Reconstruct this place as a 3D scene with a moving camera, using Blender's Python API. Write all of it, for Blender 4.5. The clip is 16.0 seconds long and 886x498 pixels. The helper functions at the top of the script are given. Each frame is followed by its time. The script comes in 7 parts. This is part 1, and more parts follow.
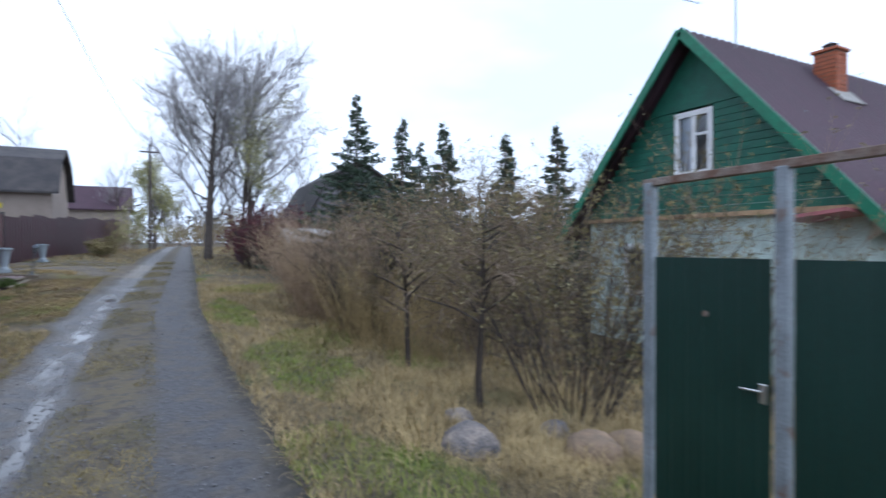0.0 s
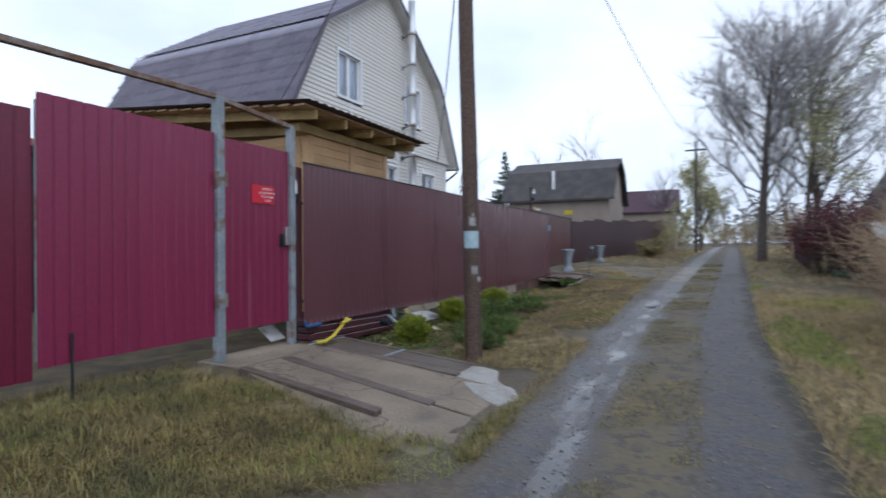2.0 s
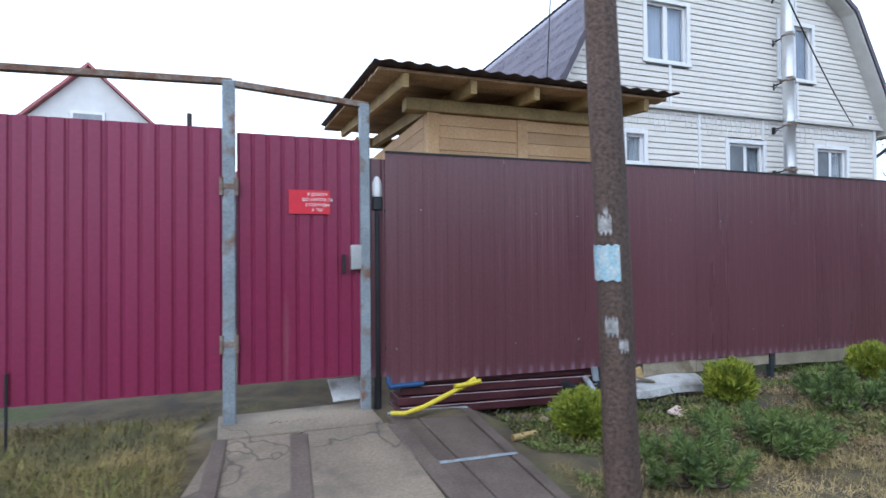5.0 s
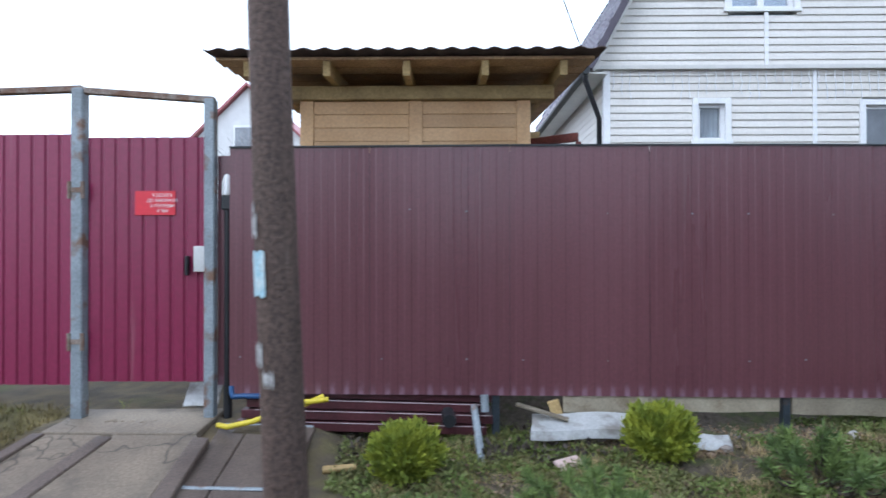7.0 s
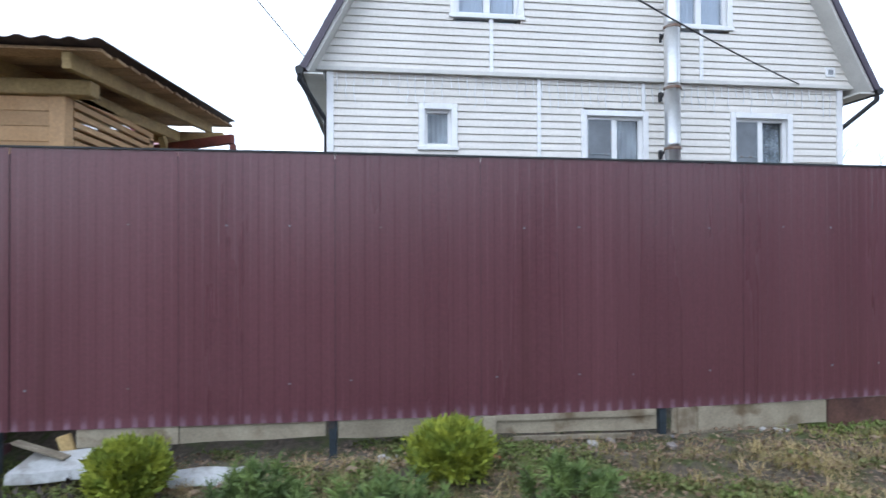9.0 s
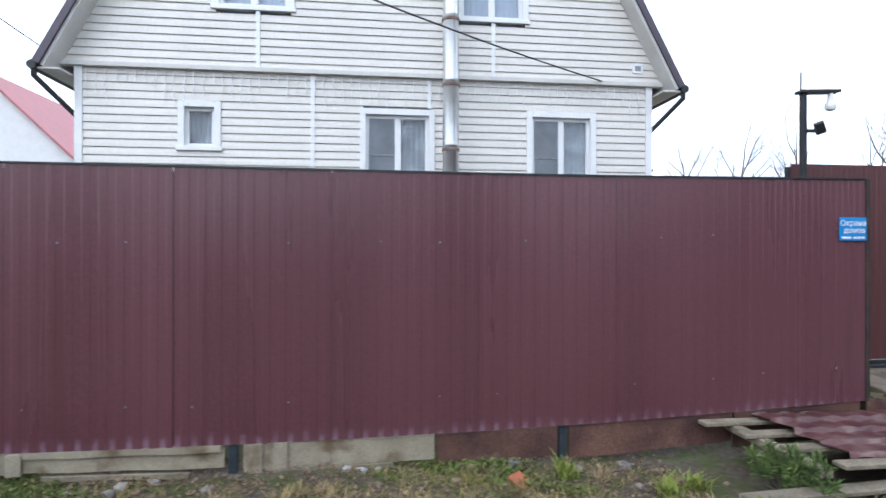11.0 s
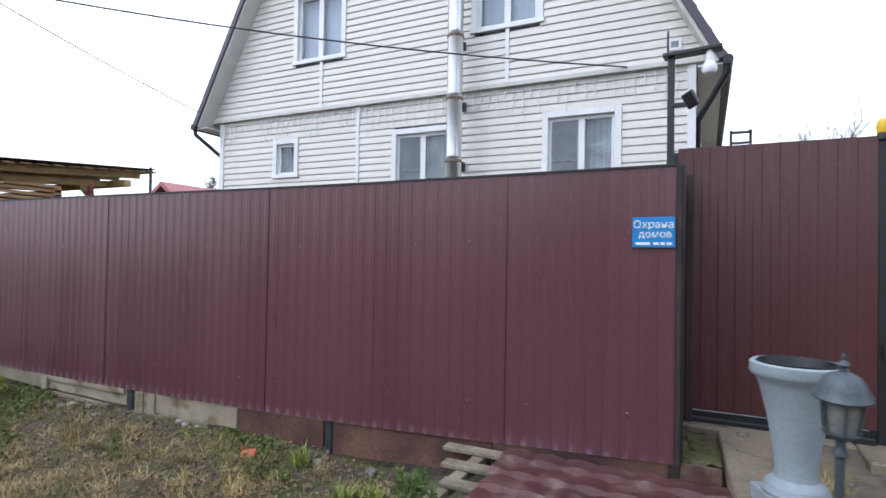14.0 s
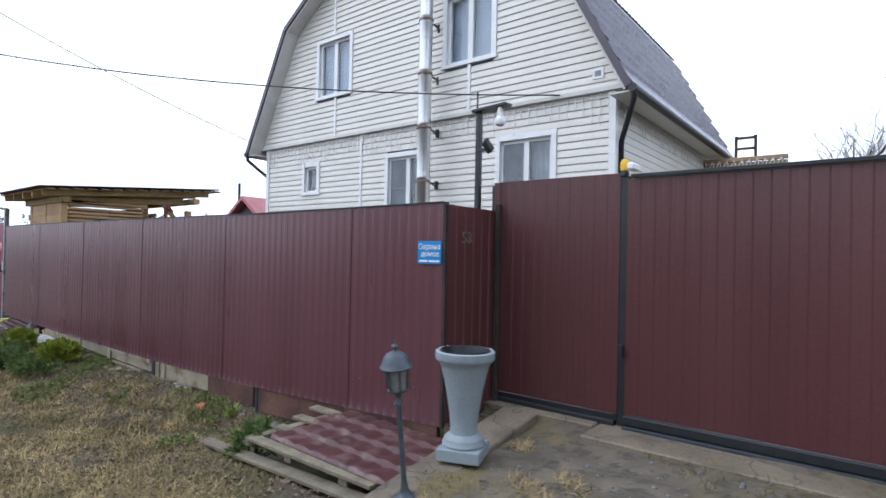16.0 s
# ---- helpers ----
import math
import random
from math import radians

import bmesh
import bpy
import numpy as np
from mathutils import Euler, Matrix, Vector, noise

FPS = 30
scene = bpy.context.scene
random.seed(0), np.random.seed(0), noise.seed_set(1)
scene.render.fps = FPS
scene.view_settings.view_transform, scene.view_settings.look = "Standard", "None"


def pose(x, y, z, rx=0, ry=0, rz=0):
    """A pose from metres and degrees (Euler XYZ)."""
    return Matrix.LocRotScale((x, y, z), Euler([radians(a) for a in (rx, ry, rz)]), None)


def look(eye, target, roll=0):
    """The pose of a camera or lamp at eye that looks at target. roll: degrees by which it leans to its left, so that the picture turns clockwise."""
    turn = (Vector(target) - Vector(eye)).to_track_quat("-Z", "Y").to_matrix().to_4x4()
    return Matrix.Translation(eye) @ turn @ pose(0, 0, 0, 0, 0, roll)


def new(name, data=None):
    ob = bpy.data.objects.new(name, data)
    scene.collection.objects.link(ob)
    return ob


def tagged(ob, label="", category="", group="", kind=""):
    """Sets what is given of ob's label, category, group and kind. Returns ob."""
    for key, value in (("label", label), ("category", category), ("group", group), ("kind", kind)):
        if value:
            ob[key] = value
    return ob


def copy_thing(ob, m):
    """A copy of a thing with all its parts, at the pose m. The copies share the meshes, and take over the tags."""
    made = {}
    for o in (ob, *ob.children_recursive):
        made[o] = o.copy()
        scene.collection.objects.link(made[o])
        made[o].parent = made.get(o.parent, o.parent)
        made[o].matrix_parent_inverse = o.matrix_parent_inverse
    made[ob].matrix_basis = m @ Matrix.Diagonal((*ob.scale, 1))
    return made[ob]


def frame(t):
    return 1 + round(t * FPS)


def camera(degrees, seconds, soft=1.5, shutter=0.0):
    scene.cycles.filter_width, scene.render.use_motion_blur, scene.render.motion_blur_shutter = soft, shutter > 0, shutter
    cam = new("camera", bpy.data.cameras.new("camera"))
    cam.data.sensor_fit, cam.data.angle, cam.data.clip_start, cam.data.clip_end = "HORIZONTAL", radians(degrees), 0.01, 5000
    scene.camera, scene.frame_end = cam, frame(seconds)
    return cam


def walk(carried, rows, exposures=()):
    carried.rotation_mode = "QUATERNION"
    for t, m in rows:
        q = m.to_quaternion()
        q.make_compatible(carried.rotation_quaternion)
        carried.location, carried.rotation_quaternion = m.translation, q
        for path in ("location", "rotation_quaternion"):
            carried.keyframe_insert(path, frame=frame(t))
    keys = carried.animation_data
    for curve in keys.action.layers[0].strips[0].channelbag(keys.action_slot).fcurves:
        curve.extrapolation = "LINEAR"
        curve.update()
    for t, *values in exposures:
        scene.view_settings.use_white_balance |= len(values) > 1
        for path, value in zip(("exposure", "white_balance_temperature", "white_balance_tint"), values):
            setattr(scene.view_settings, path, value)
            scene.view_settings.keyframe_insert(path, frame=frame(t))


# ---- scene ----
cam = camera(78.3, 16.0, 1.5, 0.35)
PATH = [
    (0, (-0.280, -0.200, 1.730), (0.656, 1.568, 1.720), 0.0),
    (0.5, (-0.280, 0.430, 1.740), (0.268, 2.353, 1.733), -0.1),
    (1, (-0.284, 1.047, 1.747), (-0.16, 3.043, 1.734), -0.1),
    (1.5, (-0.278, 1.644, 1.753), (-0.631, 3.612, 1.747), -0.2),
    (2, (-0.286, 2.329, 1.745), (-1.143, 4.136, 1.741), -0.3),
    (2.5, (-0.214, 2.932, 1.753), (-1.429, 4.521, 1.75), -0.2),
    (3, (-0.259, 3.573, 1.771), (-1.758, 4.897, 1.758), 0.1),
    (3.2, (-0.246, 3.83, 1.785), (-1.814, 5.072, 1.772), 0.1),
    (5.3, (-0.104, 6.964, 1.889), (-2.004, 7.587, 1.918), -0.4),
    (5.5, (-0.105, 7.232, 1.876), (-2.013, 7.83, 1.901), -0.3),
    (6, (-0.162, 7.9, 1.878), (-2.125, 8.28, 1.903), -0.2),
    (6.5, (-0.179, 8.622, 1.896), (-2.176, 8.733, 1.917), -0.0),
    (7, (-0.279, 9.414, 1.941), (-2.278, 9.394, 1.955), -0.1),
    (7.5, (-0.277, 10.108, 2.019), (-2.277, 10.105, 2.019), 0.2),
    (8, (-0.318, 10.967, 2.021), (-2.314, 11.083, 2.035), -0.2),
    (8.5, (-0.385, 11.728, 2.023), (-2.37, 11.974, 2.039), -0.2),
    (9, (-0.483, 12.506, 2.046), (-2.467, 12.753, 2.06), -0.2),
    (9.5, (-0.465, 13.343, 2.094), (-2.451, 13.578, 2.104), -0.0),
    (10, (-0.486, 14.258, 2.169), (-2.472, 14.495, 2.167), -0.0),
    (10.2, (-0.481, 14.604, 2.214), (-2.465, 14.857, 2.213), 0.1),
    (12.3, (-0.786, 18.009, 2.173), (-2.785, 17.972, 2.206), -0.4),
    (12.5, (-0.811, 18.279, 2.193), (-2.804, 18.12, 2.224), -0.1),
    (13, (-0.927, 19.015, 2.164), (-2.87, 18.542, 2.199), 0.4),
    (13.5, (-0.917, 19.684, 2.175), (-2.798, 19.005, 2.212), 0.7),
    (14, (-1.017, 20.375, 2.184), (-2.816, 19.504, 2.219), 1.0),
    (14.5, (-0.948, 21.041, 2.241), (-2.684, 20.049, 2.273), 1.0),
    (15, (-0.958, 21.737, 2.266), (-2.621, 20.625, 2.293), 1.1),
    (15.5, (-0.989, 22.445, 2.284), (-2.607, 21.269, 2.308), 1.2),
    (16, (-1.165, 23.104, 2.361), (-2.733, 21.863, 2.383), 1.2),
]
walk(cam, [(t, look(eye, target, roll)) for t, eye, target, roll in PATH], [(0, -0.1, 5550, 12), (0.5, -0.4, 5750, 15), (1, -0.45, 6050, 16), (1.5, -0.5, 6000, 16), (2, -0.35, 5850, 12), (2.5, -0.1, 5650, 10), (3, 0.05, 5600, 10), (5.5, 0.3, 5600, 10), (9, 0.42, 5700, 10), (10.2, 0.42, 5750, 10), (12.3, 0.48, 6000, 12), (13.5, 0.38, 6000, 12), (16, 0.15, 5900, 11)])

# ---- world and light: a bright overcast sky ----
world = bpy.data.worlds.new("overcast")
scene.world = world
world.use_nodes = True
wn, wl = world.node_tree.nodes, world.node_tree.links
wn.clear()
w_out = wn.new("ShaderNodeOutputWorld")
w_bg = wn.new("ShaderNodeBackground")
w_sky = wn.new("ShaderNodeTexSky")
w_sky.sky_type, w_sky.sun_disc = "NISHITA", False
w_sky.sun_elevation, w_sky.sun_rotation = radians(28), radians(120)
w_co = wn.new("ShaderNodeTexCoord")
w_map = wn.new("ShaderNodeMapping")
w_map.inputs["Scale"].default_value = (1.0, 1.0, 2.6)
w_noise = wn.new("ShaderNodeTexNoise")
w_noise.inputs["Scale"].default_value, w_noise.inputs["Detail"].default_value = 2.2, 5.0
w_ramp = wn.new("ShaderNodeValToRGB")
w_ramp.color_ramp.elements[0].position, w_ramp.color_ramp.elements[1].position = 0.33, 0.55
w_ramp.color_ramp.elements[0].color, w_ramp.color_ramp.elements[1].color = (9.6, 10.6, 12.0, 1), (12.2, 12.9, 13.8, 1)
w_mix = wn.new("ShaderNodeMixRGB")
w_mix.inputs[0].default_value = 0.9
w_bg.inputs["Strength"].default_value = 0.12
wl.new(w_co.outputs["Generated"], w_map.inputs[0])
wl.new(w_map.outputs[0], w_noise.inputs["Vector"])
wl.new(w_noise.outputs[0], w_ramp.inputs[0])
wl.new(w_sky.outputs[0], w_mix.inputs[1])
wl.new(w_ramp.outputs[0], w_mix.inputs[2])
wl.new(w_mix.outputs[0], w_bg.inputs[0])
wl.new(w_bg.outputs[0], w_out.inputs[0])
sun = new("sun", bpy.data.lights.new("sun", "SUN"))
sun.data.energy, sun.data.angle, sun.data.color = 0.9, radians(40), (1.0, 0.98, 0.96)
sun.matrix_world = look((30, -15, 40), (0, 8, 0))

# ---- materials ----
def material(name, base, rough=0.6, metal=0.0, vary=0.25, scale=6.0, fine=60.0, bump=0.2, second=None, streak=False, rand=0.0, spec=0.5, stain=None, coat=0.0, crack=0.0):
    """A procedural surface: broad and fine variation, an optional second colour in patches, streaks, stains, and bump."""
    m = bpy.data.materials.new(name)
    m.use_nodes = True
    n, l = m.node_tree.nodes, m.node_tree.links
    p = n["Principled BSDF"]
    p.inputs["Roughness"].default_value, p.inputs["Metallic"].default_value = rough, metal
    p.inputs["Specular IOR Level"].default_value = spec
    p.inputs["Coat Weight"].default_value = coat
    co = n.new("ShaderNodeNewGeometry")
    vec = co.outputs["Position"]
    mp = n.new("ShaderNodeMapping")
    mp.inputs["Scale"].default_value = (1, 1, 0.06) if streak else (1, 1, 1)
    l.new(vec, mp.inputs[0])
    big = n.new("ShaderNodeTexNoise")
    big.inputs["Scale"].default_value, big.inputs["Detail"].default_value = scale, 6.0
    l.new(mp.outputs[0], big.inputs["Vector"])
    small = n.new("ShaderNodeTexNoise")
    small.inputs["Scale"].default_value, small.inputs["Detail"].default_value = fine, 4.0
    l.new(vec, small.inputs["Vector"])
    ramp = n.new("ShaderNodeValToRGB")
    other = second or tuple(c * (1 - vary * 1.4) for c in base)
    ramp.color_ramp.elements[0].position, ramp.color_ramp.elements[1].position = 0.36, 0.64
    ramp.color_ramp.elements[0].color, ramp.color_ramp.elements[1].color = (*other, 1), (*base, 1)
    l.new(big.outputs[0], ramp.inputs[0])
    hue = n.new("ShaderNodeHueSaturation")
    l.new(ramp.outputs[0], hue.inputs["Color"])
    val = n.new("ShaderNodeMapRange")
    val.inputs["From Min"].default_value, val.inputs["From Max"].default_value = 0.3, 0.7
    val.inputs["To Min"].default_value, val.inputs["To Max"].default_value = 1 - vary, 1 + vary
    l.new(small.outputs[0], val.inputs["Value"])
    last = val.outputs[0]
    if rand:
        info = n.new("ShaderNodeObjectInfo")
        r = n.new("ShaderNodeMapRange")
        r.inputs["To Min"].default_value, r.inputs["To Max"].default_value = 1 - rand, 1 + rand
        l.new(info.outputs["Random"], r.inputs["Value"])
        mul = n.new("ShaderNodeMath")
        mul.operation = "MULTIPLY"
        l.new(last, mul.inputs[0])
        l.new(r.outputs[0], mul.inputs[1])
        last = mul.outputs[0]
    l.new(last, hue.inputs["Value"])
    colour = hue.outputs[0]
    if stain:
        sn = n.new("ShaderNodeTexNoise")
        sn.inputs["Scale"].default_value, sn.inputs["Detail"].default_value = stain[1], 8.0
        l.new(mp.outputs[0], sn.inputs["Vector"])
        sr = n.new("ShaderNodeMapRange")
        sr.inputs["From Min"].default_value, sr.inputs["From Max"].default_value = stain[2], stain[2] + 0.12
        sr.inputs["To Max"].default_value = stain[3]
        l.new(sn.outputs[0], sr.inputs["Value"])
        mx = n.new("ShaderNodeMixRGB")
        mx.inputs[2].default_value = (*stain[0], 1)
        l.new(sr.outputs[0], mx.inputs[0])
        l.new(colour, mx.inputs[1])
        colour = mx.outputs[0]
    if crack:
        warp = n.new("ShaderNodeVectorMath")
        warp.operation = "ADD"
        l.new(vec, warp.inputs[0])
        wob = n.new("ShaderNodeTexNoise")
        wob.inputs["Scale"].default_value = 2.5
        l.new(vec, wob.inputs["Vector"])
        l.new(wob.outputs["Color"], warp.inputs[1])
        vor = n.new("ShaderNodeTexVoronoi")
        vor.feature = "DISTANCE_TO_EDGE"
        vor.inputs["Scale"].default_value = crack
        l.new(warp.outputs[0], vor.inputs["Vector"])
        cr = n.new("ShaderNodeMapRange")
        cr.inputs["From Min"].default_value, cr.inputs["From Max"].default_value = 0.0, 0.014
        cr.inputs["To Min"].default_value, cr.inputs["To Max"].default_value = 0.75, 0.0
        l.new(vor.outputs["Distance"], cr.inputs["Value"])
        cm = n.new("ShaderNodeMixRGB")
        cm.inputs[2].default_value = (0.045, 0.038, 0.03, 1)
        l.new(cr.outputs[0], cm.inputs[0])
        l.new(colour, cm.inputs[1])
        colour = cm.outputs[0]
    l.new(colour, p.inputs["Base Color"])
    if bump:
        b = n.new("ShaderNodeBump")
        b.inputs["Strength"].default_value, b.inputs["Distance"].default_value = bump, 0.01
        l.new(small.outputs[0], b.inputs["Height"])
        l.new(b.outputs[0], p.inputs["Normal"])
    rr = n.new("ShaderNodeMapRange")
    rr.inputs["To Min"].default_value, rr.inputs["To Max"].default_value = max(0.03, rough - 0.12), min(1, rough + 0.12)
    l.new(big.outputs[0], rr.inputs["Value"])
    l.new(rr.outputs[0], p.inputs["Roughness"])
    return m


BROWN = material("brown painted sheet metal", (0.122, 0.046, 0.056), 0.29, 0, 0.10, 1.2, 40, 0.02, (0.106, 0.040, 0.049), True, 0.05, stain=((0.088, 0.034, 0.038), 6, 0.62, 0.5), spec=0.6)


def foot_marks(m, pitch, height, colour):
    """Pale broken marks on the ridges along the foot of a sheet, fading upwards."""
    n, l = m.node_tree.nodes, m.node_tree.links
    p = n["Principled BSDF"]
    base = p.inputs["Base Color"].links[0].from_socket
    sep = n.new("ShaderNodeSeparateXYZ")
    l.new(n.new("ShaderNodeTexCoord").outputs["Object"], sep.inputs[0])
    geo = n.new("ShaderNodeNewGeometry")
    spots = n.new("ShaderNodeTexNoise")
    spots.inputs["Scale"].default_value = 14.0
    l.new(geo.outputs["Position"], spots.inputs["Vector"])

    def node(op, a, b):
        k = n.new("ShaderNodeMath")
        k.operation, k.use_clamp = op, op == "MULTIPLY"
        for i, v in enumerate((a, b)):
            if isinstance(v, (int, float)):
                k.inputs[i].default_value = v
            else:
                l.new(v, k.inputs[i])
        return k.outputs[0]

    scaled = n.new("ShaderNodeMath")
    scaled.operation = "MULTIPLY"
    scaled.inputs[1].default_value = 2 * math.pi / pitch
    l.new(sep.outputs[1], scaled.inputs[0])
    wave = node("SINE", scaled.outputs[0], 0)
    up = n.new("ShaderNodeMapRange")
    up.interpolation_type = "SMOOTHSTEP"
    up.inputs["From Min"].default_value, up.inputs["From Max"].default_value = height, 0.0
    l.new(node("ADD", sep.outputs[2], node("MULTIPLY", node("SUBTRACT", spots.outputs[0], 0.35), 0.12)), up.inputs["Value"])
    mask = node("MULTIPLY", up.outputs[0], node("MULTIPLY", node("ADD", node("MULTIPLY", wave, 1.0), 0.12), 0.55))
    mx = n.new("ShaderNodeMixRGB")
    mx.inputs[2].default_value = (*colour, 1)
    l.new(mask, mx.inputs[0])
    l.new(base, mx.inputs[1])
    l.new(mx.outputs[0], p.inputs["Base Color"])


foot_marks(BROWN, 0.1155, 0.12, (0.30, 0.20, 0.26))
BROWN2 = material("brown painted gate metal", (0.095, 0.033, 0.034), 0.34, 0, 0.10, 1.6, 40, 0.03, (0.084, 0.029, 0.03), True, 0.06)
RED = material("wine red painted sheet metal", (0.212, 0.019, 0.066), 0.36, 0, 0.10, 1.4, 30, 0.04, (0.18, 0.016, 0.054), True, 0.05, stain=((0.26, 0.11, 0.13), 7, 0.66, 0.5))
REDDARK = material("dark wine red painted sheet metal", (0.14, 0.012, 0.038), 0.36, 0, 0.12, 1.4, 30, 0.04, (0.12, 0.010, 0.03), True, 0.05)
GREENMETAL = material("dark green painted sheet metal", (0.006, 0.036, 0.028), 0.4, 0, 0.12, 2, 40, 0.03)
GREYPAINT = material("weathered grey painted steel", (0.27, 0.31, 0.34), 0.5, 0.1, 0.2, 5, 60, 0.15, stain=((0.16, 0.075, 0.035), 6, 0.56, 0.9))
RUST = material("rusty steel", (0.16, 0.09, 0.06), 0.8, 0.2, 0.35, 9, 80, 0.3, (0.26, 0.22, 0.19))
RUSTDARK = material("rust stained dark steel", (0.06, 0.036, 0.03), 0.8, 0.1, 0.35, 6, 60, 0.2, (0.025, 0.022, 0.022))
BLACKSTEEL = material("black painted steel", (0.022, 0.024, 0.028), 0.45, 0.1, 0.2, 8, 60, 0.1)
DARKGREY = material("dark grey painted iron", (0.075, 0.095, 0.115), 0.45, 0.1, 0.2, 10, 80, 0.15)
POST = material("blue grey steel post", (0.045, 0.06, 0.075), 0.5, 0.2, 0.25, 8, 60, 0.2, stain=((0.12, 0.07, 0.04), 9, 0.6, 0.6))
SIDING = material("cream vinyl siding", (0.70, 0.675, 0.63), 0.45, 0, 0.05, 1.2, 25, 0.03, (0.65, 0.625, 0.58), True, 0.025)
WHITE = material("white plastic trim", (0.80, 0.81, 0.82), 0.35, 0, 0.05, 3, 40, 0.02)
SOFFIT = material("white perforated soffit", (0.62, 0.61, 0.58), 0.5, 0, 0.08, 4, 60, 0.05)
ROOF = material("violet brown metal roof tile", (0.30, 0.285, 0.36), 0.28, 0.0, 0.12, 1.4, 30, 0.03, (0.25, 0.24, 0.305), coat=0.2)
FASCIA = material("dark violet roof trim", (0.075, 0.06, 0.085), 0.4, 0, 0.12, 3, 40, 0.03)
STEEL = material("stainless chimney steel", (0.70, 0.71, 0.72), 0.3, 1.0, 0.06, 3, 30, 0.02, streak=True)
PINE = material("fresh pine planks", (0.56, 0.36, 0.19), 0.62, 0, 0.12, 2.0, 45, 0.12, (0.48, 0.29, 0.135), rand=0.14)
PINEDARK = material("aged pine beams", (0.44, 0.315, 0.14), 0.68, 0, 0.2, 4, 50, 0.2, (0.32, 0.22, 0.09), rand=0.18)
ROOFWOOD = material("weathered roof boards", (0.46, 0.31, 0.18), 0.75, 0, 0.25, 4, 50, 0.25, (0.33, 0.21, 0.12), rand=0.2)
ONDULIN = material("brown corrugated roofing", (0.085, 0.055, 0.045), 0.75, 0, 0.25, 4, 60, 0.2)
GREYWOOD = material("grey weathered board", (0.25, 0.215, 0.155), 0.8, 0, 0.25, 5, 60, 0.3, (0.15, 0.125, 0.09), rand=0.2)
RUSTPLATE = material("rust brown steel plate", (0.155, 0.078, 0.056), 0.65, 0.1, 0.25, 3, 50, 0.2, (0.075, 0.036, 0.032), rand=0.15, stain=((0.24, 0.16, 0.12), 4, 0.60, 0.7))
KICKWOOD = material("stained yellow grey plank", (0.31, 0.272, 0.20), 0.8, 0, 0.15, 5, 60, 0.15, (0.235, 0.20, 0.145), rand=0.15, stain=((0.12, 0.08, 0.042), 3.5, 0.55, 0.9))
POLEWOOD = material("tarred wooden pole", (0.12, 0.078, 0.06), 0.85, 0, 0.45, 3, 45, 0.9, (0.065, 0.044, 0.036), True, stain=((0.25, 0.21, 0.18), 16, 0.66, 0.5))
CONCRETE = material("damp worn concrete", (0.225, 0.183, 0.135), 0.72, 0, 0.2, 2.2, 50, 0.35, (0.165, 0.134, 0.10), stain=((0.095, 0.08, 0.064), 3, 0.55, 0.6), crack=0.75)
CONCRETE2 = material("pale broken concrete", (0.34, 0.33, 0.31), 0.8, 0, 0.18, 5, 60, 0.4, (0.24, 0.23, 0.21))
WETBOARD = material("dark wet board", (0.125, 0.098, 0.08), 0.55, 0, 0.25, 5, 60, 0.3, (0.085, 0.066, 0.054))
VASE = material("grey painted concrete vase", (0.285, 0.335, 0.37), 0.6, 0, 0.08, 4, 60, 0.12, (0.25, 0.295, 0.325), stain=((0.20, 0.20, 0.19), 7, 0.62, 0.5))
ROCK = material("mottled boulder", (0.27, 0.23, 0.20), 0.9, 0, 0.45, 6, 60, 0.6, (0.09, 0.09, 0.10))
ROCK2 = material("sandy boulder", (0.29, 0.205, 0.135), 0.9, 0, 0.3, 6, 60, 0.5, (0.19, 0.14, 0.10))
BARK = material("grey brown bark", (0.12, 0.098, 0.085), 0.9, 0, 0.35, 6, 60, 0.5, (0.07, 0.058, 0.05))
TWIG = material("thin grey twigs", (0.42, 0.40, 0.405), 0.9, 0, 0.3, 3, 40, 0.1)
TWIGRED = material("reddish brown shrub stems", (0.42, 0.31, 0.19), 0.85, 0, 0.35, 2, 30, 0.1, (0.30, 0.215, 0.155))
TWIGMID = material("brown garden twigs", (0.28, 0.21, 0.145), 0.85, 0, 0.35, 2, 30, 0.1, (0.18, 0.135, 0.095))
TWIGDARK = material("dark shrub stems", (0.085, 0.068, 0.055), 0.85, 0, 0.35, 3, 40, 0.1)
YOUNGLEAF = material("sparse yellow green leaves", (0.40, 0.38, 0.17), 0.7, 0, 0.3, 2, 30, 0.0, (0.30, 0.30, 0.13))
OLIVE = material("olive shrub leaves", (0.29, 0.235, 0.10), 0.7, 0, 0.35, 2, 30, 0.0, (0.19, 0.165, 0.075))
SPRUCE = material("dark spruce needles", (0.078, 0.115, 0.072), 0.8, 0, 0.35, 3, 30, 0.0, (0.045, 0.075, 0.046))
PINENEEDLE = material("green mountain pine needles", (0.145, 0.205, 0.05), 0.75, 0, 0.35, 6, 60, 0.0, (0.075, 0.12, 0.035))
THUJA = material("yellow green thuja foliage", (0.30, 0.33, 0.03), 0.75, 0, 0.3, 9, 60, 0.0, (0.16, 0.21, 0.025))
STRAW = material("dry straw grass", (0.46, 0.35, 0.17), 0.85, 0, 0.35, 1.3, 9, 0.0, (0.28, 0.21, 0.10))
DULLGRASS = material("dull olive grass", (0.265, 0.205, 0.078), 0.85, 0, 0.45, 1.6, 9, 0.0, (0.115, 0.105, 0.04))
GRASS = material("fresh green grass", (0.20, 0.27, 0.04), 0.8, 0, 0.35, 2, 15, 0.0, (0.24, 0.225, 0.06))
LEAFLITTER = material("fallen brown leaves", (0.15, 0.095, 0.06), 0.85, 0, 0.5, 9, 40, 0.0, (0.25, 0.18, 0.12))
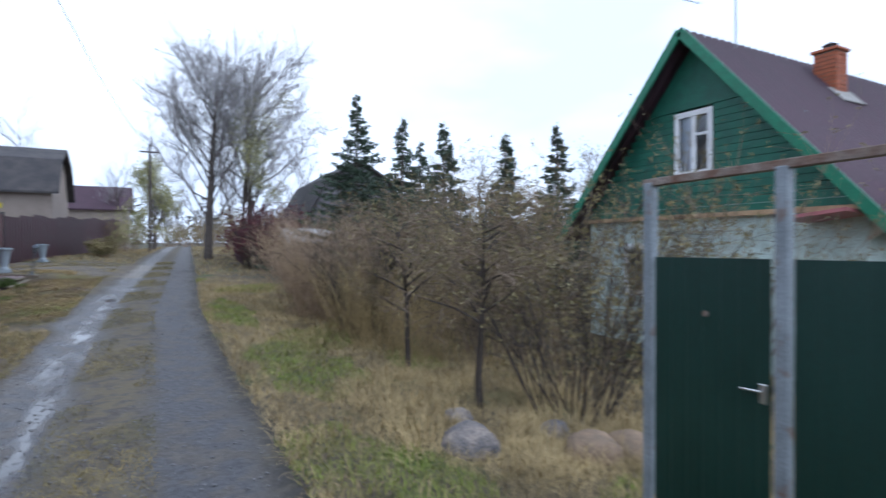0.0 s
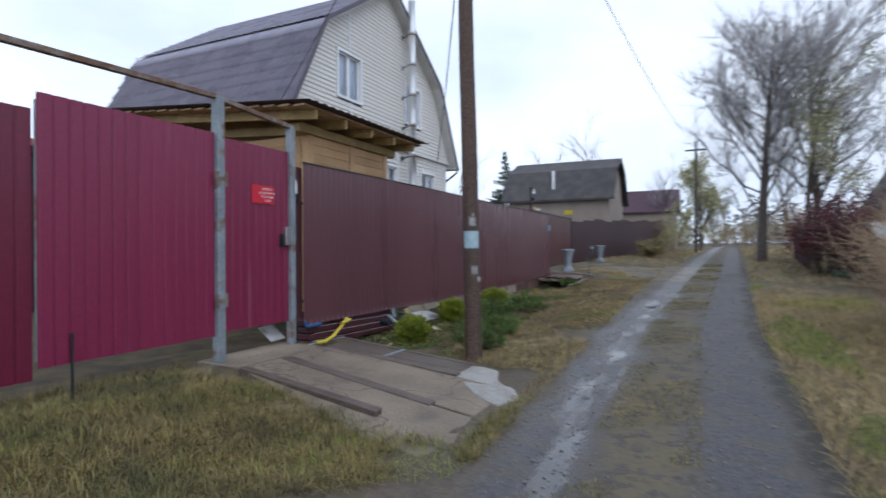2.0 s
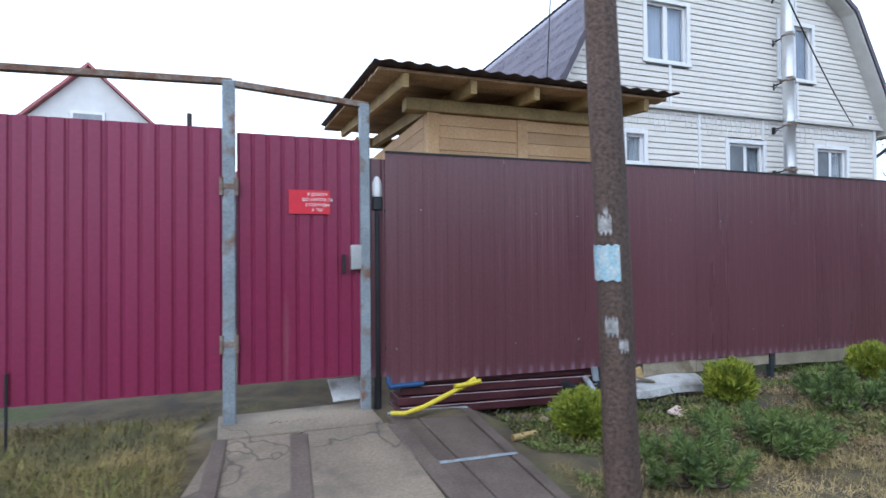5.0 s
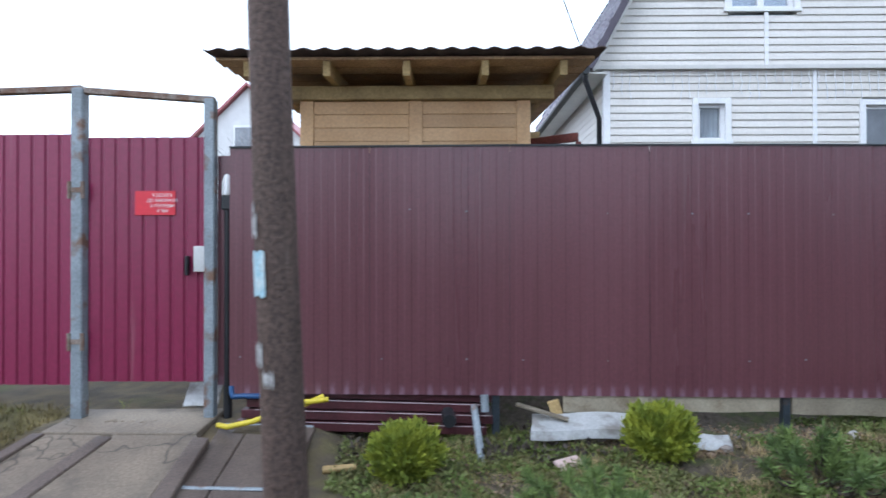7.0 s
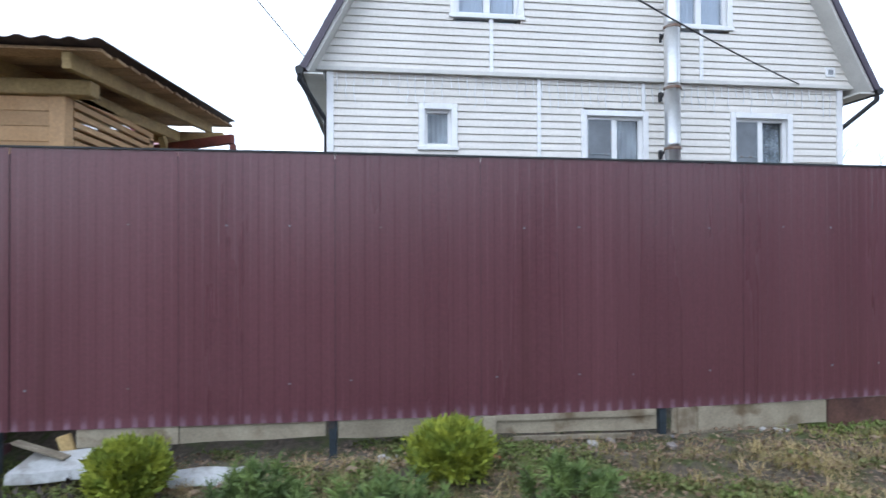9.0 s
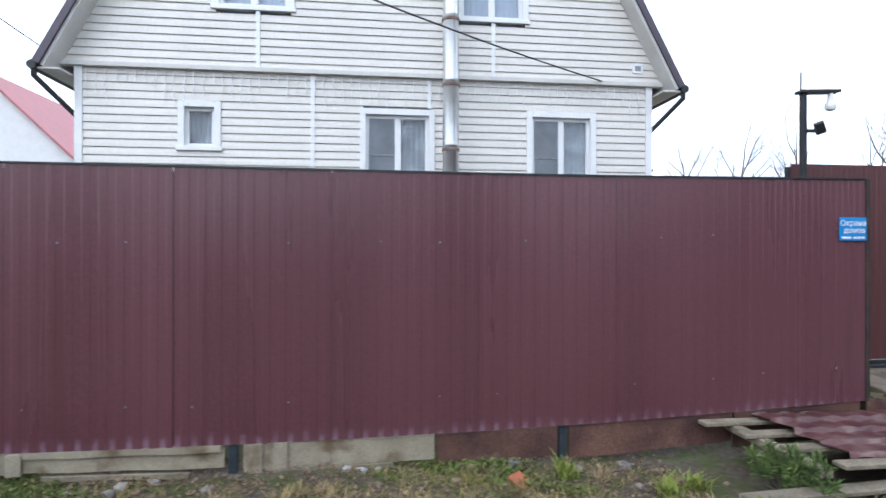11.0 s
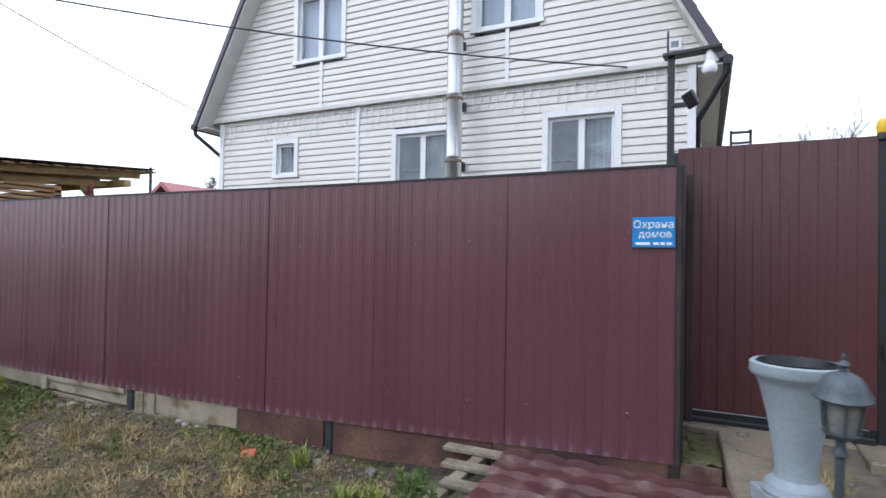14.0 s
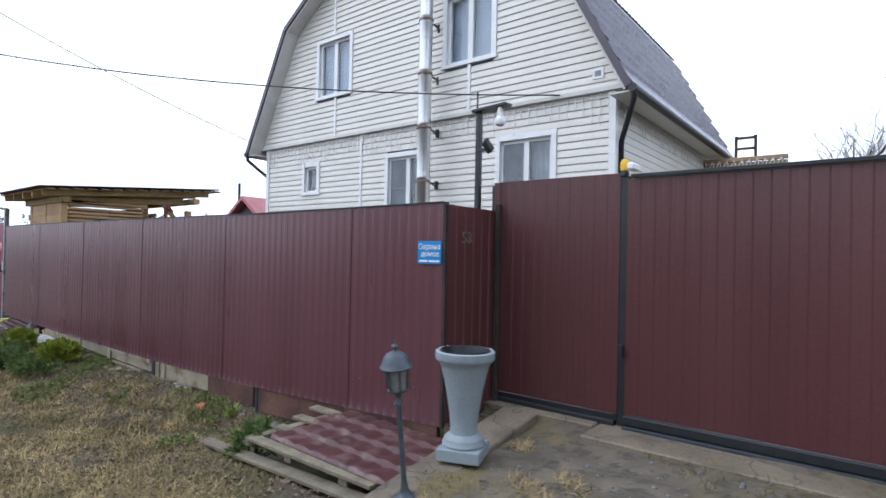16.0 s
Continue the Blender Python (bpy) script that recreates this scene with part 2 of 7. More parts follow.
WEED = material("low green weeds", (0.12, 0.165, 0.035), 0.75, 0, 0.4, 5, 40, 0.0, (0.13, 0.125, 0.045))
YELLOWPIPE = material("yellow plastic hose", (0.62, 0.50, 0.03), 0.4, 0, 0.1, 5, 40, 0.03)
WHITESHEET = material("dirty white sheet", (0.46, 0.47, 0.47), 0.5, 0, 0.12, 6, 50, 0.05, stain=((0.12, 0.095, 0.065), 5, 0.52, 0.6))
PINKSHEET = material("pale pink scrap", (0.62, 0.47, 0.43), 0.7, 0, 0.1, 6, 50, 0.05)
BLUE = material("blue enamel sign", (0.014, 0.23, 0.56), 0.35, 0, 0.05, 5, 40, 0.02)
SIGNRED = material("red enamel sign", (0.60, 0.018, 0.04), 0.35, 0, 0.06, 5, 40, 0.02)
SIGNWHITE = material("white lettering", (0.85, 0.85, 0.85), 0.5, 0, 0.03, 5, 40, 0.0)
PAPER = material("bleached notice paper", (0.30, 0.48, 0.56), 0.8, 0, 0.2, 14, 60, 0.1, (0.46, 0.55, 0.57))
PAPERSCRAP = material("torn paper scraps", (0.42, 0.41, 0.40), 0.9, 0, 0.3, 20, 60, 0.2)
YELLOW = material("yellow beacon plastic", (0.75, 0.46, 0.01), 0.3, 0, 0.05, 5, 40, 0.0)
GREENWALL = material("green painted boards", (0.018, 0.135, 0.088), 0.6, 0, 0.2, 4, 40, 0.15, (0.012, 0.10, 0.066), rand=0.1)
GREENTRIM = material("bright green trim", (0.015, 0.19, 0.10), 0.5, 0, 0.15, 5, 40, 0.1)
MINTWALL = material("peeling mint boards", (0.60, 0.70, 0.66), 0.75, 0, 0.25, 5, 40, 0.2, (0.45, 0.54, 0.50), rand=0.12)
MAROONROOF = material("maroon corrugated roof", (0.070, 0.035, 0.052), 0.75, 0, 0.2, 2, 40, 0.1, (0.052, 0.026, 0.04))
BRICK = material("red orange brick", (0.42, 0.13, 0.06), 0.8, 0, 0.2, 6, 60, 0.3, (0.33, 0.10, 0.05), rand=0.15)
DARKROOF = material("charcoal roofing felt", (0.055, 0.052, 0.056), 0.85, 0, 0.3, 2, 30, 0.2, (0.08, 0.072, 0.07))
PALEWALL = material("pale rendered wall", (0.34, 0.28, 0.24), 0.8, 0, 0.12, 2, 30, 0.1)
WHITEHOUSE = material("white neighbour siding", (0.70, 0.70, 0.70), 0.5, 0, 0.05, 3, 40, 0.03)
PINKROOF = material("faded red metal roof", (0.42, 0.14, 0.15), 0.5, 0, 0.12, 3, 40, 0.05, (0.34, 0.11, 0.12))
TILESHEET = material("wine metal tile sheet", (0.10, 0.035, 0.035), 0.38, 0, 0.25, 3, 40, 0.06, (0.065, 0.024, 0.026), stain=((0.19, 0.125, 0.11), 7, 0.52, 0.65))
DARKROOM = material("dim room interior", (0.33, 0.35, 0.38), 0.9, 0, 0.2, 2, 20, 0.0)
CURTAIN = material("pale blue blind", (0.40, 0.47, 0.57), 0.9, 0, 0.12, 2, 30, 0.05)
LACE = material("grey lace curtain", (0.30, 0.34, 0.38), 0.9, 0, 0.45, 4, 26, 0.05, (0.12, 0.14, 0.16))
SCREEN = material("grey insect net", (0.20, 0.22, 0.245), 0.8, 0, 0.12, 3, 60, 0.02, (0.15, 0.165, 0.185))
ICICLE = material("translucent light strings", (0.80, 0.82, 0.85), 0.3, 0, 0.1, 9, 40, 0.0)
CABLE = material("black cable", (0.03, 0.03, 0.032), 0.6, 0, 0.1, 5, 40, 0.0)
LANTERN = material("dusty lantern glass", (0.22, 0.23, 0.23), 0.15, 0, 0.15, 9, 40, 0.0)
BULB = material("frosted lamp glass", (0.80, 0.82, 0.85), 0.2, 0, 0.03, 5, 40, 0.0)
FARWOOD = material("hazy far woods", (0.16, 0.155, 0.15), 0.95, 0, 0.3, 0.6, 6, 0.0, (0.11, 0.11, 0.10))
FARFENCE = material("dark plum far fence", (0.06, 0.022, 0.03), 0.5, 0, 0.2, 2, 30, 0.05, rand=0.1)
BERRYRED = material("dark red shrub leaves", (0.13, 0.018, 0.03), 0.7, 0, 0.35, 3, 30, 0.0, (0.07, 0.014, 0.022))
BLUEPLASTIC = material("blue plastic hose", (0.02, 0.075, 0.20), 0.4, 0, 0.15, 5, 40, 0.05)

GLASS = bpy.data.materials.new("window glass")
GLASS.use_nodes = True
g = GLASS.node_tree.nodes["Principled BSDF"]
g.inputs["Base Color"].default_value = (0.92, 0.96, 1.0, 1)
g.inputs["Roughness"].default_value, g.inputs["Transmission Weight"].default_value, g.inputs["IOR"].default_value = 0.02, 1.0, 1.5


def ground_material():
    """Gravel wheel tracks with puddles, a grassy middle, straw verges and bare earth, laid out by place."""
    m = bpy.data.materials.new("lane ground")
    m.use_nodes = True
    n, l = m.node_tree.nodes, m.node_tree.links
    p = n["Principled BSDF"]
    geo = n.new("ShaderNodeNewGeometry")
    sep = n.new("ShaderNodeSeparateXYZ")
    l.new(geo.outputs["Position"], sep.inputs[0])

    def math_node(op, a, b=None, c=None):
        k = n.new("ShaderNodeMath")
        k.operation = op
        for i, v in enumerate((a, b, c)):
            if v is None:
                continue
            if isinstance(v, (int, float)):
                k.inputs[i].default_value = v
            else:
                l.new(v, k.inputs[i])
        return k.outputs[0]

    def tex(scale, detail=6.0, rough=0.55):
        k = n.new("ShaderNodeTexNoise")
        k.inputs["Scale"].default_value, k.inputs["Detail"].default_value, k.inputs["Roughness"].default_value = scale, detail, rough
        l.new(geo.outputs["Position"], k.inputs["Vector"])
        return k.outputs[0]

    def smooth(v, lo, hi):
        k = n.new("ShaderNodeMapRange")
        k.interpolation_type = "SMOOTHSTEP"
        k.inputs["From Min"].default_value, k.inputs["From Max"].default_value = lo, hi
        l.new(v, k.inputs["Value"])
        return k.outputs[0]

    def ramp(v, lo, hi, c0, c1):
        k = n.new("ShaderNodeValToRGB")
        k.color_ramp.elements[0].position, k.color_ramp.elements[1].position = lo, hi
        k.color_ramp.elements[0].color, k.color_ramp.elements[1].color = (*c0, 1), (*c1, 1)
        l.new(v, k.inputs[0])
        return k.outputs[0]

    def mix(f, a, b):
        k = n.new("ShaderNodeMixRGB")
        l.new(f, k.inputs[0])
        l.new(a, k.inputs[1])
        l.new(b, k.inputs[2])
        return k.outputs[0]

    wob, mid, fine, grit = tex(0.9), tex(4.0), tex(22.0), tex(110.0, 3)
    shift = math_node("MULTIPLY", math_node("MAXIMUM", math_node("SUBTRACT", sep.outputs[1], 12.0), 0.0), 0.05)
    u = math_node("SUBTRACT", sep.outputs[0], shift)
    u = math_node("ADD", u, math_node("MULTIPLY", math_node("SUBTRACT", wob, 0.5), 0.6))
    u = math_node("ADD", u, math_node("MULTIPLY", math_node("SUBTRACT", fine, 0.5), 0.30))

    def band(lo, hi, edge=0.14):
        return math_node("MULTIPLY", smooth(u, lo - edge, lo + edge), math_node("SUBTRACT", 1.0, smooth(u, hi - edge, hi + edge)))

    left, right = band(-1.72, -0.98, 0.2), band(-0.36, 0.44, 0.22)
    bed = band(-2.05, 0.56, 0.12)
    gravel = ramp(fine, 0.32, 0.7, (0.034, 0.034, 0.038), (0.085, 0.085, 0.092))
    gravel = mix(smooth(grit, 0.62, 0.78), gravel, ramp(mid, 0.3, 0.7, (0.17, 0.168, 0.172), (0.11, 0.108, 0.11)))
    gravel = mix(math_node("MULTIPLY", smooth(mid, 0.44, 0.60), 0.7), gravel, ramp(fine, 0.3, 0.7, (0.06, 0.05, 0.04), (0.115, 0.095, 0.072)))
    middle = ramp(mid, 0.36, 0.62, (0.10, 0.085, 0.06), (0.19, 0.15, 0.075))
    straw = ramp(mid, 0.34, 0.66, (0.055, 0.045, 0.03), (0.125, 0.095, 0.05))
    straw = mix(smooth(wob, 0.52, 0.66), straw, ramp(fine, 0.3, 0.7, (0.05, 0.068, 0.018), (0.09, 0.10, 0.03)))
    earth = ramp(fine, 0.3, 0.7, (0.05, 0.04, 0.03), (0.12, 0.097, 0.07))
    # earth against the fence and on the drive
    by_fence = math_node("MULTIPLY", math_node("SUBTRACT", 1.0, smooth(u, -4.3, -3.3)), smooth(sep.outputs[1], 8.2, 9.0))
    drive = math_node("MULTIPLY", smooth(sep.outputs[1], 20.3, 21.2), math_node("SUBTRACT", 1.0, smooth(sep.outputs[1], 27.0, 28.0)))
    drive = math_node("MULTIPLY", drive, math_node("SUBTRACT", 1.0, smooth(u, -1.4, -0.9)))
    green_ditch = mix(smooth(mid, 0.45, 0.6), earth, ramp(fine, 0.3, 0.7, (0.042, 0.058, 0.015), (0.08, 0.088, 0.028)))
    colour = mix(by_fence, straw, green_ditch)
    colour = mix(bed, colour, mix(smooth(mid, 0.44, 0.58), middle, gravel))
    wheel = math_node("MAXIMUM", left, right)
    colour = mix(wheel, colour, gravel)
    drive_colour = ramp(mid, 0.3, 0.7, (0.10, 0.082, 0.062), (0.185, 0.155, 0.12))
    drive_colour = mix(smooth(tex(7.0), 0.5, 0.6), drive_colour, ramp(fine, 0.3, 0.7, (0.06, 0.05, 0.04), (0.13, 0.11, 0.088)))
    drive_colour = mix(smooth(wob, 0.5, 0.62), drive_colour, ramp(fine, 0.3, 0.7, (0.15, 0.12, 0.06), (0.22, 0.17, 0.08)))
    colour = mix(drive, colour, drive_colour)
    # puddles in the left wheel track
    long_map = n.new("ShaderNodeMapping")
    long_map.inputs["Scale"].default_value = (1.6, 0.42, 1.0)
    l.new(geo.outputs["Position"], long_map.inputs[0])
    pool = n.new("ShaderNodeTexNoise")
    pool.inputs["Scale"].default_value, pool.inputs["Detail"].default_value = 1.5, 4.0
    l.new(long_map.outputs[0], pool.inputs["Vector"])
    wet = math_node("MULTIPLY", band(-1.50, -1.12, 0.09), math_node("MULTIPLY", smooth(pool.outputs[0], 0.45, 0.60), math_node("SUBTRACT", 1.0, smooth(sep.outputs[1], 14.0, 18.0))))
    # broken dark band along the right edge of the lane
    edge_band = math_node("MULTIPLY", band(0.40, 0.60, 0.06), smooth(mid, 0.36, 0.5))
    colour = mix(math_node("MULTIPLY", edge_band, 0.75), colour, ramp(mid, 0.0, 1.0, (0.02, 0.019, 0.018), (0.032, 0.03, 0.028)))
    mud = math_node("MULTIPLY", band(-2.3, -1.7, 0.2), math_node("SUBTRACT", 1.0, smooth(sep.outputs[1], 9.5, 11.5)))
    colour = mix(math_node("MULTIPLY", mud, 0.8), colour, ramp(fine, 0.3, 0.7, (0.075, 0.06, 0.046), (0.125, 0.10, 0.078)))
    colour = mix(math_node("MULTIPLY", wet, 0.6), colour, ramp(mid, 0.0, 1.0, (0.05, 0.048, 0.046), (0.06, 0.058, 0.055)))
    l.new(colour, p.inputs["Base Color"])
    damp = math_node("SUBTRACT", 0.92, math_node("ADD", math_node("MULTIPLY", wheel, 0.30), math_node("MULTIPLY", left, 0.22)))
    l.new(math_node("MAXIMUM", math_node("SUBTRACT", damp, math_node("MULTIPLY", wet, 0.62)), 0.05), p.inputs["Roughness"])
    bmp = n.new("ShaderNodeBump")
    bmp.inputs["Distance"].default_value = 0.03
    l.new(math_node("MULTIPLY", math_node("SUBTRACT", 1.0, wet), 0.55), bmp.inputs["Strength"])
    l.new(math_node("ADD", fine, math_node("MULTIPLY", grit, 0.35)), bmp.inputs["Height"])
    l.new(bmp.outputs[0], p.inputs["Normal"])
    return m


GROUND = ground_material()

# ---- mesh helpers ----
def mesh_from(bm, name, mat):
    me = bpy.data.meshes.new(name)
    bm.normal_update()
    bm.to_mesh(me)
    bm.free()
    for one in (mat if isinstance(mat, (list, tuple)) else [mat]):
        me.materials.append(one)
    return me


def part(name, bm, mat, parent, label=""):
    """Links a bmesh as one mesh object under a thing or a part."""
    ob = new(name, mesh_from(bm, name, mat))
    ob.parent = parent
    return tagged(ob, label)


def thing(name, label, category, group="", kind="", bm=None, mat=None, at=None):
    ob = new(name, mesh_from(bm, name, mat) if bm else None)
    if at:
        ob.location = at
    return tagged(ob, label, category, group, kind)


def quads(name, verts, faces, mat, smooth=False):
    """A mesh from numpy vertices and faces of one size."""
    verts, faces = np.asarray(verts, np.float32), np.asarray(faces, np.int32)
    me = bpy.data.meshes.new(name)
    k = faces.shape[1]
    me.vertices.add(len(verts))
    me.vertices.foreach_set("co", verts.ravel())
    me.loops.add(faces.size)
    me.loops.foreach_set("vertex_index", faces.ravel())
    me.polygons.add(len(faces))
    me.polygons.foreach_set("loop_start", np.arange(0, faces.size, k, dtype=np.int32))
    me.update(calc_edges=True)
    me.materials.append(mat)
    if smooth:
        me.polygons.foreach_set("use_smooth", np.ones(len(faces), bool))
    return me


def box(bm, x0, x1, y0, y1, z0, z1, bevel=0.0, m=None):
    r = bmesh.ops.create_cube(bm, size=1.0)
    bmesh.ops.scale(bm, vec=(x1 - x0, y1 - y0, z1 - z0), verts=r["verts"])
    bmesh.ops.translate(bm, vec=((x0 + x1) / 2, (y0 + y1) / 2, (z0 + z1) / 2), verts=r["verts"])
    vs = r["verts"]
    if bevel:
        es = list({e for v in vs for e in v.link_edges})
        out = bmesh.ops.bevel(bm, geom=es, offset=bevel, segments=1, affect="EDGES")
        vs = list({v for f in out["faces"] for v in f.verts} | {v for v in vs if v.is_valid})
    if m is not None:
        bmesh.ops.transform(bm, matrix=m, verts=[v for v in vs if v.is_valid])
    return bm


def boxes(*dims, bevel=0.0):
    bm = bmesh.new()
    for d in dims:
        box(bm, *d, bevel=bevel)
    return bm


def beam(bm, a, b, w, h, bevel=0.004):
    """A squared bar from a to b, w wide and h high."""
    a, b = Vector(a), Vector(b)
    d = b - a
    m = Matrix.Translation((a + b) / 2) @ d.to_track_quat("Y", "Z").to_matrix().to_4x4()
    return box(bm, -w / 2, w / 2, -d.length / 2, d.length / 2, -h / 2, h / 2, bevel, m)


def rod(bm, a, b, r0, r1=None, seg=10):
    a, b = Vector(a), Vector(b)
    d = b - a
    m = Matrix.Translation((a + b) / 2) @ d.to_track_quat("Z", "Y").to_matrix().to_4x4()
    bmesh.ops.create_cone(bm, cap_ends=True, segments=seg, radius1=r0, radius2=r0 if r1 is None else r1, depth=d.length, matrix=m)
    return bm


def lathe(profile, seg=24, m=None):
    """A turned solid from (radius, height) pairs."""
    bm = bmesh.new()
    rings = []
    for r, z in profile:
        rings.append([bm.verts.new((r * math.cos(2 * math.pi * i / seg), r * math.sin(2 * math.pi * i / seg), z)) for i in range(seg)])
    for a, b in zip(rings, rings[1:]):
        for i in range(seg):
            f = bm.faces.new((a[i], a[(i + 1) % seg], b[(i + 1) % seg], b[i]))
            f.smooth = True
    bm.faces.new(rings[0][::-1])
    bm.faces.new(rings[-1])
    for k, ring in enumerate(rings):
        crease = k in (0, len(rings) - 1)
        if not crease:
            u = Vector((profile[k][0] - profile[k - 1][0], profile[k][1] - profile[k - 1][1]))
            w = Vector((profile[k + 1][0] - profile[k][0], profile[k + 1][1] - profile[k][1]))
            crease = u.length > 0 and w.length > 0 and u.angle(w) > radians(38)
        if crease:
            for i in range(seg):
                e = bm.edges.get((ring[i], ring[(i + 1) % seg]))
                if e:
                    e.smooth = False
    if m is not None:
        bmesh.ops.transform(bm, matrix=m, verts=bm.verts)
    return bm


def cable(name, pts, r, mat, label, category, parent=None):
    cu = bpy.data.curves.new(name, "CURVE")
    cu.dimensions, cu.bevel_depth, cu.bevel_resolution = "3D", r, 2
    s = cu.splines.new("POLY")
    s.points.add(len(pts) - 1)
    for q, w in zip(s.points, pts):
        q.co = (*w, 1)
    cu.materials.append(mat)
    dg = new(name, cu)
    me = bpy.data.meshes.new_from_object(dg)
    bpy.data.objects.remove(dg)
    ob = new(name, me)
    ob.parent = parent
    return tagged(ob, label, category)


def ribbed(width, height, pitch=0.115, depth=0.0034, thick=0.0015, rise=0.0, rise_top=0.0, low=0.10):
    """A profiled metal sheet in the local yz plane, ribs upright, facing +x, foot at z 0; rise: how the edges climb along y."""
    bm = bmesh.new()
    ys = [0.0]
    xs = [0.0]
    y = 0.0
    while y < width - 1e-4:
        for dy, x in ((low, 0.0), (low + 0.09, depth), (0.91, depth), (1.0, 0.0)):
            if y + dy * pitch <= width + 1e-4:
                ys.append(y + dy * pitch)
                xs.append(x)
        y += pitch
    if ys[-1] < width - 1e-4:
        ys.append(width)
        xs.append(xs[-1])
    rows = []
    for z in (0.0, height):
        rows.append([[bm.verts.new((x + o, yy, z + yy * (rise if z == 0 else rise_top))) for x, yy in zip(xs, ys)] for o in (thick, 0.0)])
    (bf, bb), (tf, tb) = rows
    for i in range(len(ys) - 1):
        bm.faces.new((bf[i], bf[i + 1], tf[i + 1], tf[i]))
        bm.faces.new((bb[i + 1], bb[i], tb[i], tb[i + 1]))
        bm.faces.new((bb[i], bb[i + 1], bf[i + 1], bf[i]))
        bm.faces.new((tf[i], tf[i + 1], tb[i + 1], tb[i]))
    for i in (0, len(ys) - 1):
        bm.faces.new((bf[i], tf[i], tb[i], bb[i]))
    return bm


# ---- the lie of the land ----
ROAD_Y = (-60, -5, 0, 3.5, 8, 10, 12, 14, 18, 21, 23, 35, 60, 400)
ROAD_Z = (-0.5, 0.10, 0.13, 0.16, 0.27, 0.36, 0.43, 0.50, 0.61, 0.69, 0.76, 1.10, 1.6, 4.0)


def land(x, y):
    """Height of the ground at a place (numpy)."""
    x, y = np.asarray(x, float), np.asarray(y, float)
    r = np.interp(y, ROAD_Y, ROAD_Z)
    s = np.maximum(0, (y - 12) * 0.05)
    u = x - s
    # wheel ruts
    r = r - 0.035 * np.exp(-((u + 1.32) / 0.26) ** 2) - 0.02 * np.exp(-((u - 0.05) / 0.28) ** 2)
    # left side: verge, then the strip along the fence
    left = np.interp(y, (-60, 0, 5, 5.9, 6.3, 8.4, 8.8, 10, 13, 15, 17, 18.4, 20.0, 20.7, 21.2, 23, 35, 400), (0.3, 0.5, 0.55, 0.53, 0.43, 0.42, 0.40, 0.40, 0.50, 0.53, 0.50, 0.42, 0.46, 0.87, 0.91, 0.97, 1.2, 4.0))
    bank = np.clip((y - 8.8) / 1.5, 0, 1) * np.clip((20.9 - y) / 0.5, 0, 1)
    ditch = np.clip((y - 17.6) / 0.7, 0, 1) * np.clip((20.9 - y) / 0.5, 0, 1)
    t = np.clip((-1.9 - 0.9 * bank - 1.05 * ditch - u) / (2.3 - 0.8 * bank - 0.7 * ditch), 0, 1)
    t = t * t * (3 - 2 * t)
    z = r * (1 - t) + left * t
    z = z + 0.13 * np.clip((-4.15 - x) / 0.3, 0, 1) * np.clip((y - 6.0) / 0.3, 0, 1) * np.clip((8.7 - y) / 0.4, 0, 1)
    # yard behind the fence lies level
    yard = np.interp(y, (-60, 5, 21, 400), (0.45, 0.55, 0.95, 4.0))
    t2 = np.clip((-5.0 - x) / 0.8, 0, 1)
    z = z * (1 - t2) + yard * t2
    # right side falls away to the gardens
    fall = np.clip((u - 0.5) / 6.0, 0, 1)
    z = z - 0.55 * fall * np.clip((22 - y) / 8, 0, 1)
    z = z + 0.05 * np.clip((u - 0.5) / 0.4, 0, 1) * np.clip((2.2 - u) / 1.2, 0, 1)
    bump = 0.018 * np.sin(3.1 * x + 1.7 * y) * np.sin(2.3 * y - 1.1 * x) + 0.012 * np.sin(7.7 * x - 3.3 * y + 1.0)
    slope = np.clip((-2.3 - u) / 0.5, 0, 1) * np.clip((x + 4.75) / 0.2, 0, 1) * np.clip((y - 8.8) / 0.6, 0, 1) * np.clip((18.3 - y) / 0.5, 0, 1)
    clods = 0.022 * np.sin(9.3 * x + 4.1 * y) * np.sin(8.2 * y - 5.0 * x) + 0.016 * np.sin(17.0 * x - 11.0 * y + 2.0) * np.sin(6.1 * y)
    return z + bump * np.clip(np.abs(u + 0.6) / 2.0, 0.25, 1) + clods * slope


def zat(x, y):
    return float(land(x, y))


def grid_axis(lo, hi, fine_lo, fine_hi, step):
    inner = np.arange(fine_lo, fine_hi + 1e-6, step)
    below = fine_lo - np.geomspace(step, fine_lo - lo, 26)[::-1]
    above = fine_hi + np.geomspace(step, hi - fine_hi, 26)
    return np.concatenate([below, inner, above])


gx = grid_axis(-900, 900, -7.0, 9.0, 0.12)
gy = grid_axis(-900, 1500, -1.0, 30.0, 0.14)
GX, GY = np.meshgrid(gx, gy, indexing="ij")
GZ = land(np.clip(GX, -60, 60), np.clip(GY, -60, 400))
gv = np.stack([GX, GY, GZ], -1).reshape(-1, 3)
ni, nj = GX.shape
ii, jj = np.meshgrid(np.arange(ni - 1), np.arange(nj - 1), indexing="ij")
q0 = (ii * nj + jj).ravel()
ground = new("ground", quads("ground", gv, np.stack([q0, q0 + nj, q0 + nj + 1, q0 + 1], -1), GROUND, True))
tagged(ground, "rutted gravel lane between straw coloured grass verges", "ground", kind="structure")
# ---- the brown fence of profiled sheet ----
def fence_x(y):
    return -4.70 - (y - 7.63) * 0.0111


def fence_foot(y):
    return float(np.interp(y, (7.63, 12.2, 14.9, 17.5, 20.2), (0.80, 0.757, 0.735, 0.775, 0.885)))


def fence_head(y):
    return float(np.interp(y, (7.63, 10.0, 12.2, 14.9, 17.5, 20.2), (2.797, 2.812, 2.812, 2.803, 2.79, 2.81)))


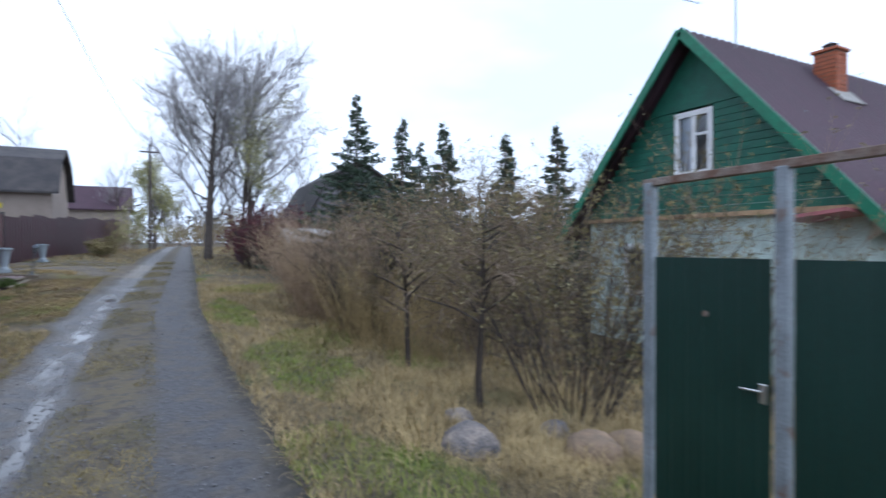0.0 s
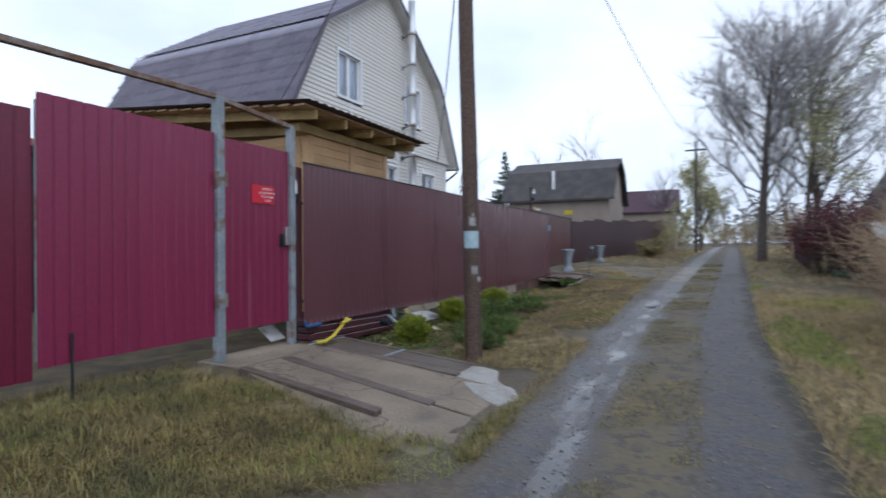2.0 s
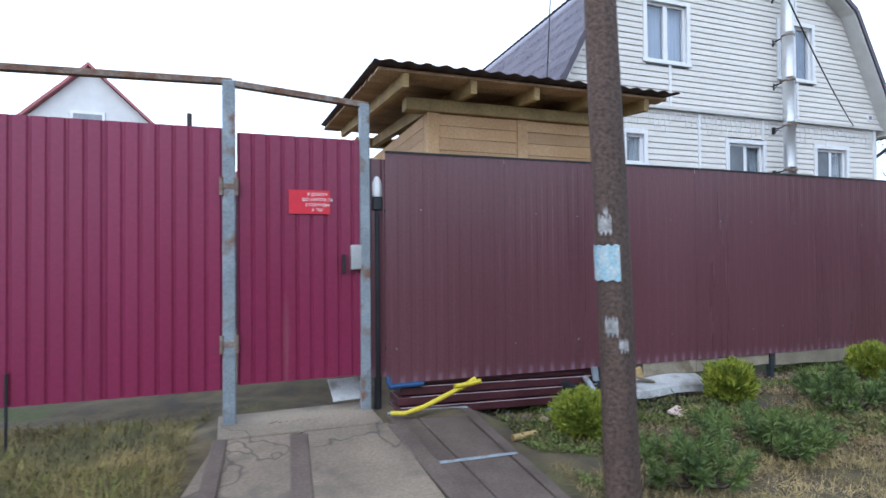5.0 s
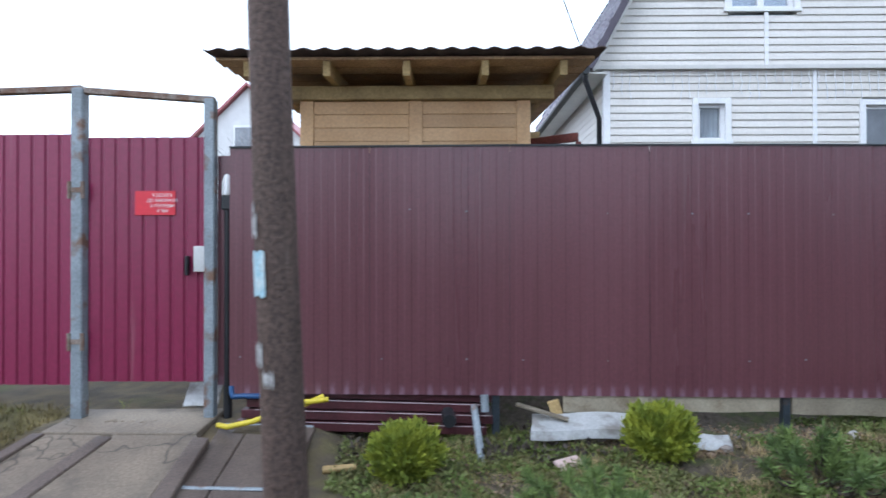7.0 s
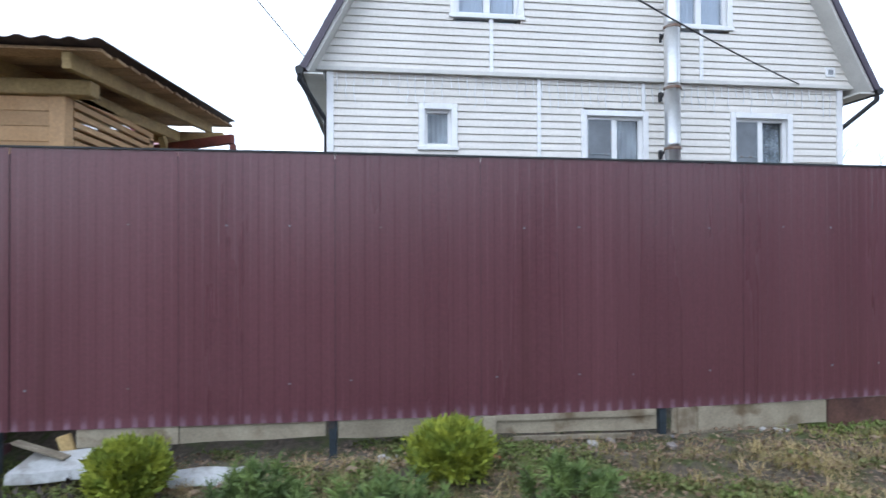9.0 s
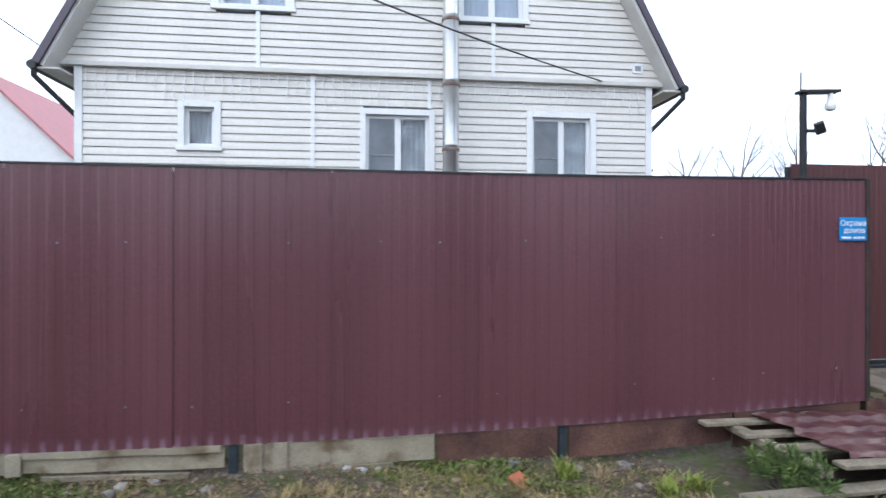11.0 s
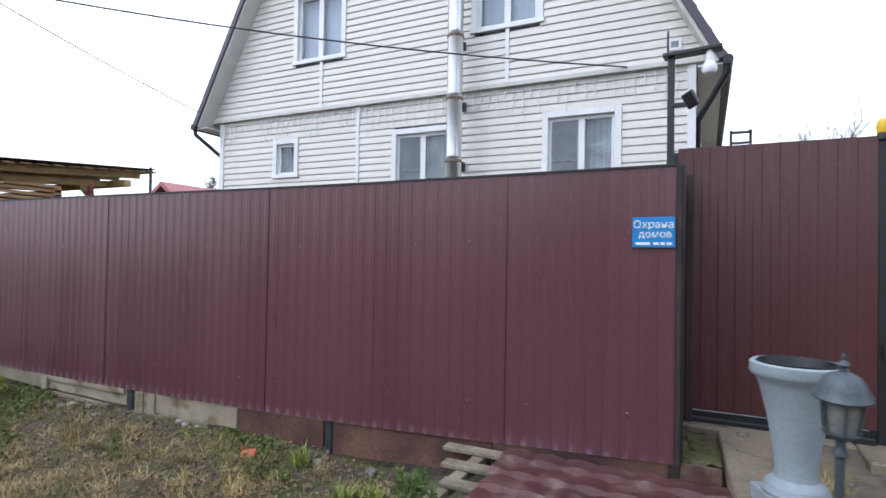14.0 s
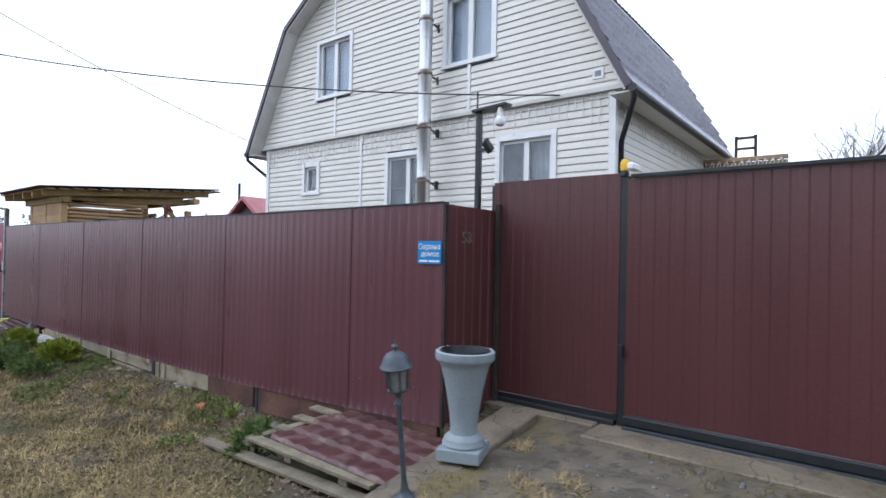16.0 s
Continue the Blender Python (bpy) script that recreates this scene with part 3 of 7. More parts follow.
fence = thing("fence", "chocolate brown profiled sheet metal fence on steel posts", "fence", kind="structure")
SHEET = 12.57 / 11
for i in range(11):
    y0 = 7.63 + i * SHEET
    slope = (fence_foot(y0 + SHEET) - fence_foot(y0)) / SHEET
    slope_top = (fence_head(y0 + SHEET) - fence_head(y0)) / SHEET
    h = fence_head(y0) - fence_foot(y0)
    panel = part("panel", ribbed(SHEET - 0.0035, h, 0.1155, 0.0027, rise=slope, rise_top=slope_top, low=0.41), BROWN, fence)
    panel.matrix_world = pose(fence_x(y0) + 0.003 * (i % 2), y0, fence_foot(y0), 0, 0, 0.63)
    # black strip added behind the gap to draw the overlap's shadow line
    seam = part("seam_shadow_strip", boxes((-0.006, -0.002, -0.05, 0.05, 0.02, h - 0.03)), BLACKSTEEL, fence, "black strip for the shadow line at the overlap")
    seam.matrix_world = pose(fence_x(y0 + SHEET), y0 + SHEET, fence_foot(y0 + SHEET))
    cap = boxes((-0.012, 0.02, 0, SHEET - 0.004, -0.003, 0.010))
    cap = part("cap_strip", cap, BLACKSTEEL, fence)
    slope = (fence_head(y0 + SHEET) - fence_head(y0)) / SHEET
    cap.matrix_world = pose(fence_x(y0) - 0.003, y0, fence_head(y0) + 0.004, math.degrees(math.atan(slope)), 0, 0.63)
screw = lathe([(0.007, 0), (0.0075, 0.003), (0.004, 0.006)], 8, Matrix.Rotation(radians(90), 4, "Y"))
screw_mesh = mesh_from(screw, "screw", GREYPAINT)
for i in range(54):
    y = 7.72 + i * 0.23
    for k in (0.3, 1.5):
        if (i * 7 + int(k * 10)) % 4 == 0:
            continue
        if (i * 7 + int(k * 3)) % 5 > 1:
            continue
        s = new("screw", screw_mesh)
        s.parent = fence
        s.location = (fence_x(y) + 0.012, y, fence_foot(y) + k + 0.01 * math.sin(i * 2.3))
for y in (9.8, 12.18, 14.9, 17.47, 20.12):
    bm = bmesh.new()
    box(bm, -0.03, 0.03, -0.03, 0.03, -1.0, fence_head(y) - 0.1, 0.004)
    p = part("post", bm, POST, fence, "blue grey square steel post")
    p.location = (fence_x(y) - 0.045, y, 0)
for z in (0.3, 1.5):
    bm = bmesh.new()
    beam(bm, (fence_x(7.63) - 0.03, 7.63, fence_foot(7.63) + z), (fence_x(20.2) - 0.03, 20.2, fence_foot(20.2) + z), 0.04, 0.03)
    part("rail", bm, POST, fence)

# kick boards and plates under the sheets
def under_board(y0, y1, top0, top1, h0, h1, mat, name, label, dx=-0.02):
    bm = bmesh.new()
    n = 8
    vs = []
    for k in range(n + 1):
        y = y0 + (y1 - y0) * k / n
        t = k / n
        top = top0 + (top1 - top0) * t
        bot = top - (h0 + (h1 - h0) * t) + 0.004 * math.sin(y * 9.0)
        x = fence_x(y) + dx
        vs.append([bm.verts.new(c) for c in ((x + 0.012, y, bot), (x + 0.012, y, top), (x - 0.014, y, top), (x - 0.014, y, bot))])
    for a, b in zip(vs, vs[1:]):
        for j in range(4):
            bm.faces.new((a[j], b[j], b[(j + 1) % 4], a[(j + 1) % 4]))
    bm.faces.new(vs[0][::-1])
    bm.faces.new(vs[-1])
    bmesh.ops.recalc_face_normals(bm, faces=bm.faces)
    return thing(name, label, "board", group="boards under the fence", bm=bm, mat=mat)


KICK = "weathered grey yellow plank set under the fence"
under_board(10.35, 11.05, 0.77, 0.765, 0.13, 0.13, KICKWOOD, "kick_board", KICK)
under_board(11.06, 12.12, 0.765, 0.755, 0.13, 0.12, KICKWOOD, "kick_board", KICK, -0.026)
under_board(12.22, 13.42, 0.75, 0.735, 0.13, 0.15, KICKWOOD, "kick_board", KICK)
under_board(13.44, 14.84, 0.742, 0.735, 0.15, 0.17, KICKWOOD, "kick_board", KICK, -0.026)
under_board(14.98, 16.42, 0.735, 0.745, 0.21, 0.19, KICKWOOD, "kick_board", KICK)
under_board(15.02, 15.12, 0.735, 0.737, 0.24, 0.24, KICKWOOD, "kick_board", "short upright plank end under the fence", -0.002)
under_board(13.46, 14.82, 0.742, 0.742, 0.045, 0.055, KICKWOOD, "kick_board", "narrow upper plank under the fence", -0.006)
under_board(13.36, 13.46, 0.738, 0.738, 0.16, 0.16, KICKWOOD, "kick_board", "short upright plank end under the fence", 0.004)
under_board(15.20, 15.30, 0.738, 0.74, 0.23, 0.23, KICKWOOD, "kick_board", "short upright plank end under the fence", 0.0)
under_board(13.60, 14.60, 0.575, 0.555, 0.03, 0.04, GREYWOOD, "kick_board", "thin splintered slat at the ground under the fence", 0.02)
under_board(15.20, 16.10, 0.54, 0.56, 0.045, 0.035, GREYWOOD, "kick_board", "thin splintered slat at the ground under the fence", 0.03)
under_board(16.44, 17.42, 0.75, 0.765, 0.25, 0.22, RUSTPLATE, "kick_plate", "rust brown steel plate set under the fence")
under_board(17.52, 18.95, 0.77, 0.825, 0.27, 0.24, RUSTPLATE, "kick_plate", "rust brown steel plate set under the fence", -0.026)
under_board(18.97, 20.16, 0.825, 0.88, 0.3, 0.3, RUSTPLATE, "kick_plate", "rust brown steel plate set under the fence")

# the return of the fence, the wicket and the sliding gate
ret = thing("fence_return", "short brown profiled sheet side panel with house number", "fence", kind="structure")
p = part("panel", ribbed(0.78, 1.90, 0.13, 0.012), BROWN2, ret)
p.matrix_world = pose(-4.85, 20.212, 0.9, 0, 0, 90)
p = part("corner_angle", boxes((-0.02, 0.012, -0.014, 0.018, -0.02, 1.90), bevel=0.003), RUSTDARK, ret, "black steel angle on the corner")
p.location = (-4.838, 20.215, 0.9)


def lettering(body, size, mat, name, label, m, depth=0.002, parent=None):
    cu = bpy.data.curves.new(name, "FONT")
    cu.body, cu.size, cu.extrude, cu.align_x = body, size, depth, "CENTER"
    cu.materials.append(mat)
    tmp = new(name, cu)
    bpy.context.view_layer.update()
    me = bpy.data.meshes.new_from_object(tmp.evaluated_get(bpy.context.evaluated_depsgraph_get()))
    bpy.data.objects.remove(tmp)
    ob = new(name, me)
    if parent:
        ob.parent = parent
    ob.matrix_world = m
    return tagged(ob, label)


lettering("58", 0.15, RUST, "number", "faded grey house number", pose(-5.13, 20.235, 2.47, 90, 0, 180), parent=ret)

wicket = thing("wicket_gate", "closed brown profiled sheet wicket gate in a black frame", "gate")
p = part("panel", ribbed(1.262, 2.02, 0.1155, 0.004, low=0.41), BROWN2, wicket)
p.matrix_world = pose(-5.67, 20.17, 1.06, 0, 0, 0)
part("frame", boxes((-5.72, -5.675, 20.14, 20.18, 0.95, 3.05), (-5.72, -5.675, 21.40, 21.43, 0.95, 3.06), (-5.72, -5.675, 20.18, 21.40, 0.99, 1.05), bevel=0.003), BLACKSTEEL, wicket, "black steel frame")
gpost = thing("gate_post", "black square steel gate post with brown sheet edge", "post")
part("shaft", boxes((-5.71, -5.664, 21.435, 21.515, 0.6, 3.05), bevel=0.004), BLACKSTEEL, gpost)
part("latch", boxes((-5.63, -5.60, 21.45, 21.49, 1.55, 1.65), bevel=0.004), BLACKSTEEL, gpost)
post_l = thing("gate_post", "rusty black steel hinge post beside the wicket", "post", bm=boxes((-5.635, -5.585, 20.235, 20.285, 0.5, 2.86), bevel=0.004), mat=RUSTDARK)

slide = thing("sliding_gate", "closed wide brown profiled sheet sliding gate", "gate")
for i in range(5):
    p = part("panel", ribbed(1.16, 1.95, 0.1155, 0.004, low=0.41), BROWN2, slide)
    p.matrix_world = pose(-5.66 + 0.0015 * (i % 2), 21.495 + i * 1.15, 1.075, 0, 0, 0)
part("top_rail", boxes((-5.70, -5.62, 21.53, 27.3, 3.03, 3.06), bevel=0.004), BLACKSTEEL, slide, "black steel top edge")
part("bottom_rail", boxes((-5.72, -5.61, 21.50, 27.3, 1.0, 1.072), bevel=0.006), BLACKSTEEL, slide, "black steel running rail")
part("track", boxes((-5.66, -5.585, 21.5, 27.4, 0.95, 0.992), bevel=0.004), POST, slide, "toothed steel track")
thing("drive_sill", "broad concrete sill under the gates", "sill", kind="structure", bm=boxes((-6.1, -5.22, 21.3, 27.6, 0.4, 0.968), (-6.1, -5.5, 20.1, 21.29, 0.4, 0.975), bevel=0.01), mat=CONCRETE)
part("threshold", boxes((-5.74, -5.62, 20.14, 21.42, 0.95, 1.01), bevel=0.005), BLACKSTEEL, wicket)
gp2 = thing("gate_post", "black square steel post at the far end of the gate", "post", bm=boxes((-5.72, -5.63, 27.32, 27.41, 0.6, 3.1), bevel=0.004), mat=BLACKSTEEL)

beacon = thing("gate_beacon", "yellow flashing beacon on the gate post", "beacon")
part("base", lathe([(0.035, 0), (0.038, 0.02), (0.03, 0.05)], 16, pose(-5.68, 21.46, 3.05)), BLACKSTEEL, beacon)
part("dome", lathe([(0.033, 0.0), (0.038, 0.04), (0.034, 0.075), (0.022, 0.095), (0.001, 0.1)], 16, pose(-5.68, 21.46, 3.10)), YELLOW, beacon, "yellow plastic dome")
cam_thing = thing("gate_camera", "small white camera beside the beacon", "camera", bm=boxes((-5.68, -5.52, 21.53, 21.59, 3.08, 3.14), bevel=0.012), mat=WHITE)

# lamp mast behind the corner
mast = thing("lamp_mast", "black steel mast with hanging globe lamp and floodlight", "lamp")
part("shaft", boxes((-5.475, -5.425, 20.10, 20.15, 0.7, 3.74), bevel=0.004), BLACKSTEEL, mast)
bm = bmesh.new()
beam(bm, (-5.45, 20.07, 3.745), (-5.42, 20.47, 3.755), 0.11, 0.028)
part("arm", bm, BLACKSTEEL, mast)
part("antenna", rod(bmesh.new(), (-5.45, 20.10, 3.74), (-5.45, 20.10, 3.94), 0.008), BLACKSTEEL, mast)
part("lamp_socket", rod(bmesh.new(), (-5.41, 20.385, 3.74), (-5.41, 20.385, 3.66), 0.022, 0.032), WHITE, mast)
part("globe", lathe([(0.015, -0.09), (0.042, -0.078), (0.054, -0.05), (0.045, -0.012), (0.025, 0.015), (0.01, 0.02)], 16, pose(-5.41, 20.385, 3.65)), BULB, mast, "white frosted globe")
bm = boxes((-0.03, 0.03, -0.08, 0.08, -0.06, 0.06), bevel=0.01)
p = part("floodlight", bm, BLACKSTEEL, mast, "small black floodlight")
p.matrix_world = pose(-5.40, 20.262, 3.39, 20, 25, -25) @ Matrix.Diagonal((0.8, 0.55, 1.0, 1))
part("bracket", boxes((-5.44, -5.40, 20.14, 20.25, 3.35, 3.375)), BLACKSTEEL, mast)

# blue sign with readable words
sign = thing("security_sign", "blue security sign with white lettering on the fence", "sign")
part("plate", boxes((0, 0.006, -0.131, 0.131, -0.1, 0.1), bevel=0.002), BLUE, sign)
sign.matrix_world = pose(-4.822, 20.062, 2.38, 0, 0, 0.6)
bpy.context.view_layer.update()
SM = sign.matrix_world
lettering("Охрана", 0.070, SIGNWHITE, "words", "white lettering", SM @ pose(0.008, 0, 0.028, 90, 0, 90), 0.001, sign)
lettering("домов", 0.066, SIGNWHITE, "words", "white lettering", SM @ pose(0.008, 0.010, -0.034, 90, 0, 90), 0.001, sign)
for k, (a, b) in enumerate(((-0.11, -0.02), (0.0, 0.035), (0.043, 0.07), (0.08, 0.112))):
    part("print_bar", boxes((0.0065, 0.008, a, b, -0.083, -0.066)), SIGNWHITE, sign)

# ---- the wine red gate ----
def gate_leaf(y0, y1, z0, z1, mat, label, x=-4.76, bend=0.0):
    ob = thing("gate_leaf", label, "gate", group="red gate leaves")
    n = max(1, math.ceil((y1 - y0) / 1.15 - 0.02))
    for i in range(n):
        a, b = y0 + (y1 - y0) * i / n, y0 + (y1 - y0) * (i + 1) / n
        q = part("panel", ribbed(b - a + 0.015, z1 - z0, 0.115, 0.012), mat, ob)
        q.matrix_world = pose(x + 0.0015 * (i % 2), a, z0)
    part("frame", boxes((x - 0.05, x - 0.01, y0 + 0.01, y0 + 0.05, z0 + 0.05, z1 - 0.05), (x - 0.05, x - 0.01, y1 - 0.05, y1 - 0.01, z0 + 0.05, z1 - 0.05), (x - 0.05, x - 0.01, y0 + 0.05, y1 - 0.05, z1 - 0.35, z1 - 0.31), (x - 0.05, x - 0.01, y0 + 0.05, y1 - 0.05, z0 + 0.3, z0 + 0.34)), GREYPAINT, ob, "grey steel frame")
    return ob


wick = gate_leaf(6.43, 7.41, 0.885, 2.90, RED, "wine red profiled sheet wicket with a metal latch")
leaf_a = gate_leaf(4.69, 6.33, 0.86, 2.925, RED, "dented wine red profiled sheet gate leaf", -4.75)
leaf_b = gate_leaf(0.6, 4.66, 0.77, 2.80, REDDARK, "dark wine red profiled sheet gate leaf", -4.80)
for y in (4.72, 3.6, 2.2):
    part("drop_bolt", rod(bmesh.new(), (-4.72, y + 0.2, 0.45), (-4.72, y + 0.2, 1.1), 0.011), BLACKSTEEL, leaf_a if y > 4 else leaf_b, "black drop bolt")
redframe = thing("gate_frame", "rust spotted grey tubular steel gate frame", "gate frame", kind="structure")
for y, z0, z1, r in ((6.372, 0.45, 3.30, 0.048), (7.457, 0.45, 3.21, 0.042)):
    part("post", boxes((-4.78 - r + 0.04, -4.78 + r + 0.04, y - r, y + r, z0, z1), bevel=0.008), GREYPAINT, redframe)
part("rail", beam(bmesh.new(), (-4.74, 6.33, 3.29), (-4.735, 7.49, 3.20), 0.06, 0.05), RUST, redframe, "rusty top rail")
part("rail", beam(bmesh.new(), (-4.74, 6.40, 3.30), (-4.74, -2.5, 3.03), 0.06, 0.05), RUST, redframe, "rusty top rail")
part("post", boxes((-4.78, -4.70, -2.54, -2.46, 0.2, 3.03), bevel=0.006), GREYPAINT, redframe)
for z in (1.22, 2.46):
    for dy in (-0.055, 0.055):
        part("hinge", rod(bmesh.new(), (-4.69, 6.372 + dy, z - 0.07), (-4.69, 6.372 + dy, z + 0.07), 0.016), RUST, redframe, "rusty hinge")
    part("hinge_strap", boxes((-4.70, -4.685, 6.31, 6.44, z - 0.02, z + 0.02)), RUST, redframe)
part("lock_plate", boxes((-4.745, -4.70, 7.33, 7.43, 1.79, 2.0), bevel=0.004), STEEL, wick, "bright metal lock box")
part("handle", boxes((-4.745, -4.69, 7.26, 7.285, 1.76, 1.92), bevel=0.006), BLACKSTEEL, wick, "black handle")
plate = thing("red_sign", "red enamel warning sign with white print on the red wicket", "sign")
part("plate", boxes((-4.742, -4.735, 6.83, 7.165, 2.255, 2.455), bevel=0.002), SIGNRED, plate)
for k, txt in enumerate(("Я ДОБЕГУ", "ДО ЗАБОРА ЗА", "2 СЕКУНДЫ", "А ТЫ?")):
    lettering(txt, 0.034, SIGNWHITE, "words", "white print", pose(-4.733, 7.06, 2.408 - 0.043 * k, 90, 0, 90), 0.001, plate)
# tall backing fence that closes the plot to the south
thing("fence_south", "wine red sheet fence that closes the plot behind", "fence", kind="structure", bm=boxes((-4.85, -4.80, -14, 0.58, 0.3, 2.7)), mat=REDDARK)
part("panel", ribbed(0.2, 1.9), BROWN, fence).matrix_world = pose(-4.78, 7.50, 0.85)

# dark steel post and hose beside the gate
side_post = thing("fence_post", "dark steel tube post standing between gate and fence", "post")
part("shaft", rod(bmesh.new(), (-4.80, 7.575, 0.4), (-4.80, 7.575, 2.42), 0.035), BLACKSTEEL, side_post)
part("collar", boxes((-4.845, -4.755, 7.53, 7.62, 2.30, 2.42), bevel=0.01), BLACKSTEEL, side_post, "black steel collar")
for z in (1.18, 2.22):
    part("cross_bar", boxes((-4.83, -4.79, 7.47, 7.66, z, z + 0.045), bevel=0.004), RUSTDARK, side_post)
bottle = thing("plastic_bottle", "milky plastic bottle turned over the steel post", "bottle")
part("body", lathe([(0.048, 0.0), (0.05, 0.02), (0.05, 0.11), (0.036, 0.16), (0.018, 0.19), (0.016, 0.205)], 18, pose(-4.80, 7.575, 2.422)), WHITE, bottle)
part("cap", lathe([(0.019, 0.203), (0.019, 0.225), (0.004, 0.23)], 14, pose(-4.80, 7.575, 2.422)), BLUEPLASTIC, bottle, "blue screw cap")

# ---- the white house with gambrel roof ----
HX, HY0, HY1, HZ = -8.67, 11.85, 20.19, 4.77
MID = (HY0 + HY1) / 2
RIDGE, KNEE_H, KNEE_Z, EAVE_H, EAVE_Z = 9.35, 3.14, 7.25, 4.52, 4.66


def half_width(z):
    """Half the width of the gable under the roof at a height."""
    if z < KNEE_Z:
        return EAVE_H - (EAVE_H - KNEE_H) * (z - EAVE_Z) / (KNEE_Z - EAVE_Z) - 0.06
    return max(0.02, KNEE_H * (RIDGE - z) / (RIDGE - KNEE_Z) - 0.06)


house = thing("house", "white sided two storey house with violet gambrel roof", "house")
WINDOWS = [("small", 13.16, 13.75, 3.60, 4.31), ("two", 15.71, 16.82, 2.95, 4.28), ("two", 18.23, 19.33, 2.95, 4.31), ("two", 13.64, 14.78, 5.61, 6.90), ("two", 17.12, 18.24, 5.61, 6.92)]


def spans(z0, z1, lo, hi):
    cuts = sorted((a + 0.05, b - 0.05) for _, a, b, c, d in WINDOWS if c + 0.05 < z1 and d - 0.05 > z0)
    at, out = lo, []
    for a, b in cuts:
        if a > at:
            out.append((at, min(a, hi)))
        at = max(at, b)
    if at < hi:
        out.append((at, hi))
    return out


LAP = 0.1137
wall_front = bmesh.new()
z = HZ - 36 * LAP
while z < RIDGE - 0.1:
    z1 = min(z + LAP, RIDGE - 0.02)
    upper = z >= HZ - 0.01
    if not upper and z1 > HZ:
        z1 = HZ
    full0 = half_width(z) if upper else (HY1 - HY0) / 2
    full1 = half_width(z1) if upper else (HY1 - HY0) / 2
    out = 0.05 if upper else 0.0
    for a, b in spans(z, z1, MID - full0, MID + full0):
        ca, cb = abs(a - (MID - full0)) < 1e-5, abs(b - (MID + full0)) < 1e-5
        a1, b1 = (MID - full1 if ca else a), (MID + full1 if cb else b)
        if b1 - a1 < 0.05:
            continue
        box(wall_front, HX - 0.20, HX - 0.02 + out, a1 + 0.001, b1 - 0.001, z, z1)
        bm = bmesh.new()
        prof = [(HX - 0.02 + out, 0), (HX + 0.012 + out, 0), (HX + 0.015 + out, 0.03), (HX + 0.010 + out, 0.45), (HX - 0.003 + out, 0.90), (HX - 0.004 + out, 0.985), (HX - 0.02 + out, 0.985)]
        ends = []
        for t0 in (0, 1):
            ends.append([bm.verts.new((px, (a + (a1 - a) * pz) if t0 == 0 else (b + (b1 - b) * pz), z + (z1 - z) * pz)) for px, pz in prof])
        for i in range(len(prof)):
            j = (i + 1) % len(prof)
            bm.faces.new((ends[0][i], ends[1][i], ends[1][j], ends[0][j]))
        bm.faces.new(ends[0][::-1])
        bm.faces.new(ends[1])
        bmesh.ops.recalc_face_normals(bm, faces=bm.faces)
        part("siding_plank", bm, SIDING, house)
    z = z1
part("wall", wall_front, SIDING, house)
part("side_wall", boxes((-14.9, HX - 0.02, HY0, HY0 + 0.15, 0.5, 4.75)), SIDING, house)
for k in range(18, 36):
    part("siding_plank", boxes((-14.9, HX - 0.03, HY1 - 0.01, HY1 + 0.012, HZ - (36 - k) * LAP, HZ - (35 - k) * LAP - 0.010)), SIDING, house)
    part("siding_plank", boxes((-14.9, HX - 0.03, HY0 - 0.012, HY0 - 0.001, HZ - (36 - k) * LAP, HZ - (35 - k) * LAP - 0.010)), SIDING, house)
part("side_wall", boxes((-14.9, HX - 0.02, HY1 - 0.15, HY1 - 0.012, 0.5, 4.75)), SIDING, house)
part("back_wall", boxes((-15.0, -14.85, HY0, HY1, 0.5, 4.7), (-15.0, -14.85, MID - 3.0, MID + 3.0, 4.7, 7.2)), SIDING, house)
part("room_wall", boxes((-11.2, -11.1, HY0 + 0.2, HY1 - 0.2, 0.7, 4.7), (-11.2, -11.1, MID - 2.9, MID + 2.9, 4.85, 7.15)), DARKROOM, house)
part("room_floor", boxes((-11.1, HX - 0.22, HY0 + 0.2, HY1 - 0.2, 2.0, 2.1), (-11.1, HX - 0.22, HY0 + 0.3, HY1 - 0.3, 4.7, 4.85)), DARKROOM, house)
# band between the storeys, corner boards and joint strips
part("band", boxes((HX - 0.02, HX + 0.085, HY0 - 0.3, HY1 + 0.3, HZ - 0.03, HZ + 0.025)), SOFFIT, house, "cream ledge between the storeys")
for y in (HY0, HY1):
    part("corner_board", boxes((HX - 0.06, HX + 0.03, y - 0.05, y + 0.05, 0.6, HZ - 0.03)), WHITE, house, "white corner board")
for y, z0, z1, o in ((14.27, HZ + 0.03, 5.60, 0.05), (17.70, HZ + 0.03, 5.60, 0.05), (15.03, 0.8, HZ - 0.03, 0), (16.74, 4.3, HZ - 0.03, 0), (14.21, 6.93, 8.0, 0.05), (17.68, 6.95, 8.0, 0.05)):
    part("joint_strip", boxes((HX + o, HX + o + 0.024, y - 0.03, y + 0.03, z0, z1)), WHITE, house, "white siding joint strip")


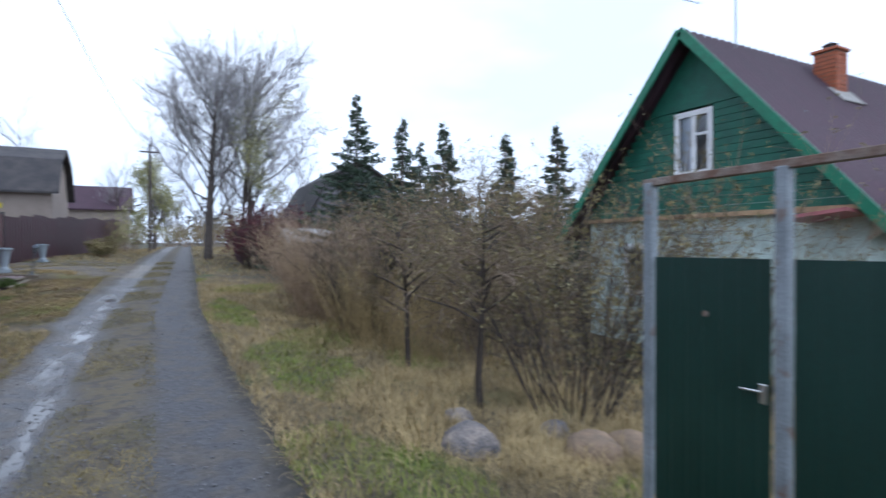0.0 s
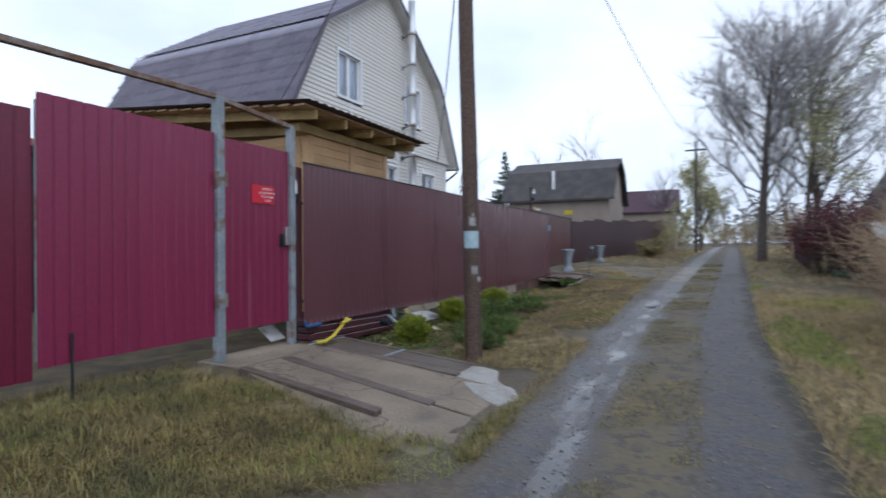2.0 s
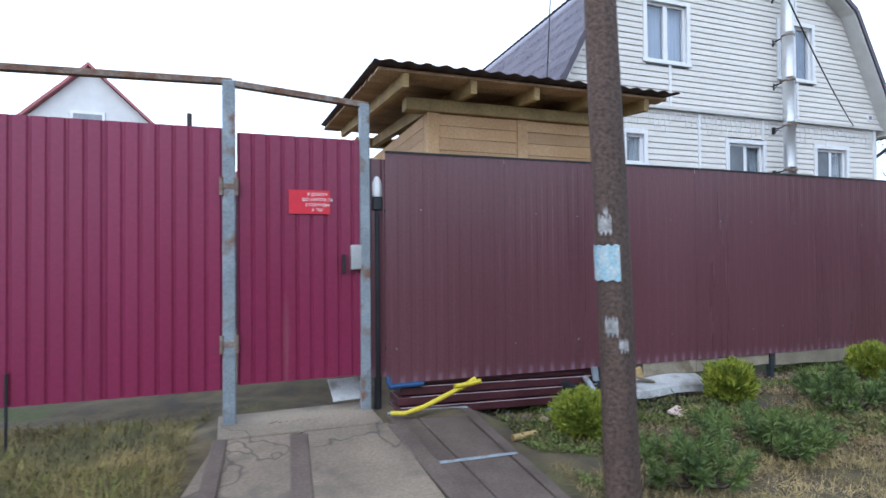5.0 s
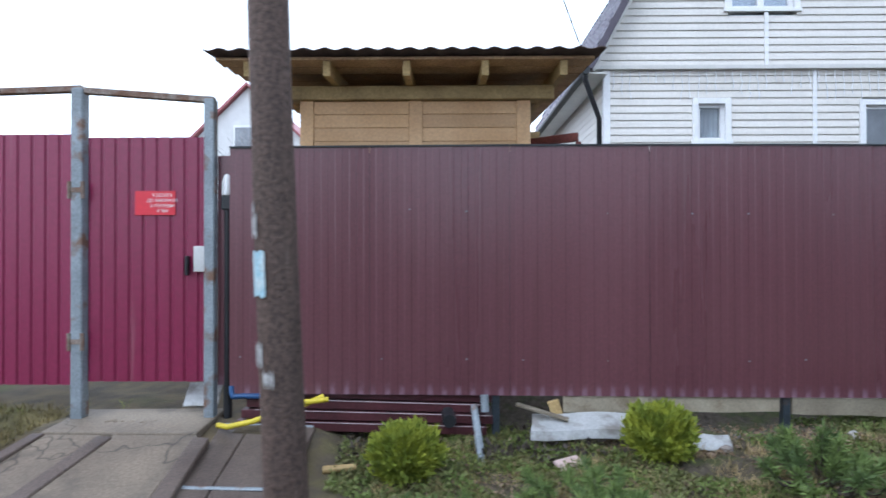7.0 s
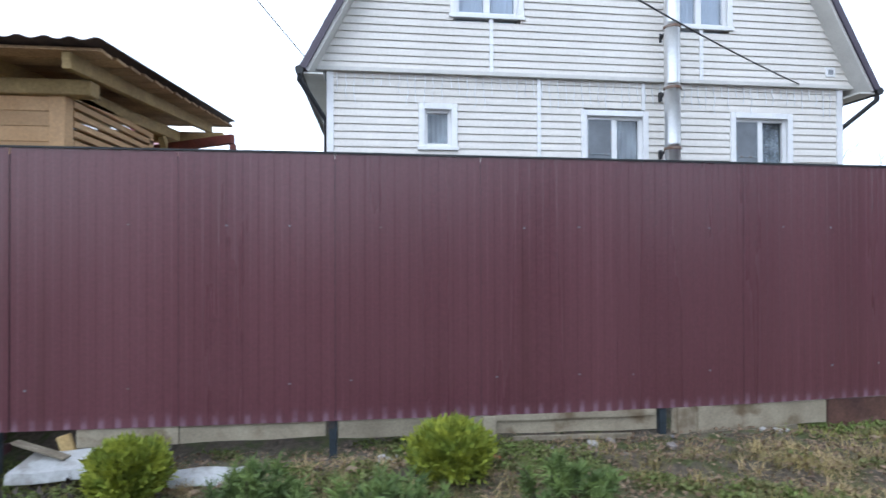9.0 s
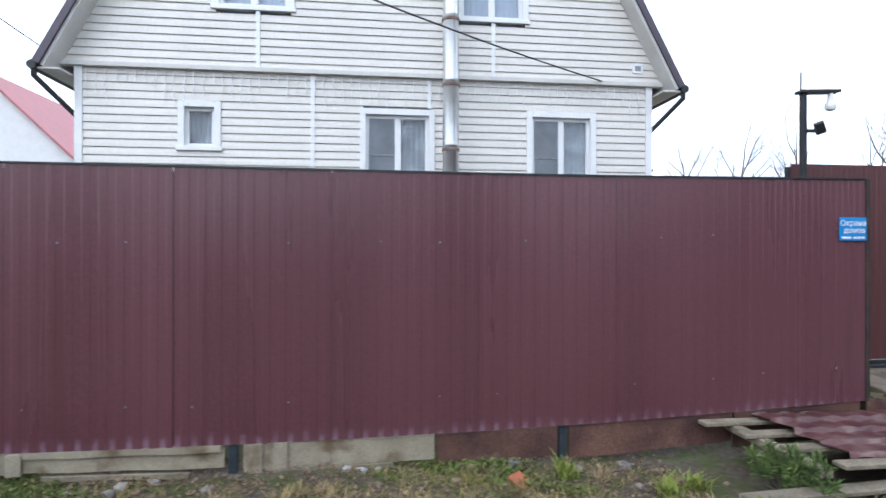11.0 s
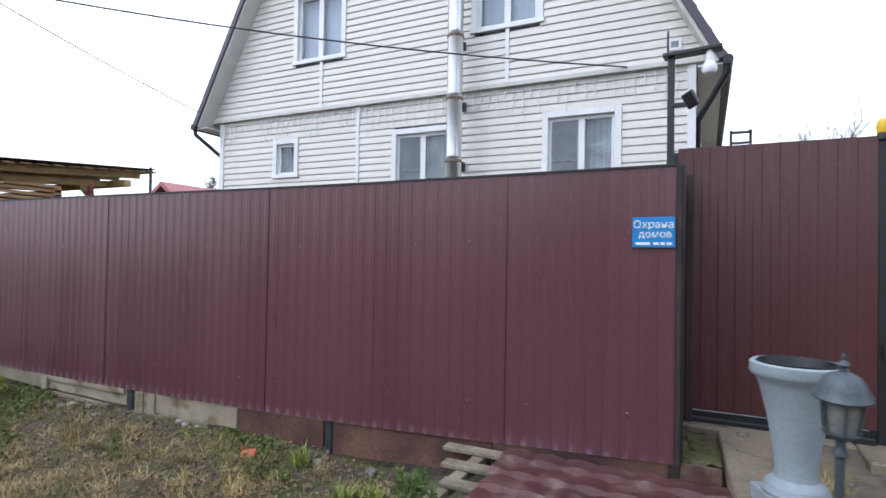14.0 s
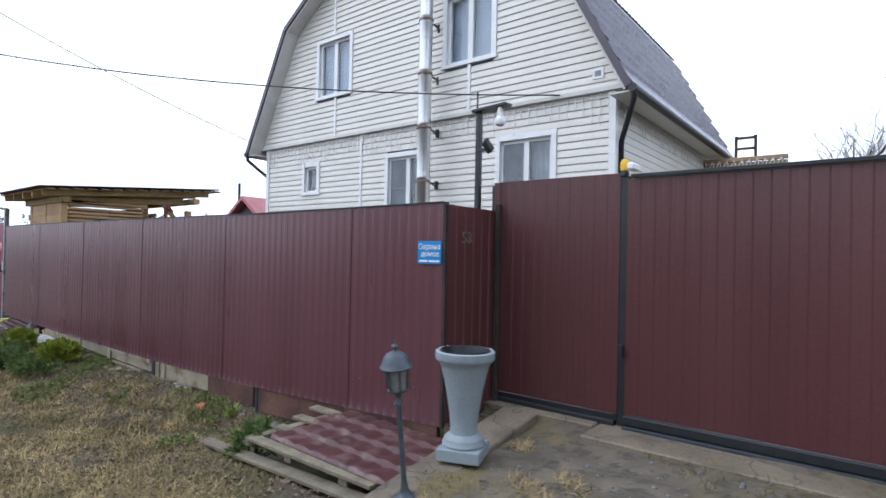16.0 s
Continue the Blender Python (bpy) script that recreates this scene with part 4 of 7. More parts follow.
def window(kind, y0, y1, z0, z1, upper):
    o = 0.05 if upper else 0.0
    x = HX + o
    w = part("window", boxes((x, x + 0.035, y0, y0 + 0.09, z0, z1), (x, x + 0.035, y1 - 0.09, y1, z0, z1), (x, x + 0.035, y0 + 0.09, y1 - 0.09, z1 - 0.09, z1), (x, x + 0.045, y0 - 0.02, y1 + 0.02, z0, z0 + 0.06), bevel=0.004), WHITE, house, "white plastic window with wide trim")
    a, b, c, d = y0 + 0.09, y1 - 0.09, z0 + 0.06, z1 - 0.09
    xf = x - 0.09
    part("frame", boxes((xf, xf + 0.06, a - 0.02, a + 0.05, c - 0.02, d + 0.02), (xf, xf + 0.06, b - 0.05, b + 0.02, c - 0.02, d + 0.02), (xf, xf + 0.06, a + 0.05, b - 0.05, d - 0.05, d + 0.02), (xf, xf + 0.06, a + 0.05, b - 0.05, c - 0.02, c + 0.05), bevel=0.003), WHITE, w)
    part("reveal", boxes((x - 0.19, x, a - 0.035, a - 0.02, c, d), (x - 0.19, x, b + 0.02, b + 0.035, c, d), (x - 0.19, x, a - 0.02, b + 0.02, d + 0.02, d + 0.035), (x - 0.19, x, a - 0.02, b + 0.02, c - 0.035, c - 0.02)), WHITE, w)
    panes = [(a + 0.05, b - 0.05)]
    if kind == "two":
        m = (a + b) / 2
        part("mullion", boxes((xf, xf + 0.062, m - 0.05, m + 0.05, c + 0.05, d - 0.05), bevel=0.003), WHITE, w)
        panes = [(a + 0.05, m - 0.05), (m + 0.05, b - 0.05)]
        if not upper:
            part("screen_bar", boxes((xf + 0.055, xf + 0.068, a + 0.05, m - 0.05, c + 0.58, c + 0.60)), GREYPAINT, w)
            part("screen_frame", boxes((xf + 0.055, xf + 0.066, a + 0.04, a + 0.06, c + 0.05, d - 0.05), (xf + 0.055, xf + 0.066, m - 0.06, m - 0.04, c + 0.05, d - 0.05)), GREYPAINT, w)
    for p0, p1 in panes:
        g = part("pane", boxes((xf + 0.025, xf + 0.031, p0, p1, c + 0.05, d - 0.05)), GLASS, w)
        g.visible_shadow = False
    for k, (p0, p1) in enumerate(panes):
        if kind == "two" and not upper and k == 0:
            part("insect_screen", boxes((xf + 0.057, xf + 0.060, p0, p1, c + 0.05, d - 0.05)), SCREEN, w, "grey insect screen")
            continue
        n = 10
        bm = bmesh.new()
        cols = [[bm.verts.new((xf - 0.05 + (0.004 if upper else 0.009) * (i % 2), p0 - 0.03 + (p1 - p0 + 0.06) * i / n, zz)) for zz in (c - 0.1, d + 0.05)] for i in range(n + 1)]
        for q, r in zip(cols, cols[1:]):
            bm.faces.new((q[0], r[0], r[1], q[1]))
        part("curtain", bm, CURTAIN if upper else LACE, w, "pale curtain")
    return w


for wk in WINDOWS:
    window(*wk, wk[3] > 5)
part("vent", boxes((HX + 0.05, HX + 0.075, 19.90, 20.07, 4.93, 5.09), bevel=0.004), WHITE, house, "square white vent")
# solid grey panel on the vent face, coloured as its shaded opening
part("vent_shade_panel", boxes((HX + 0.072, HX + 0.078, 19.94, 20.03, 4.97, 5.05)), DARKROOM, house)


def tile_slope(a, b, x0, x1, outward, step=0.35, wave=0.19, amp=0.022):
    """A metal tile roof slope between two (y, z) edges, with stepped rows and upright waves along x."""
    (ya, za), (yb, zb) = a, b
    length = math.hypot(yb - ya, zb - za)
    rows = max(2, round(length / step))
    n = int((x1 - x0) / wave * 5)
    ny, nz = outward
    V, F = [], []
    for r in range(rows):
        for t, lift in ((r / rows, 0.05), ((r + 1) / rows, 0.004)):
            for i in range(n + 1):
                x = x0 + (x1 - x0) * i / n
                o = lift + amp * abs(math.sin(math.pi * (x - x0) / wave))
                V.append((x, ya + (yb - ya) * t + ny * o, za + (zb - za) * t + nz * o))
    k = n + 1
    for r in range(2 * rows - 1):
        for i in range(n):
            F.append((r * k + i, r * k + i + 1, (r + 1) * k + i + 1, (r + 1) * k + i))
    return V, F


RX0, RX1 = -15.2, HX + 0.36
for side in (-1, 1):
    lo = (MID + side * EAVE_H, EAVE_Z)
    kn = (MID + side * KNEE_H, KNEE_Z)
    top = (MID, RIDGE)
    for a, b in ((lo, kn), (kn, top)):
        d = Vector((b[0] - a[0], b[1] - a[1])).normalized()
        nrm = (side * abs(d.y), abs(d.x))
        V, F = tile_slope(a, b, RX0, RX1, nrm)
        r = new("roof", quads("roof", V, F, ROOF))
        r.parent = house
        tagged(r, "violet brown metal tile slope")
        bm = bmesh.new()
        th = -0.09
        vs = []
        for x in (RX0, RX1 - 0.01):
            vs.append([bm.verts.new(c) for c in ((x, a[0], a[1]), (x, b[0], b[1]), (x, b[0] + nrm[0] * th, b[1] + nrm[1] * th), (x, a[0] + nrm[0] * th, a[1] + nrm[1] * th))])
        for i in range(4):
            bm.faces.new((vs[0][i], vs[1][i], vs[1][(i + 1) % 4], vs[0][(i + 1) % 4]))
        bm.faces.new(vs[0])
        bm.faces.new(vs[1][::-1])
        bmesh.ops.recalc_face_normals(bm, faces=bm.faces)
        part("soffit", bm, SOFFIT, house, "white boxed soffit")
        bm = bmesh.new()
        beam(bm, (RX1 + 0.01, a[0] + nrm[0] * 0.0, a[1]), (RX1 + 0.01, b[0], b[1]), 0.035, 0.10)
        part("barge_board", bm, FASCIA, house, "dark violet barge board")
    # gutter along the eave and a down pipe at the front
    g = bmesh.new()
    rod(g, (RX0, lo[0] + side * 0.05, lo[1] - 0.03), (RX1 + 0.02, lo[0] + side * 0.05, lo[1] - 0.03), 0.06, seg=12)
    part("gutter", g, BLACKSTEEL, house, "dark round gutter")
    yy = lo[0] + side * 0.05
    wall_y = HY0 - 0.07 if side < 0 else HY1 + 0.07
    pipe = [(RX1 - 0.05, yy, lo[1] - 0.04), (RX1 - 0.05, yy, lo[1] - 0.16), (HX - 0.15, wall_y, lo[1] - 0.62), (HX - 0.15, wall_y, 1.0)]
    cable("down_pipe", pipe, 0.04, BLACKSTEEL, "dark rain pipe", "", house)
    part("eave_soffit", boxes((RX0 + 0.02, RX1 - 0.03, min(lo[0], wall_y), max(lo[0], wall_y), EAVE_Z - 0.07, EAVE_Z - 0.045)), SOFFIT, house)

# flue on the front wall
flue = thing("steel_flue", "tall polished stainless steel flue on the house front", "chimney pipe")
fx, fy = HX + 0.40, 17.01
z = 0.9
while z < 9.6:
    part("pipe_section", lathe([(0.115, 0), (0.115, 0.90), (0.118, 0.905), (0.118, 0.93)], 24, pose(fx, fy, z)), STEEL, flue)
    z += 0.93
for zc in (3.62, 4.54, 5.47, 6.40, 7.33, 8.26):
    part("clamp", lathe([(0.119, -0.022), (0.127, -0.018), (0.127, 0.018), (0.119, 0.022)], 24, pose(fx, fy, zc)), RUST, flue, "rusty clamp ring")
    part("bracket", rod(bmesh.new(), (fx - 0.12, fy, zc), (HX + 0.03, fy, zc), 0.014), BLACKSTEEL, flue)
    part("brace", rod(bmesh.new(), (HX + 0.17, fy, zc - 0.005), (HX + 0.03, fy + 0.005, zc - 0.09), 0.009), BLACKSTEEL, flue)
    part("wall_plate", boxes((HX + 0.012, HX + 0.07, fy - 0.022, fy + 0.022, zc - 0.10, zc + 0.045), bevel=0.004), BLACKSTEEL, flue)

# ---- the pine shed behind the fence ----
shed = thing("timber_shed", "fresh pine shed with a brown corrugated roof", "shed")
SX0, SX1, SY0, SY1 = -7.6, -5.02, 8.12, 10.13
SZ = 3.27
for k in range(22):
    z0 = SZ - 0.118 * (k + 1)
    if z0 < 1.1:
        break
    for a, b in ((SY0 + 0.12, 9.07), (9.19, SY1 - 0.12)):
        part("plank", boxes((SX1 - 0.025, SX1, a, b, z0, z0 + 0.116), bevel=0.004), PINE, shed)
    part("plank", boxes((SX0, SX1 - 0.12, SY0, SY0 + 0.025, z0, z0 + 0.116), bevel=0.004), PINE, shed)
for k in range(26):
    z0 = SZ + 0.10 - 0.078 * (k + 1)
    part("slat", boxes((SX0 + 0.9, SX1 - 0.12, SY1 - 0.03, SY1, z0, z0 + 0.052), bevel=0.004), PINE, shed)
part("back_wall", boxes((SX0 + 0.95, SX0 + 1.0, SY0 + 0.05, SY1 - 0.05, 1.0, SZ)), PINEDARK, shed)
for x, y in ((SX1, SY0 + 0.06), (SX1, 9.13), (SX1, SY1 - 0.06), (SX0, SY0 + 0.06), (SX0, SY1 - 0.06), (SX0 + 1.0, SY1 - 0.06)):
    part("corner_post", boxes((x - 0.11, x + 0.012, y - 0.06, y + 0.06, 0.9, SZ + 0.02), bevel=0.006), PINE, shed)
part("wall_plate", boxes((SX1 - 0.10, SX1 + 0.05, SY0 - 0.22, SY1 + 0.20, SZ + 0.0, SZ + 0.12), bevel=0.008), PINEDARK, shed)
part("wall_plate", boxes((SX0 - 0.05, SX0 + 0.09, SY0 - 0.22, SY1 + 0.5, SZ + 0.16, SZ + 0.28), bevel=0.008), PINEDARK, shed)
part("side_beam", beam(bmesh.new(), (SX1, SY1 - 0.04, SZ + 0.06), (SX0, SY1 - 0.04, SZ + 0.22), 0.08, 0.12), PINEDARK, shed)
part("side_beam", beam(bmesh.new(), (SX1, SY0 + 0.04, SZ + 0.06), (SX0, SY0 + 0.04, SZ + 0.22), 0.08, 0.12), PINEDARK, shed)
part("brace", beam(bmesh.new(), (SX0 + 0.05, SY1 - 0.05, SZ - 0.45), (SX0 + 0.55, SY1 - 0.05, SZ + 0.14), 0.07, 0.09), PINEDARK, shed)


def roof_z(x):
    return 3.51 + (x + 4.5) * (3.50 - 3.80) / 3.6


for y in (7.80, 8.44, 9.08, 9.71, 10.34):
    part("rafter", beam(bmesh.new(), (-4.62, y, roof_z(-4.62) - 0.10), (-8.0, y, roof_z(-8.0) - 0.10), 0.06, 0.12), PINEDARK, shed)
for k in range(15):
    x = -4.60 - k * 0.245
    part("roof_board", boxes((x - 0.17, x, 7.55, 10.58, roof_z(x - 0.1) - 0.045, roof_z(x - 0.1) - 0.02), bevel=0.003), ROOFWOOD, shed)
V, F = [], []
n = 190
for x in (-4.48, -8.15):
    for i in range(n + 1):
        y = 7.50 + 3.14 * i / n
        V.append((x, y, roof_z(x) + 0.02 + 0.010 * math.sin(2 * math.pi * y / 0.165)))
for x in (-8.15, -4.48):
    for i in range(n + 1):
        y = 7.50 + 3.14 * i / n
        V.append((x, y, roof_z(x) + 0.012 + 0.010 * math.sin(2 * math.pi * y / 0.165)))
k = n + 1
for r in range(4):
    for i in range(n):
        q = ((r + 1) % 4) * k
        F.append((r * k + i, r * k + i + 1, q + i + 1, q + i))
o = new("roof_sheet", quads("roof_sheet", V, F, ONDULIN))
o.parent = shed

# ---- utility pole with notices ----
pole = thing("utility_pole", "leaning tarred wooden utility pole with torn notices", "pole")
PA, PB = Vector((-2.86, 8.675, -0.2)), Vector((-2.90, 8.36, 8.2))
bm = bmesh.new()
rings = []
for k in range(29):
    t = k / 28
    c = PA.lerp(PB, t)
    r = 0.108 - 0.03 * t
    rings.append([bm.verts.new(c + Vector((math.cos(a) * r, math.sin(a) * r, 0)) * (1 + 0.035 * math.sin(3 * a + k * 0.7) + 0.02 * math.sin(7 * a + k))) for a in [2 * math.pi * i / 18 for i in range(18)]])
for a, b in zip(rings, rings[1:]):
    for i in range(18):
        bm.faces.new((a[i], a[(i + 1) % 18], b[(i + 1) % 18], b[i])).smooth = True
bm.faces.new(rings[-1])
part("shaft", bm, POLEWOOD, pole)


def wrapped(z0, z1, a0, a1, mat, name, label, ragged=0.0):
    """A sheet of paper that clings to the pole between two angles."""
    bm = bmesh.new()
    cols = []
    n = 9
    for i in range(n + 1):
        a = radians(a0 + (a1 - a0) * i / n)
        col = []
        for z in (z0 + ragged * math.sin(i * 2.1), (z0 + z1) / 2, z1 - ragged * math.sin(i * 3.7 + 1)):
            t = (z - PA.z) / (PB.z - PA.z)
            c = PA.lerp(PB, t)
            r = 0.108 - 0.03 * t + 0.008
            col.append(bm.verts.new((c.x + math.cos(a) * r, c.y + math.sin(a) * r, z)))
        cols.append(col)
    for p, q in zip(cols, cols[1:]):
        for j in range(2):
            bm.faces.new((p[j], q[j], q[j + 1], p[j + 1]))
    return part(name, bm, mat, pole, label)


wrapped(1.74, 1.95, -120, -14, PAPER, "notice", "bleached blue notice paper", 0.008)
for z0, z1, a0, a1 in ((2.02, 2.12, -80, -35), (1.42, 1.52, -70, -30), (1.33, 1.39, -30, 0), (2.13, 2.17, -60, -45)):
    wrapped(z0, z1, a0, a1, PAPERSCRAP, "paper_scrap", "torn grey paper", 0.02)

# ---- vases and garden lamp at the drive ----
VPROF = [(0.21, 0), (0.21, 0.10), (0.19, 0.12), (0.185, 0.16), (0.165, 0.18), (0.135, 0.20), (0.125, 0.24), (0.14, 0.36), (0.175, 0.55), (0.225, 0.74), (0.245, 0.78), (0.275, 0.80), (0.285, 0.82), (0.283, 0.87), (0.268, 0.88), (0.245, 0.875), (0.22, 0.80), (0.16, 0.72)]
vase = thing("concrete_vase", "tall grey painted concrete garden vase beside the drive", "vase", group="gate vases")
part("bowl", lathe(VPROF[3:], 36), VASE, vase)
part("plinth", boxes((-0.205, 0.205, -0.205, 0.205, 0, 0.10), bevel=0.008), VASE, vase)
part("foot_ring", lathe([(0.2, 0.098), (0.205, 0.12), (0.19, 0.145), (0.185, 0.162)], 36), VASE, vase)
part("liner", lathe([(0.19, 0.80), (0.222, 0.80), (0.236, 0.885), (0.226, 0.885), (0.20, 0.80)], 36), BLACKSTEEL, vase, "dark plastic liner pot")
soil = lathe([(0.20, 0.76), (0.19, 0.79), (0.08, 0.81), (0.001, 0.815)], 24)
part("soil", soil, material("dry brown soil", (0.10, 0.075, 0.05), 0.9, 0, 0.4, 20, 80, 0.5), vase, "dry soil")
vase.matrix_world = pose(-4.36, 20.80, 0.915, 0, 0, 20) @ Matrix.Diagonal((0.76, 0.76, 0.87, 1))
copy_thing(vase, pose(-4.45, 27.9, zat(-4.45, 27.9) - 0.01, 0, 0, 70))

lamp = thing("garden_lamp", "small dark grey lantern on a slim iron post", "lamp")
part("base", lathe([(0.085, 0), (0.085, 0.015), (0.06, 0.025), (0.035, 0.05), (0.022, 0.09), (0.018, 0.14)], 18), DARKGREY, lamp)
part("shaft", lathe([(0.016, 0.12), (0.016, 0.68), (0.028, 0.69), (0.028, 0.70), (0.016, 0.72), (0.016, 0.76)], 14), DARKGREY, lamp)
lantern = part("lantern", lathe([(0.022, 0.755), (0.03, 0.77), (0.058, 0.785), (0.062, 0.797), (0.056, 0.80)], 12), DARKGREY, lamp)
for i in range(6):
    a = 2 * math.pi * i / 6
    part("glazing_bar", rod(bmesh.new(), (0.058 * math.cos(a), 0.058 * math.sin(a), 0.80), (0.072 * math.cos(a), 0.072 * math.sin(a), 0.965), 0.005, seg=6), DARKGREY, lantern)
part("glass", lathe([(0.054, 0.80), (0.068, 0.963)], 6), LANTERN, lantern, "dusty lantern glass")
part("roof", lathe([(0.092, 0.945), (0.096, 0.955), (0.088, 0.968), (0.078, 0.99), (0.068, 1.02), (0.05, 1.045), (0.026, 1.06), (0.014, 1.068), (0.012, 1.085), (0.02, 1.095), (0.014, 1.108), (0.006, 1.115), (0.009, 1.13), (0.003, 1.145)], 12), DARKGREY, lantern, "domed lantern cap")
lamp.matrix_world = pose(-3.69, 20.85, 0.845, 0, 7.5, 0) @ Matrix.Diagonal((1.06, 1.06, 0.885, 1))
part("bowl_stem", rod(bmesh.new(), (0, 0, -0.15), (0, 0, 0.02), 0.015), DARKGREY, lamp)

# ---- pallet, tile sheet and bridge slab over the ditch ----
pallet = thing("old_pallet", "grey timber pallet laid over the ditch", "pallet")
for k, (x0, x1) in enumerate(((-4.80, -4.69), (-4.50, -4.39), (-4.20, -4.09), (-3.88, -3.77))):
    part("board", boxes((x0, x1, 18.62 + 0.13 * k, 20.45, 0.76, 0.79), bevel=0.004), GREYWOOD, pallet)
for y in (18.86, 19.45, 20.1):
    part("bearer", boxes((-4.80, -3.80, y, y + 0.09, 0.70, 0.757), bevel=0.004), GREYWOOD, pallet)
V, F = [], []
nx, ny = 84, 64
for i in range(nx + 1):
    for j in range(ny + 1):
        u, v = i / nx, j / ny
        y = 19.10 + 1.48 * u + 0.05 * v
        x = -4.78 + 0.93 * v + 0.06 * (u - 0.5)
        s = (v * 4) % 1.0
        zz = 0.815 + 0.015 * abs(math.sin(math.pi * (u * 7 + 0.5 * (int(v * 4) % 2)))) + 0.034 * s - 0.03 * v
        V.append((x, y, zz))
for i in range(nx):
    for j in range(ny):
        q = i * (ny + 1) + j
        F.append((q, q + 1, q + ny + 2, q + ny + 1))
tile = new("metal_tile_sheet", quads("metal_tile_sheet", V, F, TILESHEET))
tagged(tile, "wine red metal roof tile sheet lying on the pallet", "metal sheet")
slabm = bmesh.new()
beam(slabm, (-3.50, 20.78, 0.765), (-5.48, 20.62, 0.915), 0.34, 0.14, 0.012)
thing("concrete_kerb", "worn concrete kerb slab leading to the wicket", "kerb", bm=slabm, mat=CONCRETE)
thing("kick_plate", "rust brown plate end beside the concrete kerb", "board", bm=boxes((-4.87, -4.85, 20.235, 20.475, 0.62, 0.90), bevel=0.003), mat=RUSTPLATE)
mound = bmesh.new()
bmesh.ops.create_grid(mound, x_segments=14, y_segments=8, size=0.5)
for v in mound.verts:
    v.co = Vector((-5.18 + v.co.x * 0.64, 20.355 + v.co.y * 0.24, 0.90 + 0.03 * noise.noise(v.co * 9) + 0.05 * (0.25 - v.co.y ** 2)))
thing("earth_patch", "mossy earth patch between fence and kerb", "soil", bm=mound, mat=material("mossy brown earth", (0.10, 0.085, 0.045), 0.95, 0, 0.5, 9, 70, 0.7, (0.075, 0.085, 0.025)))
thing("ditch_board", "long grey board at the edge of the ditch", "board", bm=beam(bmesh.new(), (-3.76, 18.30, zat(-3.76, 18.3) + 0.03), (-3.74, 20.55, 0.70), 0.13, 0.03), mat=GREYWOOD)

# ---- concrete apron before the red gate ----
rng0 = np.random.default_rng(3)
apron = thing("gate_apron", "cracked concrete slabs before the red wicket", "slab", kind="structure")


def slab(pts, mat, name, thick=0.1, label=""):
    bm = bmesh.new()
    top = [bm.verts.new(p) for p in pts]
    bot = [bm.verts.new((p[0], p[1], p[2] - thick)) for p in pts]
    bm.faces.new(top)
    bm.faces.new(bot[::-1])
    n = len(pts)
    for i in range(n):
        bm.faces.new((top[i], bot[i], bot[(i + 1) % n], top[(i + 1) % n]))
    bmesh.ops.recalc_face_normals(bm, faces=bm.faces)
    bmesh.ops.bevel(bm, geom=[e for e in bm.edges], offset=0.008, segments=1, affect="EDGES")
    return part(name, bm, mat, apron, label)


slab([(-4.95, 6.28, 0.60), (-4.95, 7.50, 0.61), (-4.35, 7.52, 0.592), (-4.40, 6.30, 0.582)], CONCRETE, "slab", 0.2, "cracked threshold slab")
slab([(-4.38, 6.30, 0.575), (-4.34, 6.82, 0.585), (-2.1, 6.72, 0.265), (-2.02, 6.15, zat(-2.02, 6.15) + 0.008), (-2.15, 5.80, zat(-2.15, 5.8) + 0.008), (-2.6, 5.84, zat(-2.6, 5.84) + 0.010), (-3.3, 6.02, 0.40)], CONCRETE, "slab", 0.2)
slab([(-4.34, 6.90, 0.585), (-4.32, 7.55, 0.59), (-2.1, 7.75, 0.272), (-2.1, 6.78, 0.262)], CONCRETE, "slab", 0.2)
for f0, f1, lift in ((0.0, 0.30, 0.0), (0.31, 0.86, 0.003), (0.87, 1.0, 0.012)):
    ends = [(-4.6, 7.60 + 0.76 * f0, 0.57 - 0.02 * f0 + lift), (-4.58, 7.60 + 0.76 * f1, 0.57 - 0.02 * f1 + lift), (-2.75, 7.83 + 0.59 * f1, 0.35 - 0.01 * f1 + lift), (-2.75, 7.83 + 0.59 * f0, 0.35 - 0.01 * f0 + lift)]
    slab(ends, WETBOARD, "plank", 0.05, "dark wet plank")
slab([(-4.64, 7.62, 0.582), (-4.62, 8.34, 0.572), (-4.585, 8.34, 0.568), (-4.605, 7.62, 0.578)], GREYPAINT, "steel_strip", 0.02, "thin grey steel strip")
for k in range(46):
    f = rng0.uniform(0, 1)
    px, py = -4.66 + 0.42 * f + rng0.uniform(-0.05, 0.05), 6.86 + 0.55 * rng0.uniform(-0.5, 0.55) * (1.1 - f)
    q = rng0.uniform(0.012, 0.035)
    chip = bmesh.new()
    bmesh.ops.create_icosphere(chip, subdivisions=1, radius=q)
    for v in chip.verts:
        v.co.z *= 0.35
    bmesh.ops.translate(chip, verts=chip.verts, vec=(px, py, 0.592 - 0.045 * f + 0.006))
    part("rubble", chip, CONCRETE, apron, "loose concrete crumb")
slab([(-3.72, 7.64, 0.475), (-3.70, 8.36, 0.47), (-3.67, 8.36, 0.468), (-3.69, 7.64, 0.472)], GREYPAINT, "steel_strip", 0.02, "thin grey steel strip")
slab([(-4.30, 6.80, 0.590), (-4.28, 6.93, 0.592), (-2.5, 6.83, 0.338), (-2.5, 6.70, 0.335)], WETBOARD, "joint_board", 0.06, "dark wet board")
slab([(-4.28, 7.53, 0.592), (-4.26, 7.66, 0.592), (-2.7, 7.86, 0.368), (-2.7, 7.73, 0.368)], WETBOARD, "joint_board", 0.06, "dark wet board")
